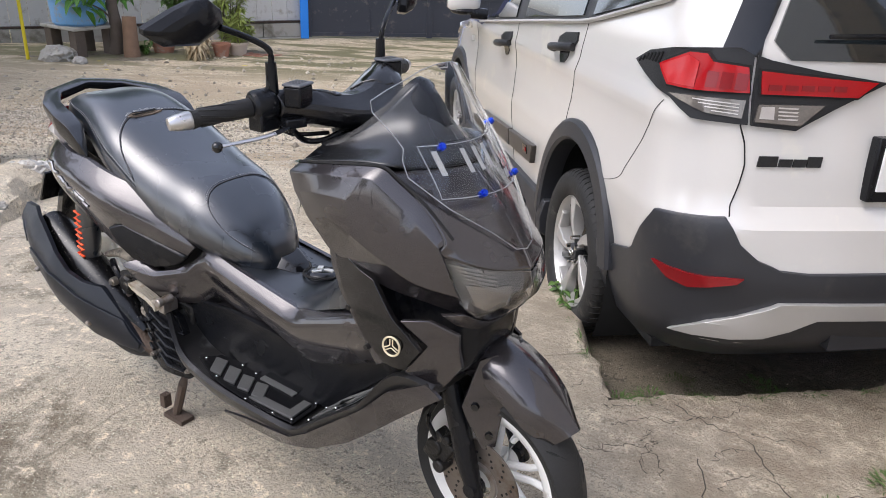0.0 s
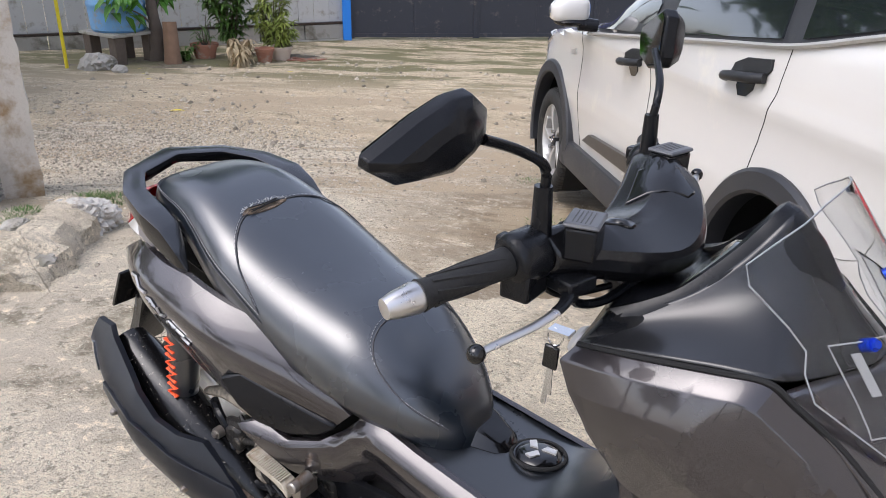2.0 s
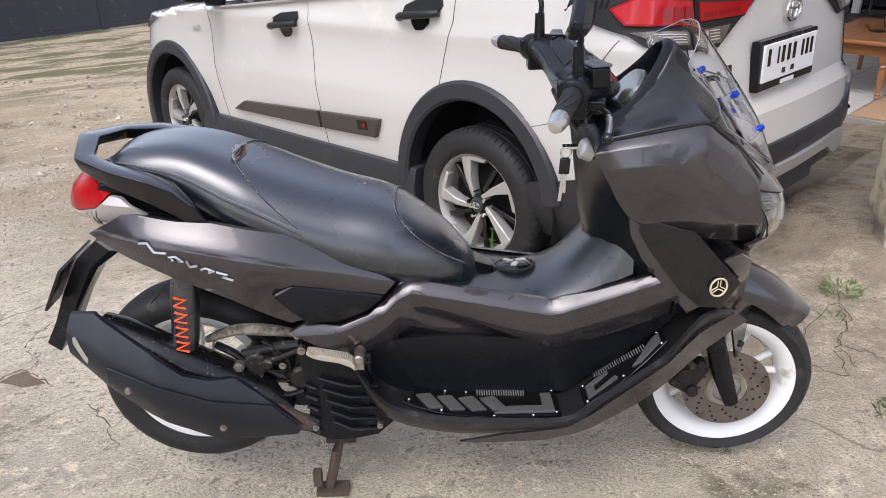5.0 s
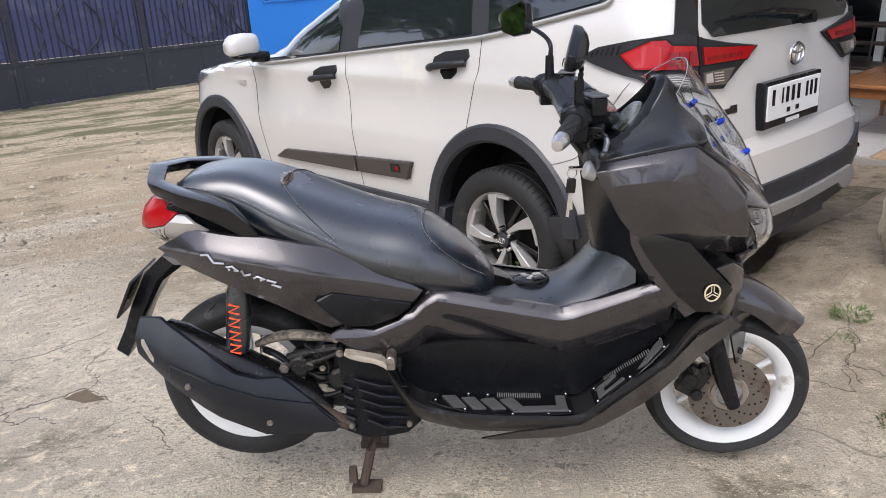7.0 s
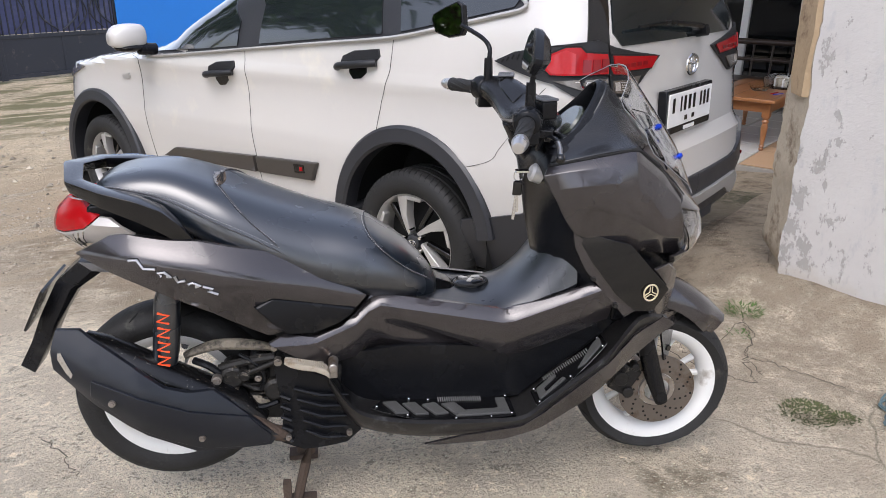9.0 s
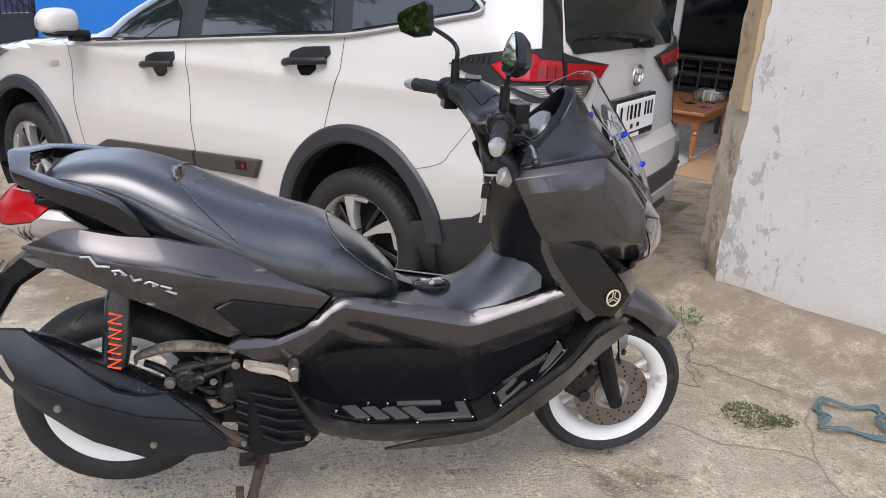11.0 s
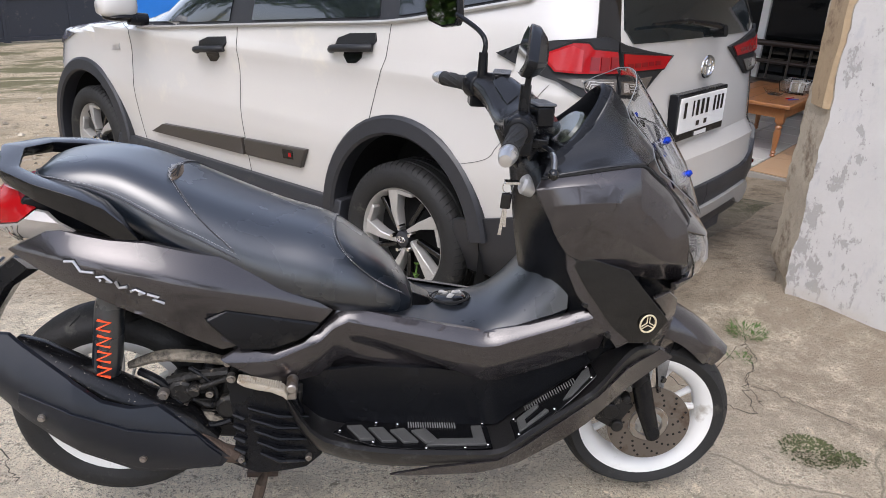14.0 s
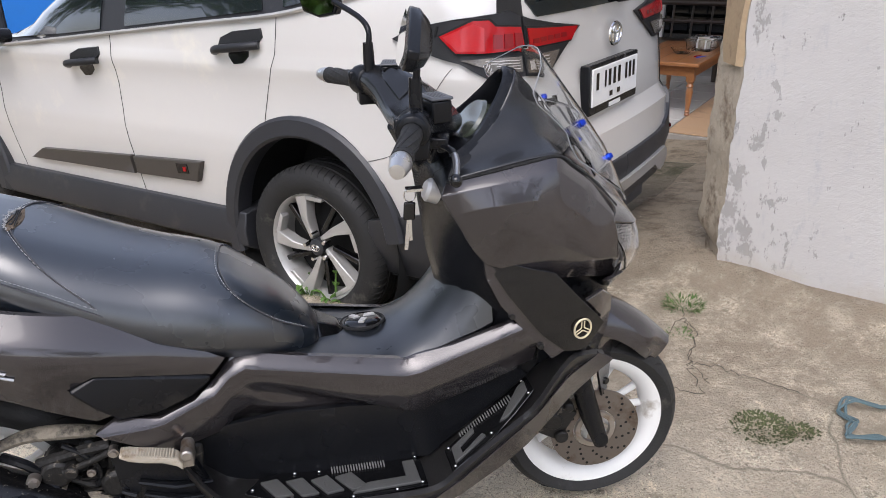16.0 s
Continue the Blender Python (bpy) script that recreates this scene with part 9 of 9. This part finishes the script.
# hairline cracks
CRACKDIRT = material("crack_dirt", (0.09, 0.075, 0.055), 0.95, 0.0, 0.3, 40)


def crack(points, seed, r=0.0016):
    rnd = random.Random(seed)
    pts = [(p.x + rnd.uniform(-0.012, 0.012), p.y + rnd.uniform(-0.012, 0.012)) for p in curve([(x, y, 0) for x, y in points], 9)]
    bm = bmesh.new()
    tube(bm, [(x, y, ground_height(x, y) + 0.0002) for x, y in pts], [r * rnd.uniform(0.5, 1.3) for _ in pts], 5)
    tagged(part("ground_crack", bm, CRACKDIRT), "thin dark crack in the concrete", "crack", kind="structure")


crack([(1.93, 0.27), (1.98, 0.42), (2.08, 0.55), (2.14, 0.68), (2.2, 0.8)], 1)
crack([(2.0, 0.44), (2.08, 0.38), (2.13, 0.30), (2.22, 0.18)], 2)
crack([(1.93, 0.27), (1.80, 0.40), (1.7, 0.62)], 3)
crack([(1.45, 0.95), (1.62, 0.82), (1.80, 0.78), (1.95, 0.60)], 4)
crack([(-0.98, 0.58), (-0.92, 0.63), (-0.83, 0.68), (-0.75, 0.74), (-0.61, 0.61)], 31, 0.0024)
crack([(-1.02, 0.65), (-0.91, 0.50), (-0.84, 0.53), (-0.74, 0.48)], 32)
crack([(-0.75, 0.74), (-0.73, 0.80), (-0.83, 0.96), (-0.81, 1.17)], 33)
crack([(-1.28, 1.13), (-1.14, 1.14), (-1.04, 1.25), (-0.92, 1.36)], 34)
crack([(-0.43, 0.45), (-0.31, 0.31), (-0.25, 0.19)], 35)
crack([(1.88, 0.48), (2.13, 0.71), (2.14, 0.62), (2.01, 0.47), (1.99, 0.32)], 36)
# a shallow brown spall beside the longest crack
bm = bmesh.new()
spall = [(-0.80, 0.67), (-0.775, 0.715), (-0.74, 0.735), (-0.71, 0.70), (-0.63, 0.63), (-0.66, 0.622), (-0.70, 0.615), (-0.75, 0.645)]
patch(bm, spall, lambda x, y, d: Vector((x, y, ground_height(x, y) + 0.0025 + 0.0015 * noise.noise(Vector((x * 40, y * 40, 2))) + d)), (0.03, 0.03), 0.006)
tagged(part("spall", bm, material("brown_crumbled_mortar", (0.17, 0.125, 0.08), 0.95, 0.0, 0.4, 40, bump=1.0, bump_scale=140)), "brown crumbled patch where the concrete has broken out", "spall", kind="structure")
rnd = random.Random(77)
for k in range(16):
    x, y, a = rnd.uniform(1.35, 1.85), rnd.uniform(0.45, 1.0), rnd.random() * 3.14
    pts = [(x, y)]
    for i in range(3):
        a += rnd.uniform(-0.9, 0.9)
        pts.append((pts[-1][0] + 0.07 * math.cos(a), pts[-1][1] + 0.07 * math.sin(a)))
    crack(pts, 100 + k, 0.0011)

# decorative vent tiles of the blue wall
BM = Matrix.Translation((G1.x, G1.y, GZ)) @ Matrix.Rotation(math.atan2(GD.y, GD.x), 4, "Z")
for k in range(4):
    vent = thing("vent_tile", "square blue ventilation tile set in the blue wall", "vent tile", group="vent tiles of the blue wall", at=BM @ Matrix.Translation((0.35 + 0.42 * k, -0.062, 1.55)))
    bm = bmesh.new()
    box(bm, (0, -0.01, 0), (0.36, 0.0, 0.36))
    part("backing", bm, GATE, vent)
    for lo, hi in (((0, -0.03, 0), (0.36, -0.01, 0.04)), ((0, -0.03, 0.32), (0.36, -0.01, 0.36)), ((0, -0.03, 0.04), (0.04, -0.01, 0.32)), ((0.32, -0.03, 0.04), (0.36, -0.01, 0.32)), ((0.04, -0.028, 0.165), (0.32, -0.01, 0.195)), ((0.165, -0.026, 0.04), (0.195, -0.01, 0.32))):
        bm = bmesh.new()
        box(bm, lo, hi)
        part("rib", bm, BLUEWALL, vent, bevel=0.004)


# ---- gravel and grit ----
def pebbles(name, label, count, area, size, mat, seed):
    rnd = random.Random(seed)
    verts, faces = [], []
    for k in range(count):
        x, y = area(rnd)
        s = size * (0.4 + 1.2 * rnd.random() ** 2)
        z = ground_height(x, y) + s * 0.25
        a = rnd.random() * 6.283
        c, q = math.cos(a), math.sin(a)
        b = len(verts)
        for px, py, pz in ((1, 0, 0), (0, 0.8, 0), (-1, 0, 0), (0, -0.8, 0), (0.1, 0.1, 0.7), (0, 0, -0.7)):
            px, py, pz = (v * s * rnd.uniform(0.7, 1.2) for v in (px, py, pz))
            verts.append((x + px * c - py * q, y + px * q + py * c, z + pz))
        faces += [(b + i, b + (i + 1) % 4, b + 4) for i in range(4)] + [(b + (i + 1) % 4, b + i, b + 5) for i in range(4)]
    me = bpy.data.meshes.new(name)
    me.from_pydata(verts, [], faces)
    me.materials.append(mat)
    tagged(new(name, me), label, "gravel", kind="stuff")


GRAVEL = bpy.data.materials.new("mixed_gravel")
GRAVEL.use_nodes = True
gn = GRAVEL.node_tree
geo, ramp_g = gn.nodes.new("ShaderNodeNewGeometry"), gn.nodes.new("ShaderNodeValToRGB")
ramp_g.color_ramp.elements[0].color, ramp_g.color_ramp.elements[1].color = (0.17, 0.145, 0.11, 1), (0.60, 0.53, 0.42, 1)
gn.links.new(geo.outputs["Random Per Island"], ramp_g.inputs[0])
gn.links.new(ramp_g.outputs[0], gn.nodes["Principled BSDF"].inputs["Base Color"])
gn.nodes["Principled BSDF"].inputs["Roughness"].default_value = 0.9
pebbles("gravel", "loose grey gravel spread over the yard", 16000, lambda r: (r.gauss(-3.4, 1.4), r.gauss(2.9, 0.9)), 0.006, GRAVEL, 5)
pebbles("gravel", "coarser grey gravel in the trodden part of the yard", 12000, lambda r: (r.gauss(-4.3, 1.0), r.gauss(3.1, 0.75)), 0.012, GRAVEL, 8)
pebbles("gravel", "scattered stones over the far yard", 500, lambda r: (r.uniform(-8.0, -1.0), r.uniform(3.0, 9.0)), 0.03, GRAVEL, 9)
pebbles("grit", "fine grit scattered over the concrete", 5000, lambda r: (r.uniform(-2.2, 2.6), r.uniform(-1.2, 2.0)), 0.0028, GRAVEL, 6)
pebbles("gravel", "loose grey gravel in the lane", 3500, lambda r: (r.uniform(-7.5, -1.0), r.uniform(3.5, 9.0)), 0.009, GRAVEL, 7)


# ---- trees on the street side, seen in mirrors and windows ----
def street_tree(x, y, h, seed):
    rnd = random.Random(seed)
    t = thing("tree", "leafy green street tree seen in the mirrors", "tree", at=Matrix.Translation((x, y, base_height(x, y) - 0.05)))
    bm = bmesh.new()
    tube(bm, curve([(0, 0, 0), (0.1, 0.05, h * 0.3), (0.0, 0.1, h * 0.75)], 5), [0.16 - 0.01 * i for i in range(11)], 9)
    part("trunk", bm, BARK, t)
    bl = bmesh.new()
    for k in range(11):
        a = rnd.random() * 6.283
        p0, p1 = Vector((0.05, 0.06, h * rnd.uniform(0.35, 0.7))), Vector((math.cos(a) * h * 0.32, math.sin(a) * h * 0.32, h * rnd.uniform(0.55, 1.0)))
        bm = bmesh.new()
        tube(bm, [p0, (p0 + p1) / 2 + Vector((0, 0, 0.1)), p1], [0.05, 0.035, 0.012], 6)
        part("limb", bm, BARK, t)
        for i in range(110):
            c = p0 + (p1 - p0) * rnd.uniform(0.35, 1.1) + Vector((rnd.gauss(0, 0.06 * h), rnd.gauss(0, 0.06 * h), rnd.gauss(0, 0.05 * h)))
            b = rnd.random() * 6.283
            leaf(bl, c, (math.cos(b), math.sin(b), rnd.uniform(-0.6, 0.6)), h * rnd.uniform(0.05, 0.085), h * rnd.uniform(0.022, 0.034), 0.5)
    part("crown", bl, LEAF, t, smooth=0)


def palm(x, y, h, seed):
    rnd = random.Random(seed)
    t = thing("palm_tree", "tall palm tree reflected in the car windows", "tree", at=Matrix.Translation((x, y, base_height(x, y) - 0.05)))
    bm = bmesh.new()
    tube(bm, curve([(0, 0, 0), (0.15, 0, h * 0.5), (0.1, 0.1, h)], 8), [0.13 - 0.003 * i for i in range(17)], 9)
    part("trunk", bm, BARK, t)
    for k in range(14):
        a = 6.283 * k / 14 + rnd.random() * 0.3
        bm = bmesh.new()
        line = curve([(0.1, 0.1, h), (0.1 + math.cos(a) * 0.9, 0.1 + math.sin(a) * 0.9, h + 0.6 * rnd.random() + 0.3), (0.1 + math.cos(a) * 2.0, 0.1 + math.sin(a) * 2.0, h - 0.5 * rnd.random())], 10)
        tube(bm, line, 0.014, 5)
        for i in range(2, len(line)):
            for s in (-1, 1):
                leaf(bm, line[i], (math.cos(a + s * 1.1), math.sin(a + s * 1.1), -0.2), 0.5, 0.04, 0.4)
        part("frond", bm, LEAF, t, smooth=0)


for k, (x, y, h) in enumerate(((-8.5, -6.5, 6.0), (-3.0, -9.5, 4.6), (3.5, -10.5, 5.0), (-9.5, -1.2, 6.0), (-11.5, 2.0, 7.0), (-12.0, -4.0, 6.5), (-10.5, 0.4, 5.5), (-14.0, 10.5, 12.0), (-12.5, 13.5, 12.0), (-17.0, 7.5, 13.0), (-8.7, 1.5, 3.2), (-9.0, 0.1, 3.0), (-8.5, 2.9, 3.3), (-9.2, 0.8, 3.6))):
    street_tree(x, y, h, 200 + k)
palm(0.6, -8.6, 5.2, 300)
palm(-5.2, -9.5, 6.0, 301)
